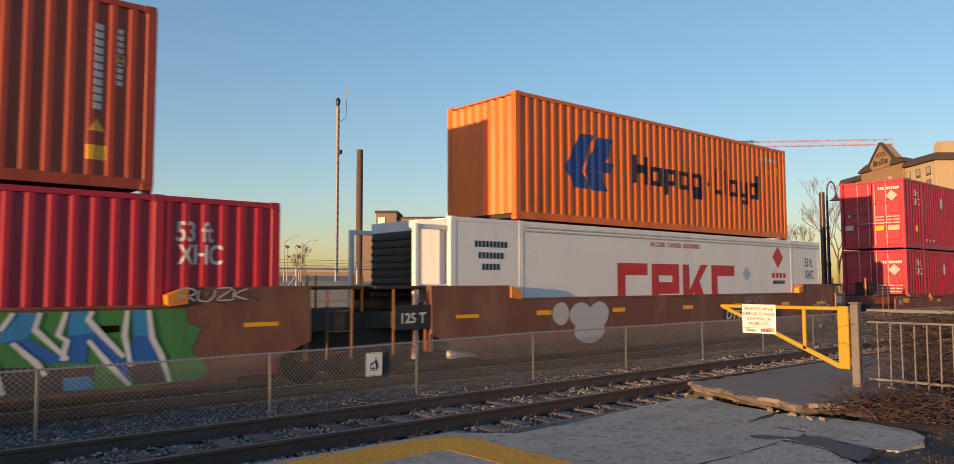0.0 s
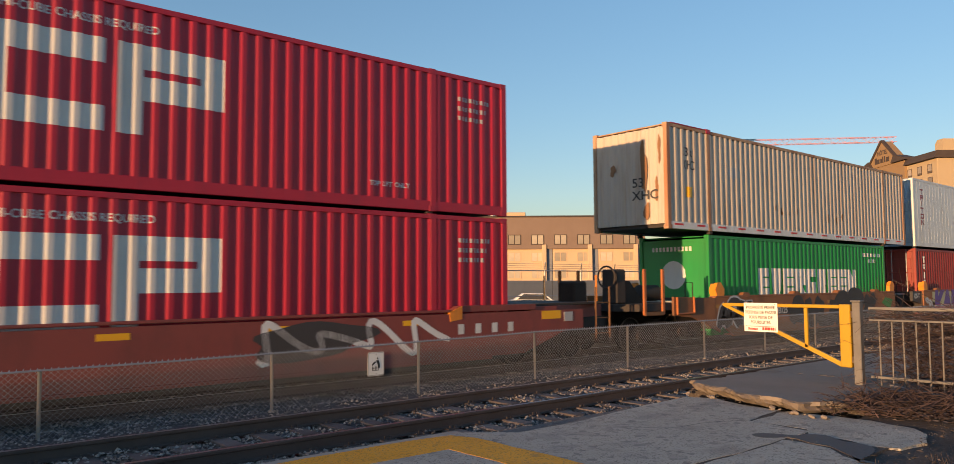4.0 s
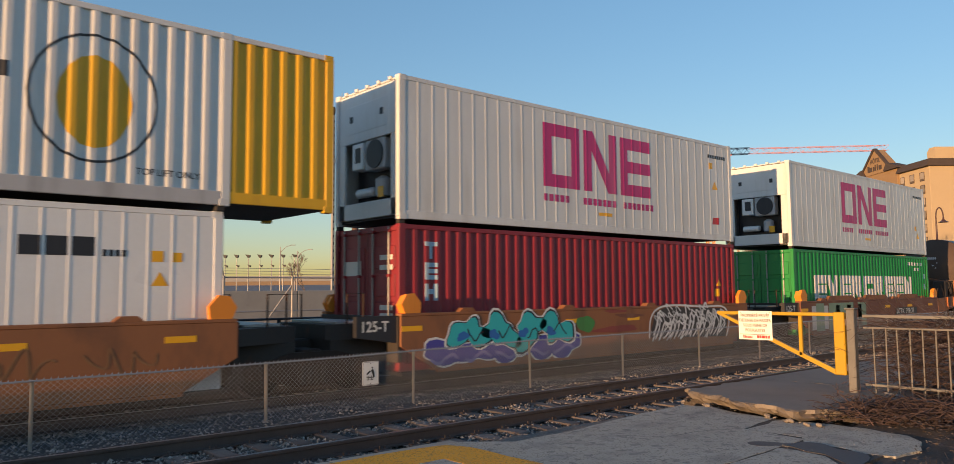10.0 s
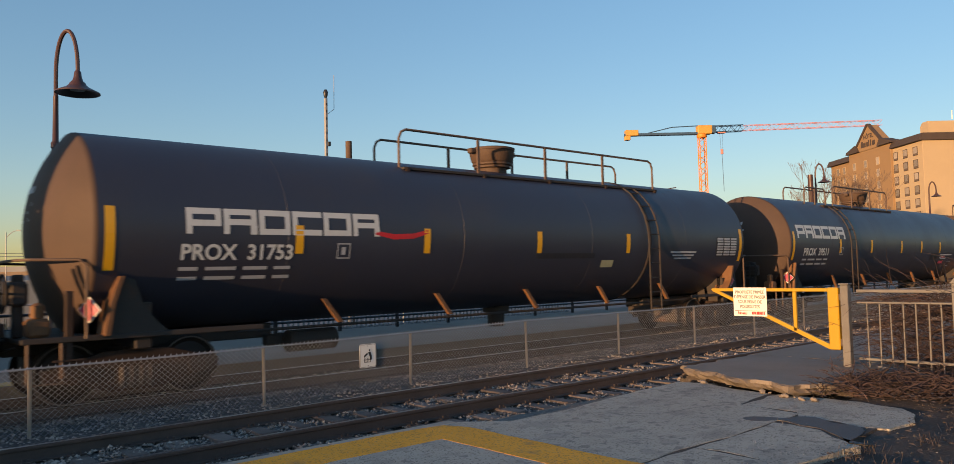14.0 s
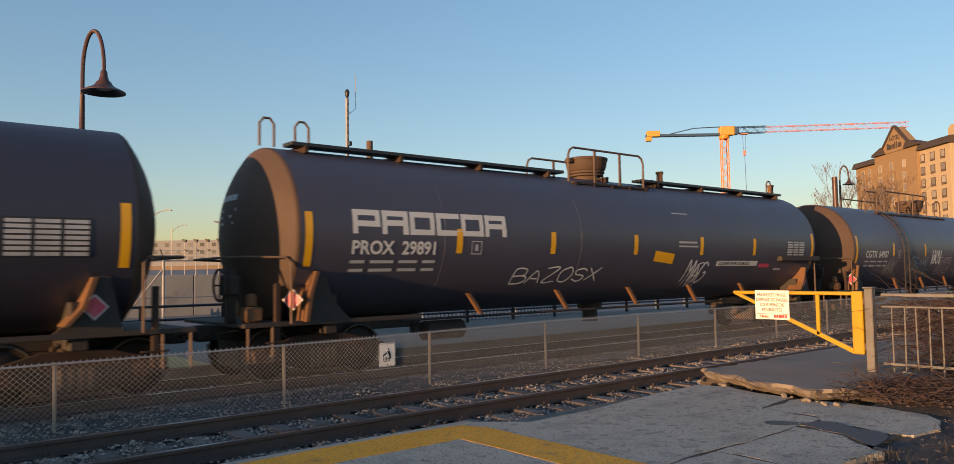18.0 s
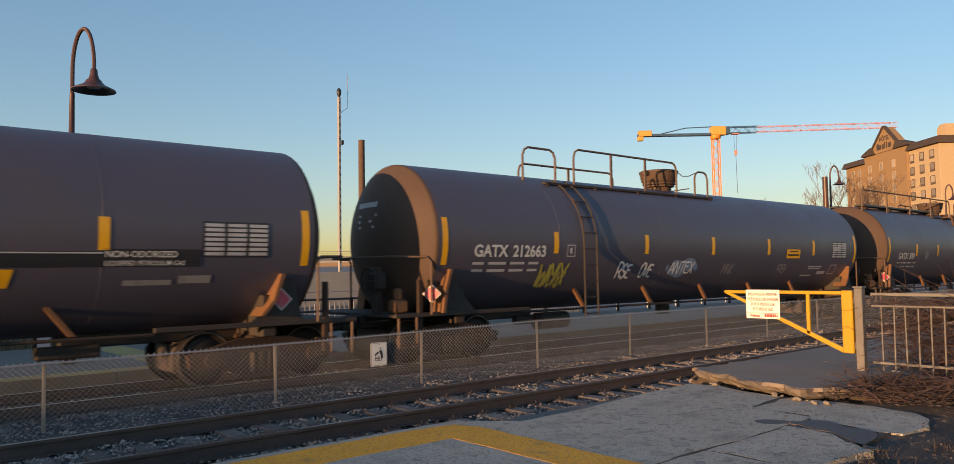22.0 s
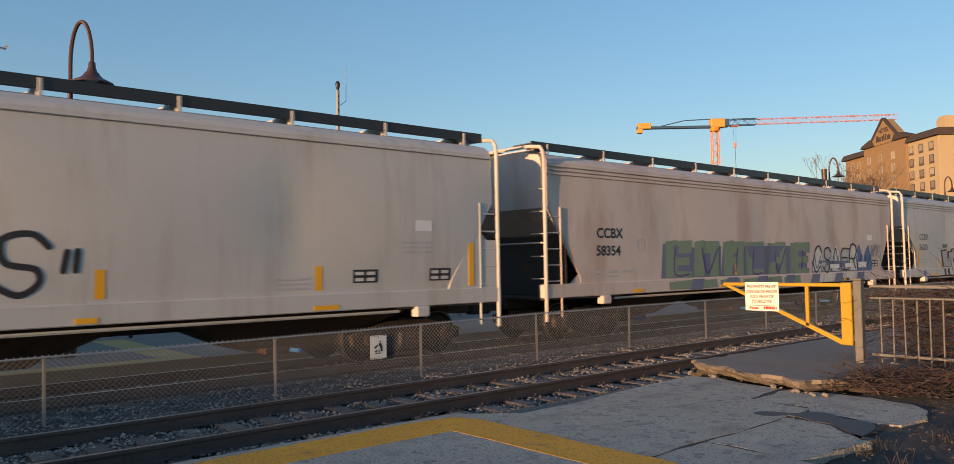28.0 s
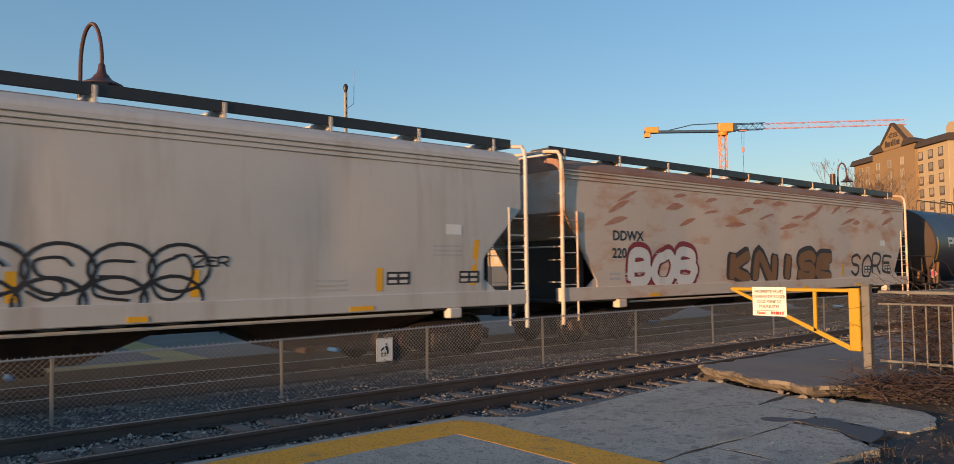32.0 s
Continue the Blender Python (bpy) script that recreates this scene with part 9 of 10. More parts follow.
H = hopper_car("rust-streaked pale hopper car with brown and cream graffiti", 332.4, P["hopper_rust"], 19.3, number="22017", code="DDWX", mark_x=-7.87, mark_z=2.05, bulge=.03, trough=P["rust_roof"], stripes=(-5.5, 4.2))
for k, (q, x0, x1) in enumerate((("B", -7.2, -6.3), ("O", -6.3, -5.3), ("B", -5.3, -4.35))):
    brush(H, q, x0, x1, 1.45, 2.2, P["wine"], .42, 90 + k, .004, "graffiti_shadow")
    brush(H, q, x0, x1, 1.5, 2.15, P["spray_white"], .26, 90 + k, .01)
for k, q in enumerate("KNISE"):
    brush(H, q, -2.8 + 1.28 * k, -1.6 + 1.28 * k, 1.4, 2.2, P["spray_dark"], .5, 95 + k, .004, "graffiti_shadow")
    brush(H, q, -2.75 + 1.28 * k, -1.6 + 1.28 * k, 1.42, 2.15, P["spray_brown"], .3, 95 + k, .01)
for k in range(4):
    brush(H, "SORE"[k], 4.8 + .85 * k, 5.6 + .85 * k, 1.45, 2.15, P["spray_dark"], .1, 101 + k, .006, "graffiti_line")
rs = random.Random(9)
for row, (z, n) in enumerate(((3.66, 9), (3.3, 10), (2.92, 4))):
    for k in range(n):
        x = -8.0 + 16.4 * (k + rs.uniform(.1, .8)) / n if row < 2 else -7.5 + 2.6 * k + rs.uniform(-.5, .5)
        wide, thick, tilt, zz = rs.uniform(.28, .62), rs.uniform(.06, .15), rs.uniform(.02, .16), z + rs.uniform(-.1, .1)
        top = [(x + wide * (i / 4 - 1), zz + tilt * (i / 4 - 1) + thick * math.sin(math.pi * (i + .3) / 9)) for i in range(9)]
        low_ = [(x + wide * (i / 4 - 1) * .9, zz + tilt * (i / 4 - 1) - .25 * thick * math.sin(math.pi * i / 8) + rs.uniform(-.012, .012)) for i in range(8, -1, -1)]
        figure(H, slabs([top + low_]), P["rust_smear"], "rust_streak")
# ---- beyond the far platform ----
VIEW = radians(40.5)
AHEAD = Vector((math.sin(VIEW), math.cos(VIEW), 0))
ACROSS = Vector((math.cos(VIEW), -math.sin(VIEW), 0))


def spot(across, ahead, z=0.0):
    p = ACROSS * across + AHEAD * ahead
    return (p.x, p.y, z)


def facing(across, ahead, z=0.0, turn=0.0):
    p = spot(across, ahead, z)
    return pose(*p, 0, 0, -40.5 + turn)


B = {
    "brown_wall": surf("brown_wall", (0.21, 0.155, 0.125), (0.17, 0.125, 0.10), 0.85, 0, 0.3, 0.4, 6, 0.1),
    "tan_wall": surf("tan_wall", (0.55, 0.41, 0.27), (0.46, 0.34, 0.22), 0.85, 0, 0.3, 0.4, 6, 0.1),
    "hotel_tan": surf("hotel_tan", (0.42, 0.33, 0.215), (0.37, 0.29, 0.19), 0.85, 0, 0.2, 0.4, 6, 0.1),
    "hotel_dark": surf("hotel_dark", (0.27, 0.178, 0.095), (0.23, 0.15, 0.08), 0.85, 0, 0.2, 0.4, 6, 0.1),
    "roof_dark": surf("roof_dark", (0.06, 0.045, 0.04), (0.04, 0.03, 0.028), 0.8, 0, 0.5, 0.4, 6, 0.1),
    "dull_glass": surf("dull_glass", (0.3, 0.25, 0.2), (0.22, 0.19, 0.16), 0.25, 0, 0.6, 0.5, 2, 0.0, island=0.35),
    "grille": surf("grille", (0.12, 0.09, 0.07), (0.09, 0.07, 0.055), 0.7, 0, 1, 0.4, 6, 0.0),
    "window": surf("window_glass", (0.09, 0.10, 0.12), (0.14, 0.13, 0.12), 0.08, 0, 0.4, 0.5, 2, 0.0, island=0.5),
    "curtain": surf("curtained_glass", (0.42, 0.37, 0.29), (0.3, 0.27, 0.22), 0.3, 0, 0.6, 0.5, 2, 0.0, island=0.35),
    "grey_wall": surf("grey_wall", (0.21, 0.22, 0.24), (0.17, 0.18, 0.2), 0.85, 0, 0.1, 0.4, 2, 0.1),
    "bank": surf("embankment", (0.25, 0.17, 0.10), (0.17, 0.125, 0.08), 0.95, 0, 0.05, 0.6, 0.6, 0.3),
    "lot": surf("lot", (0.16, 0.165, 0.175), (0.12, 0.125, 0.13), 0.9, 0, 0.08, 0.5, 1.5, 0.2),
    "crane_orange": surf("crane_orange", (0.75, 0.25, 0.03), (0.6, 0.2, 0.03), 0.5, 0, 0.5, 0.3, 5, 0.0),
    "crane_yellow": surf("crane_yellow", (0.6, 0.33, 0.07), (0.45, 0.25, 0.06), 0.5, 0, 0.5, 0.3, 5, 0.0),
    "crane_blue": surf("crane_blue", (0.04, 0.09, 0.17), (0.03, 0.06, 0.11), 0.5, 0, 0.5, 0.3, 5, 0.0),
    "crane_red": surf("crane_red", (0.66, 0.25, 0.22), (0.56, 0.2, 0.18), 0.5, 0, 0.5, 0.3, 5, 0.0),
    "pole_wood": surf("pole_wood", (0.11, 0.07, 0.05), (0.07, 0.045, 0.035), 0.9, 0, 2, 0.6, 20, 0.3),
    "bark": surf("bark", (0.17, 0.12, 0.09), (0.11, 0.08, 0.065), 0.95, 0, 1.5, 0.5, 15, 0.2),
    "plane_white": surf("plane_white", (0.3, 0.32, 0.36), (0.25, 0.26, 0.3), 0.4, 0, 0.2, 0.2, 2, 0.0),
}

# open lot behind the platform, with a low wall and an embankment beyond
tagged(part("lot", Geo().prism([(-60, 26), (140, 26), (140, 260), (-60, 260)], -.5, -.44, "z"), B["lot"]), "grey asphalt lot behind the station", "lot", kind="structure")
for k in range(16):
    ob = part("concrete_wall", Geo().box(-3.98, 3.98, 0, .3, -.5, 2.0, .03), MAT["pale_concrete"], at=pose(-36 + 8 * k, 46, 0))
    tagged(ob, "length of pale concrete boundary wall", "wall", group="boundary wall", kind="structure")
field = Geo().prism([(0, -.5), (165, -.5), (165, 4.9), (0, -.42)], -320, 60, "x")
tagged(part("far_field", field, B["lot"], at=facing(-40, 122)), "gently rising grey car park below the motorway", "ground", kind="structure")
g = Geo().prism([(-.5, -.5), (6, 6.5), (14, 7.2), (14, -.5)], -420, 60, "x")
tagged(part("embankment", g, B["bank"], at=facing(-40, 290)), "brown grassy motorway embankment", "embankment", kind="structure")
tagged(part("motorway_barrier", Geo().box(-420, 60, 6.4, 6.8, 6.4, 8.6, .05), B["grey_wall"], at=facing(-40, 290)), "sunlit concrete motorway barrier", "barrier", kind="structure")


def windows(root, cols, rows, w, h, glass, frame, y=-.06, two=True):
    n = len(cols) * len(rows)
    fm = Geo().box(-w / 2 - .1, w / 2 + .1, -.04, .05, -h / 2 - .1, -h / 2, .0).box(-w / 2 - .1, w / 2 + .1, -.04, .05, h / 2, h / 2 + .1).box(-w / 2 - .1, -w / 2, -.04, .05, -h / 2, h / 2).box(w / 2, w / 2 + .1, -.04, .05, -h / 2, h / 2)
    if two:
        fm.box(-.06, .06, -.04, .05, -h / 2, h / 2)
    fm = fm.mesh("window_frame")
    fm.materials.append(frame)
    pm = Geo().box(-w / 2, w / 2, 0, .03, -h / 2, h / 2).mesh("pane")
    pm.materials.append(glass)
    for z in rows:
        for x in cols:
            o = part("window", fm, None, root, at=pose(x, y, z))
            part("pane", pm, None, o)


# brown and tan low-rise with its corner tower
bd = thing("apartment_building", "brown and tan four-storey building with curtained windows", "building", facing(0, 125))
part("upper_wall", Geo().box(-13.3, 28, 0, 22, 7.4, 12.7, .05), B["brown_wall"], bd)
part("lower_wall", Geo().box(-13.0, 28, .5, 22, -.5, 7.4, .05), B["tan_wall"], bd)
part("stair_tower", Geo().box(-16.4, -13.0, -.8, 8, -.5, 13.5, .05), B["brown_wall"], bd)
part("side_wing", Geo().box(-19.2, -16.4, .6, 10, -.5, 10.6, .05), B["brown_wall"], bd)
part("tower_cap", Geo().box(-16.6, -12.8, -1.0, 8.2, 13.5, 13.9, .03), B["roof_dark"], bd)
part("parapet", Geo().box(-13.4, 28.2, -.15, 22, 12.7, 12.95, .03), B["roof_dark"], bd)
part("tower_sign", Geo().box(-16.1, -14.9, -.9, -.8, 9.8, 12.8, .02), MAT["sign_white"], bd)
for k in range(7):
    part("pilaster", Geo().box(-11.6 + 7.6 * k - .35, -11.6 + 7.6 * k + .35, -.25, .5, -.5, 8.1, .03), B["tan_wall"], bd)
    part("downpipe", Geo().box(-10.7 + 7.6 * k - .45, -10.7 + 7.6 * k + .45, .38, .5, -.5, 7.4), B["grey_wall"], bd)
cols = [-9.0 + 3.82 * k for k in range(10)]
windows(bd, cols, [8.95], 1.9, 1.45, B["curtain"], B["roof_dark"])
windows(bd, cols, [6.1, 3.3, .9], 1.9, 1.4, B["curtain"], B["tan_wall"], .45)
for k in range(4):
    part("roof_unit", Geo().box(-4.9 + 2.0 * k, -3.1 + 2.0 * k, 4, 7, 12.95, 14.2, .1), MAT["sign_white"], bd)
part("roof_hut", Geo().box(3.5, 8.5, 5, 9, 12.95, 14.0, .1), B["tan_wall"], bd)

# unfinished frame under the crane
uf = thing("building_site", "unfinished concrete frame building with pale scaffolding", "building", facing(88, 262))
for k in range(4):
    part("floor_slab", Geo().box(-12, 14, 0, 14, 3.4 * k + 3, 3.4 * k + 3.4), B["tan_wall"], uf)
for i in range(7):
    for y in (0.3, 13):
        part("column", Geo().box(-11.6 + 4.2 * i, -11.1 + 4.2 * i, y, y + .5, -.5, 16.5), B["tan_wall"], uf)

# hotel with its gabled front
ho = thing("hotel", "tan six-storey hotel with dark roof edge and gabled front", "building", facing(100.8, 192, -.5, -90))
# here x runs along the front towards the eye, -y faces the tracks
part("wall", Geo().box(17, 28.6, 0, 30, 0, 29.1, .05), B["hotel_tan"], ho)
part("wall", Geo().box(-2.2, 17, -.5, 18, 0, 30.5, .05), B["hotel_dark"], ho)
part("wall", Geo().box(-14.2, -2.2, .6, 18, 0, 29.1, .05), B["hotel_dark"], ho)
part("roof_edge", Geo().prism([(-1.0, 29.1), (30.6, 29.1), (30.6, 30.7), (-.3, 30.7)], 17.2, 29.3, "x"), B["roof_dark"], ho)
part("roof_edge", Geo().prism([(-.4, 29.1), (18.6, 29.1), (18.6, 30.6), (.3, 30.6)], -14.8, -2.2, "x"), B["roof_dark"], ho)
GX = 8.0
part("gable", Geo().prism([(GX - 5.8, 30.5), (GX + 5.8, 30.5), (GX + 5.8, 32.1), (GX + .5, 36.5), (GX - .5, 36.5), (GX - 5.8, 32.1)], -.7, 1.4, "y"), B["hotel_dark"], ho)
for q in (-1, 1):
    part("gable_edge", Geo().prism([(GX + q * .1, 36.4), (GX + q * 5.5, 31.8), (GX + q * 5.9, 32.1), (GX + q * .4, 36.85), (GX, 36.85)], -1.0, -.3, "y"), B["roof_dark"], ho)
    part("gable_edge", Geo().box(GX + q * 5.5, GX + q * 5.8, -1.0, -.3, 30.7, 31.9), B["roof_dark"], ho)
    part("gable_eave", Geo().prism([(GX + q * 4.4, 30.5), (GX + q * 10.4, 30.5), (GX + q * 10.0, 31.1), (GX + q * 5.8, 32.3)], -1.3, 1.6, "y"), B["roof_dark"], ho)
drape("lettering", *moved(glyphs("HÔTEL", 1.45, .05, "CENTER"), 0, 0), lambda x, z: 0, B["roof_dark"], ho).matrix_basis = pose(GX, -.74, 33.3)
for k, w_ in enumerate((.9, .7, .4, .6, .4, .4, .7, .4)):
    part("name_bar", Geo().box(GX - 3.5 + .86 * k, GX - 3.5 + .86 * k + w_, -.8, -.7, 31.3, 32.8 if k in (0, 4, 5) else 32.4), B["roof_dark"], ho)
part("penthouse", Geo().prism([(25.5, 30.7), (28.4, 30.7), (28.4, 33.4), (26.4, 33.4), (25.5, 32.6)], 1.6, 24, "y"), B["hotel_tan"], ho)
part("aerial", Geo().tube([(27, 8, 34), (27, 8, 36)], .12, 6), MAT["sign_white"], ho)
levels = [27.1 - 2.9 * k for k in range(9)]
windows(ho, [18.2 + 3.85 * k for k in range(3)], levels, 1.5, 1.8, B["dull_glass"], B["roof_dark"], -.06, False)
windows(ho, [.4, 5.8, 11.4], levels, 1.3, 1.7, B["dull_glass"], B["hotel_tan"], -.56, False)
windows(ho, [-10.3, -7.0], levels, 1.3, 1.7, B["dull_glass"], B["hotel_tan"], .54, False)
for x, y in [(18.2 + 3.85 * k, -.12) for k in range(3)]:
    for z in levels:
        part("air_grille", Geo().box(x - .75, x + .75, y, y + .06, z - .9, z - .5), B["grille"], ho)

# pale hotel far off beyond the motorway
fh = thing("distant_hotel", "pale five-storey hotel beyond the motorway", "building", facing(-175, 410))
part("wall", Geo().box(-50, -25, 0, 20, 0, 26, .1), B["grey_wall"], fh)
part("wall", Geo().box(-25, 32, 4, 24, 0, 22.5, .1), B["grey_wall"], fh)
part("end_wall", Geo().box(-50.3, -44, -.4, 20, 0, 26.4, .1), B["hotel_tan"], fh)
windows(fh, [-41 + 5 * k for k in range(4)], [8 + 4 * k for k in range(5)], 2.2, 2, B["window"], B["grey_wall"], -.06, False)
windows(fh, [-21 + 6.5 * k for k in range(9)], [8 + 4 * k for k in range(4)], 2.2, 2, B["window"], B["grey_wall"], 3.94, False)

# tower crane
cr = thing("tower_crane", "orange tower crane with a blue and red jib", "crane", facing(79.75, 250))


def lattice(name, a, b, w, n, material, tri=False, r=.11):
    """A lattice beam from a to b: four chords with zigzag bracing."""
    a, b = Vector(a), Vector(b)
    d = (b - a).normalized()
    u = Vector((0, 1, 0))
    v = d.cross(u).normalized()
    geo = Geo()
    cs = [(-1, -1), (1, -1), (1, 1), (-1, 1)]
    for p, q in cs:
        o = u * (p * w / 2) + v * (q * w / 2)
        geo.tube([a + o, b + o], r, 5)
    for k in range(n):
        p0, p1 = a + (b - a) * (k / n), a + (b - a) * ((k + 1) / n)
        for i in range(4):
            c0, c1 = cs[i], cs[(i + 1) % 4]
            if k % 2:
                c0, c1 = c1, c0
            geo.tube([p0 + u * (c0[0] * w / 2) + v * (c0[1] * w / 2), p1 + u * (c1[0] * w / 2) + v * (c1[1] * w / 2)], r * .6, 4)
    return part(name, geo, material, cr)


lattice("mast", (0, 0, -.5), (0, 0, 45.4), 2.1, 24, B["crane_orange"], r=.16)
part("slewing_ring", Geo().lathe([(1.5, 45.2), (1.7, 45.5), (1.7, 46.3), (1.2, 46.6)], "z", 16), B["crane_orange"], cr)
part("cab", Geo().box(-1.6, 3.2, -1.4, 1.4, 46.4, 49.3, .2), B["crane_yellow"], cr)
part("cab_window", Geo().box(3.2, 4.6, -1.2, 1.2, 46.6, 49.2, .2), B["crane_blue"], cr)
lattice("jib_root", (2.5, 0, 48.0), (13.8, 0, 48.2), 2.0, 7, B["crane_blue"], r=.14)
lattice("jib", (13.8, 0, 48.2), (60.8, 0, 49.0), 1.7, 24, B["crane_red"], r=.085)
part("counter_jib", Geo().box(-26, 0, -.9, .9, 46.3, 47.1, .05), B["crane_blue"], cr)
part("tie_bar", Geo().tube([(-18, 0, 47.2), (-10, 0, 49.0), (1, 0, 49.4)], .18, 6), B["crane_blue"], cr)
part("counterweight", Geo().box(-25.8, -21.5, -1.2, 1.2, 46.3, 48.2, .1).box(-26.0, -24.2, -1.0, 1.0, 44.9, 46.3, .1), B["crane_yellow"], cr)
part("trolley", Geo().box(5.4, 7.8, -.8, .8, 46.6, 47.0, .05), B["crane_red"], cr)
part("hoist_rope", Geo().tube([(6.1, 0, 46.7), (6.3, 0, 41.2)], .05, 4).tube([(7.1, 0, 46.7), (6.9, 0, 41.2)], .05, 4), B["crane_blue"], cr)
part("hook_block", Geo().box(6.2, 7.0, -.35, .35, 39.6, 41.3, .1), B["crane_red"], cr)
part("load_line", Geo().tube([(6.6, 0, 39.6), (6.8, 0, 27)], .08, 4), B["crane_blue"], cr)


# platform lamps with bell shades on a swan neck
def swan_lamp(x, y, label, k=1.0):
    """k: the size of the neck and shade."""
    la = thing("platform_lamp", label, "lamp", pose(x, y, .08), group="platform lamps")
    M = MAT["lamp_brown"]
    low = lambda z: 6.94 - (6.94 - z) * k
    part("pole", Geo().lathe([(.16, 0), (.16, .5), (.1, .6), (.09, 2.6), (.11, 2.62), (.11, 2.75), (.08, 2.8), (.07, 4.5), (.09, 4.52), (.09, 4.62), (.06, 4.66), (.05, low(5.6))], "z", 14), M, la)
    d = Vector((.42, -.72, 0)).normalized() * k
    arch = [Vector((0, 0, low(5.6)))]
    for q in range(17):
        a = math.pi * q / 16
        arch.append(Vector((0, 0, low(6.1 + .84 * math.sin(a)))) + d * (.29 * (1 - math.cos(a))))
    arch.append(Vector((0, 0, low(5.98))) + d * .58)
    part("swan_neck", Geo().tube(arch, .042, 8), M, la)
    c = d * .58
    prof = [(.045, 6.07), (.065, 6.04), (.075, 5.95), (.1, 5.86), (.15, 5.81), (.16, 5.78), (.22, 5.72), (.32, 5.67), (.42, 5.62), (.425, 5.595), (.4, 5.595), (.25, 5.68), (.1, 5.78)]
    part("shade", Geo().lathe([(r_ * k, low(z_)) for r_, z_ in prof], "z", 28, (c.x, c.y, 0)), M, la, "bell-shaped brown shade")
    part("lens", Geo().lathe([(r_ * k, low(z_)) for r_, z_ in ((.05, 5.66), (.14, 5.665), (.14, 5.7), (.05, 5.72))], "z", 20, (c.x, c.y, 0)), MAT["galvanised"], la)
    return la


swan_lamp(3.68, 17.3, "brown swan-neck platform lamp with a bell shade")
swan_lamp(38.9, 17.6, "distant brown swan-neck platform lamp with a bell shade", .72)
swan_lamp(54.5, 17.3, "distant brown swan-neck platform lamp with a bell shade", .72)
part_post = thing("signal_post", "plain brown post beside a platform lamp", "post", pose(37.9, 17.4, .08))
part("pole", Geo().lathe([(.13, 0), (.13, 6.3)], "z", 10), MAT["lamp_brown"], part_post)

# radio mast and timber pole
ma = thing("radio_mast", "slender grey perforated radio mast with whip aerials", "mast", pose(*spot(-11.05, 60, -.5)))
part("pole", Geo().box(-.11, .11, -.11, .11, 0, 16.6, .02), MAT["galvanised"], ma)
for k in range(26):
    part("rung", Geo().box(-.03, .03, -.13, -.11, 1.5 + .58 * k, 1.7 + .58 * k), MAT["rail_black"], ma)
part("camera_head", Geo().lathe([(.08, 16.6), (.16, 16.8), (.2, 17.1), (.1, 17.3)], "z", 12), MAT["rail_black"], ma)
part("whip_aerial", Geo().tube([(.1, 0, 15.3), (.75, 0, 15.8), (.78, 0, 18.6)], .025, 5), MAT["galvanised"], ma)
part("junction_box", Geo().box(.11, .36, -.15, .15, 12.75, 13.1, .03), MAT["rail_black"], ma)
tp = thing("timber_pole", "dark brown timber utility pole", "pole", pose(*spot(-5.48, 35.5, -.5)))
part("pole", Geo().lathe([(.17, 0), (.16, 4), (.15, 8.68)], "z", 14), B["pole_wood"], tp)


# street lamps on the lot and along the road
def street_lamp(across, ahead, h, arms, label, metal=MAT["galvanised"]):
    sl = thing("street_lamp", label, "lamp", facing(across, ahead, -.44), group="street lamps")
    part("pole", Geo().lathe([(.14, 0), (.08, h - .3)], "z", 10), metal, sl)
    for s in arms:
        part("arm", Geo().tube([(0, 0, h - 1.5), (s * .5, 0, h - .9), (s * 1.3, 0, h - .25), (s * 2.2, 0, h)], .06, 6), MAT["galvanised"], sl)
        part("lamp_head", Geo().box(s * 2.1, s * 3.0, -.15, .15, h - .05, h + .08, .03), MAT["galvanised"], sl)
    return sl


street_lamp(-40.8, 90, 10.4, (-1, 1), "grey twin-armed street lamp on the open lot")
for a, d, h in ((-63, 150, 12.8), (-91, 150, 12.8), (-38, 150, 11.8), (-34.6, 150, 10.9)):
    street_lamp(a, d, h, (1,), "thin grey single-armed street lamp by the road")
cb = street_lamp(30.6, 120, 15.0, (), "tall dark street lamp with two long flat arms", MAT["lamp_brown"])
for s in (-1, 1):
    part("arm", Geo().tube([(0, 0, 14.7), (s * 2.8 + .4, 0, 14.9 + .25 * s)], .09, 6), MAT["lamp_brown"], cb)

# row of approach lights beyond the lot
for k in range(12):
    al = thing("approach_light", "thin airfield approach light on a tall grey post", "lamp", facing(-80.5 + 3.06 * k, 200, -.44), group="approach lights")
    part("pole", Geo().lathe([(.14, 0), (.09, 11.9)], "z", 8), MAT["galvanised"], al)
    part("lamp_head", Geo().prism([(-.7, 12.6), (.5, 12.4), (.35, 11.8), (-.1, 11.7)], -.5, .5, "y"), MAT["rail_black"], al)
    part("lamp_head", Geo().prism([(-.2, 9.9), (.7, 9.7), (.5, 9.2)], -.4, .4, "y"), MAT["rail_black"], al)

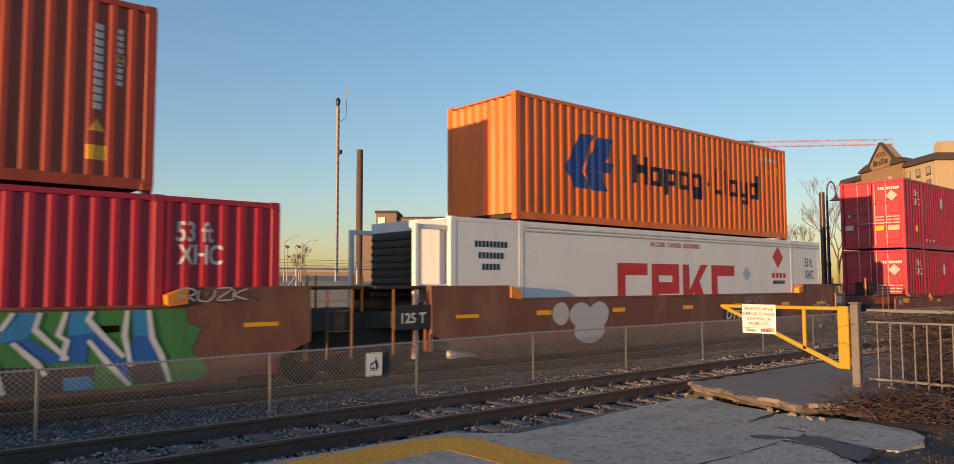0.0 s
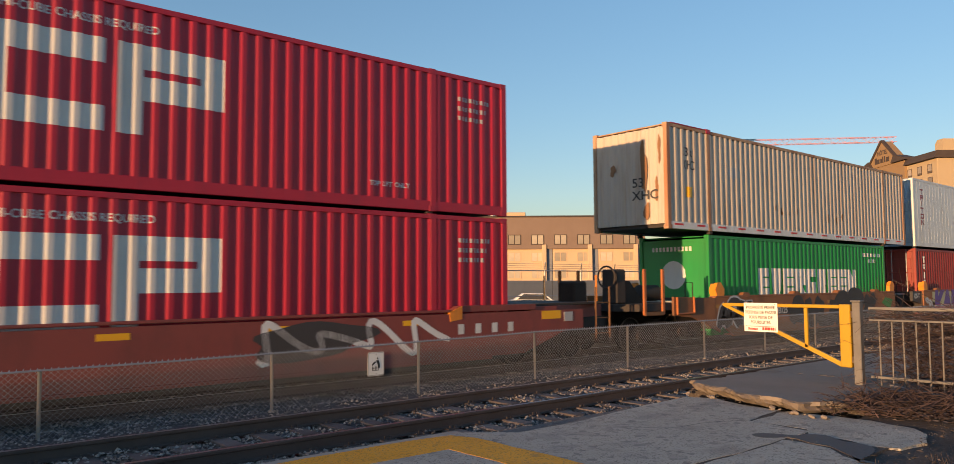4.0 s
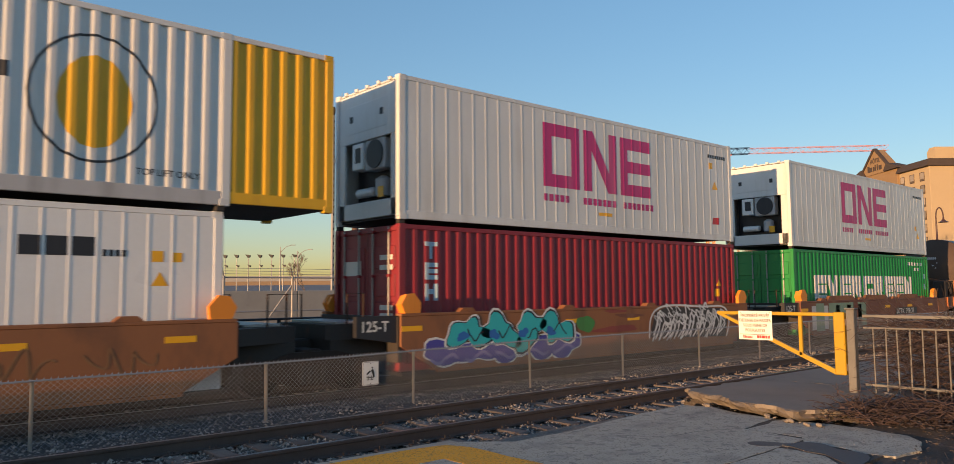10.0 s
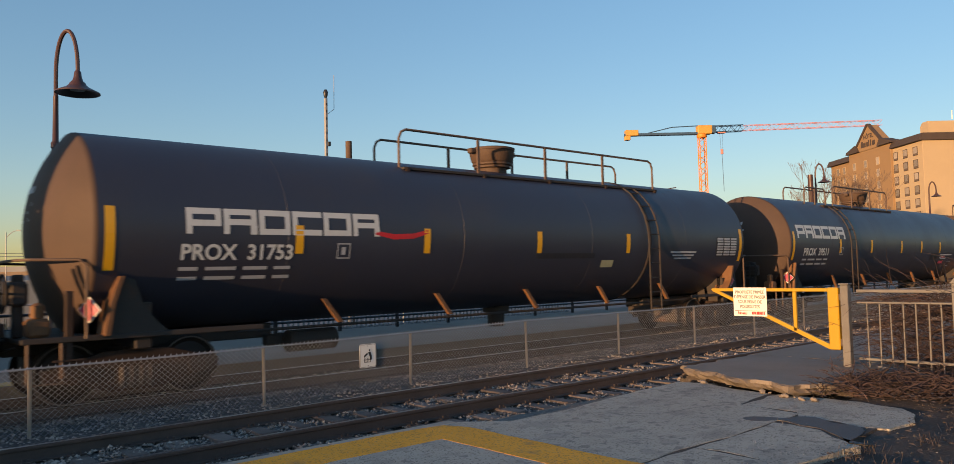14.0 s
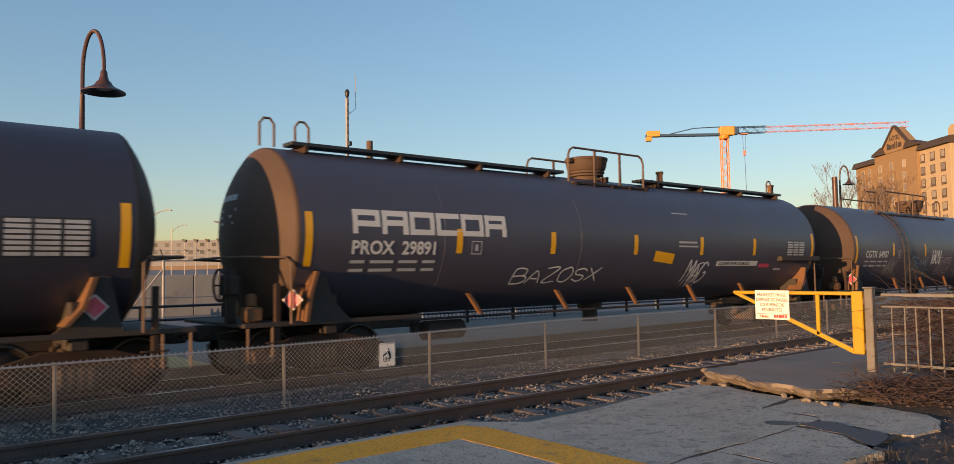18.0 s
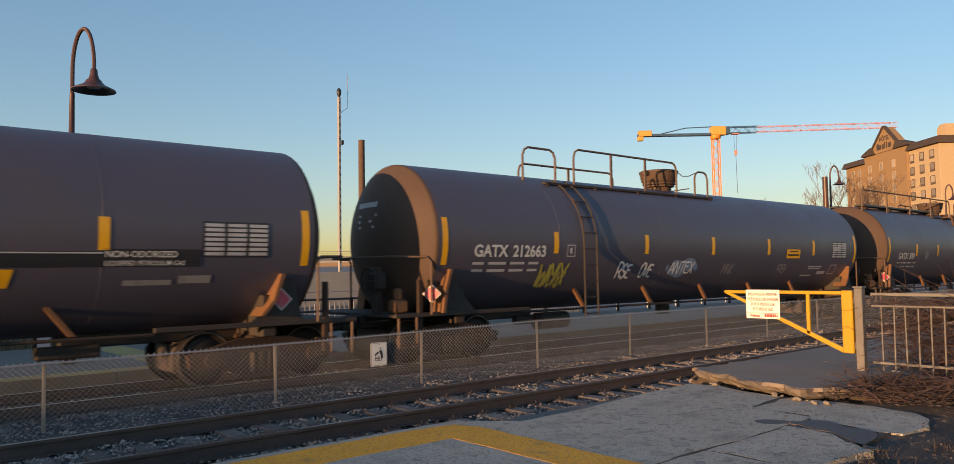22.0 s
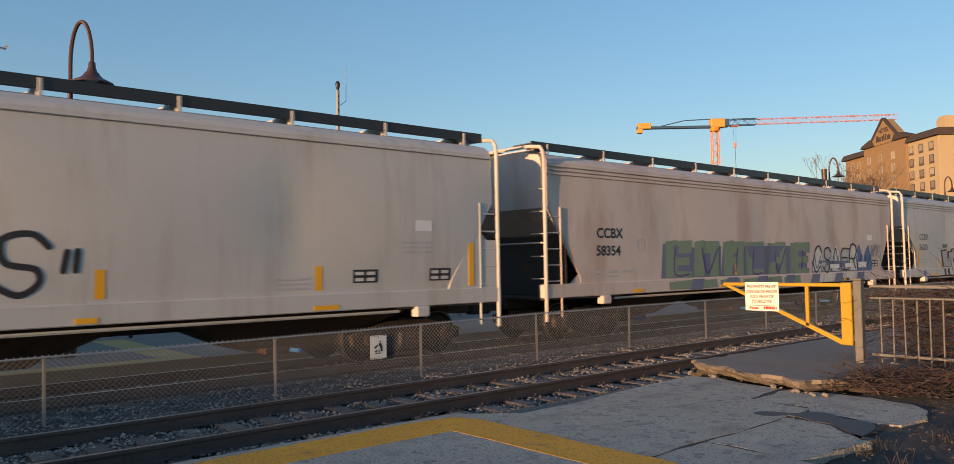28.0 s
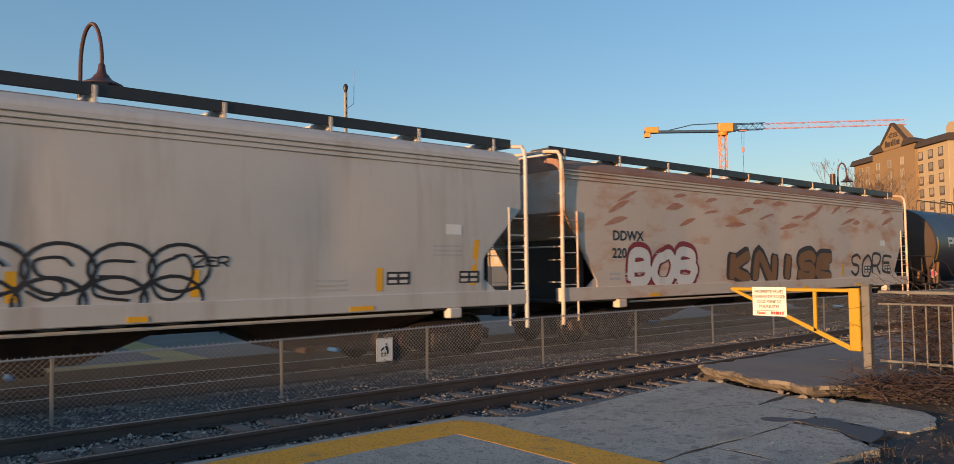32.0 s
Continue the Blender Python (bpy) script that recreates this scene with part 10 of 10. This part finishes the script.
# fence with tall posts behind the platform
yf = thing("yard_fence", "tall grey wire fence with bent tops behind the platform", "fence", pose(0, 26.5, -.44))
for k in range(22):
    x = -8 + 2.7 * k
    part("post", Geo().lathe([(.045, 0), (.045, 2.9)], "z", 8, (x, 0, 0)).tube([(x, 0, 2.9), (x - .2, -.25, 3.25)], .03, 5), MAT["galvanised"], yf)
for z in (1.6, 2.85):
    part("rail", Geo().tube([(-8, 0, z), (49, 0, z)], .03, 6), MAT["galvanised"], yf)
for k in range(3):
    part("barbed_wire", Geo().tube([(-8, -.08 - .08 * k, 2.98 + .1 * k), (49, -.08 - .08 * k, 2.98 + .1 * k)], .008, 4), MAT["galvanised"], yf)
for x in (-2.6, 8.2, 13.6):
    part("brace", Geo().tube([(x, 0, 2.6), (x - 1.9, 0, .1)], .03, 6), MAT["galvanised"], yf)
wf = thing("picket_fence", "low pale picket fence behind the railing", "fence", pose(0, 24.2, -.44))
for k in range(90):
    part("picket", Geo().box(-.035, .035, -.02, .02, 0, 1.25, .004) if k == 0 else bpy.data.meshes["picket_white"], MAT["galvanised"], wf, at=pose(9 + .2 * k, 0, 0)).data.name = "picket_white"
for z in (.3, 1.05):
    part("rail", Geo().box(9, 27, .02, .06, z, z + .08, .005), MAT["galvanised"], wf)


def grass(count, seed, x0, x1, y0, y1, h0, h1):
    r = random.Random(seed)
    geo = Geo()
    for _ in range(count):
        x, y = r.uniform(x0, x1), r.uniform(y0, y1)
        h = r.uniform(h0, h1)
        a = r.random() * 6.28
        dx, dy = math.cos(a), math.sin(a)
        b = r.uniform(.05, .3)
        w = .012
        geo.add([(x - dy * w, y + dx * w, -.45), (x + dy * w, y - dx * w, -.45), (x + dx * b * .4 + dy * w, y + dy * b * .4 - dx * w, -.45 + h * .6), (x + dx * b * .4 - dy * w, y + dy * b * .4 + dx * w, -.45 + h * .6), (x + dx * b, y + dy * b, -.45 + h)], [(0, 1, 2, 3), (3, 2, 4)])
    return raw_mesh(geo, "dry_grass")


tagged(part("dry_grass", grass(6000, 1, -4, 4.0, 22.3, 26, .5, 1.5), MAT["dry_grass"]), "tall dry straw-coloured grass behind the platform", "grass", kind="stuff")


# bare trees
def bare_tree(across, ahead, height, seed, label, spread=.55, z=-.45):
    r = random.Random(seed)
    tr = thing("bare_tree", label, "tree", facing(across, ahead, z))
    geo_t, geo_b = Geo(), Geo()

    def grow(p, d, ln, rad, depth):
        pts = [p]
        q = p
        dd = d.copy()
        for _ in range(3):
            dd = (dd + Vector((r.uniform(-.18, .18), r.uniform(-.18, .18), r.uniform(-.02, .12)))).normalized()
            q = q + dd * (ln / 3)
            pts.append(q)
        (geo_t if depth == 0 else geo_b).tube(pts, rad, 6 if depth < 2 else 3, r1=rad * .62, cap=False)
        if depth >= 7:
            return
        for k in range(r.choice((2, 3, 3)) if depth < 5 else 2):
            nd = (dd + Vector((r.uniform(-1, 1), r.uniform(-1, 1), r.uniform(-.25, .6))) * spread).normalized()
            start = pts[-1] if k < 2 else pts[2]
            grow(start, nd, ln * r.uniform(.62, .82), max(rad * r.uniform(.55, .7), .02), depth + 1)

    grow(Vector((0, 0, 0)), Vector((0, 0, 1)), height * .3, height * .013, 0)
    part("trunk", geo_t, B["bark"], tr)
    part("crown", geo_b, B["bark"], tr)


bare_tree(52.3, 108, 17.5, 14, "large bare spring tree in front of the hotel", .6)
bare_tree(61.0, 118, 15.5, 9, "bare tree with reddish twigs near the hotel", .75)
bare_tree(46.0, 118, 12.5, 5, "small bare tree near the building site", .7)
bare_tree(53.2, 122, 12, 6, "small bare tree behind a platform lamp", .7)
bare_tree(65.5, 122, 16.5, 12, "bare bushy tree in front of the hotel", .8)
bare_tree(-43.5, 200, 13.0, 7, "small round bare tree on the horizon", .6)

# parked cars far off on the lot
def parked_car(across, ahead, col, label):
    pc = thing("parked_car", label, "car", facing(across, ahead, -.44), group="parked cars")
    part("body", Geo().prism([(-2.1, .25), (2.1, .25), (2.15, .75), (1.4, .9), (.8, 1.4), (-.9, 1.42), (-1.6, .95), (-2.1, .85)], -.85, .85, "y"), col, pc)
    part("glass", Geo().prism([(-1.35, .95), (1.2, .92), (.72, 1.35), (-.85, 1.37)], -.86, .86, "y"), B["window"], pc)
    for x in (-1.3, 1.3):
        for s in (-.8, .8):
            part("wheel", Geo().lathe([(.32, -.1), (.32, .1)], "y", 14, (x, s, .32)), MAT["rail_black"], pc)


for k, (a, d) in enumerate(((-10, 61), (4.5, 60), (-27, 85), (-20, 86))):
    parked_car(a, d, P["cool_white"], "white car parked on the lot")

# airliner climbing away
jet = thing("airliner", "small distant airliner climbing after take-off", "aeroplane")
part("fuselage", Geo().lathe([(.2, -16), (1.2, -13.5), (1.8, -10), (1.8, 8), (1.0, 13), (.3, 16)], "x", 14), B["plane_white"], jet)
part("wing", Geo().prism([(-3, 0), (2, 0), (6, 15), (4, 15)], -.4, .2, "z"), B["plane_white"], jet)
part("wing", Geo().prism([(-3, 0), (2, 0), (6, -15), (4, -15)], -.4, .2, "z"), B["plane_white"], jet)
part("tail_fin", Geo().prism([(10, 1), (15, 1), (17, 7), (14.5, 7)], -.2, .2, "y"), B["plane_white"], jet)
part("tailplane", Geo().prism([(12, -5.5), (14.5, -5.5), (15, 0), (14.5, 5.5), (12, 5.5), (11, 0)], .8, 1.1, "z"), B["plane_white"], jet)
# ---- what moves ----
SPEED = ((0, 9.65), (5, 9.58), (14, 9.58), (17, 9.60), (19, 9.70), (22, 9.78), (25, 9.88), (28, 9.93), (32, 9.93))


def travelled(t):
    """How far the train has gone after t seconds."""
    grid = np.linspace(0, t, 201)
    v = np.interp(grid, [a for a, _ in SPEED], [q for _, q in SPEED])
    return float(np.sum((v[1:] + v[:-1]) / 2 * np.diff(grid)))


def motions():
    stops = [(t, travelled(t)) for t in (0, 2, 4, 6, 8, 10, 12, 14, 16, 18, 20, 22, 24, 26, 28, 30, 32)]
    for root, X, z in TRAIN:
        walk(root, [(t, pose(X - s, TRACK_FAR, z)) for t, s in stops])
    flight = ((0, 1060, 1190, 4), (13.5, 672, 1352, 8), (17.9, 540, 1396, 101), (20.2, 482, 1413, 147), (22.3, 422, 1426, 198), (24.6, 337, 1438, 262), (25.5, 299, 1440, 294), (32, 40, 1462, 490))
    walk(jet, [(t, pose(x, y, z, 12, 14, -9)) for t, x, y, z in flight])


motions()
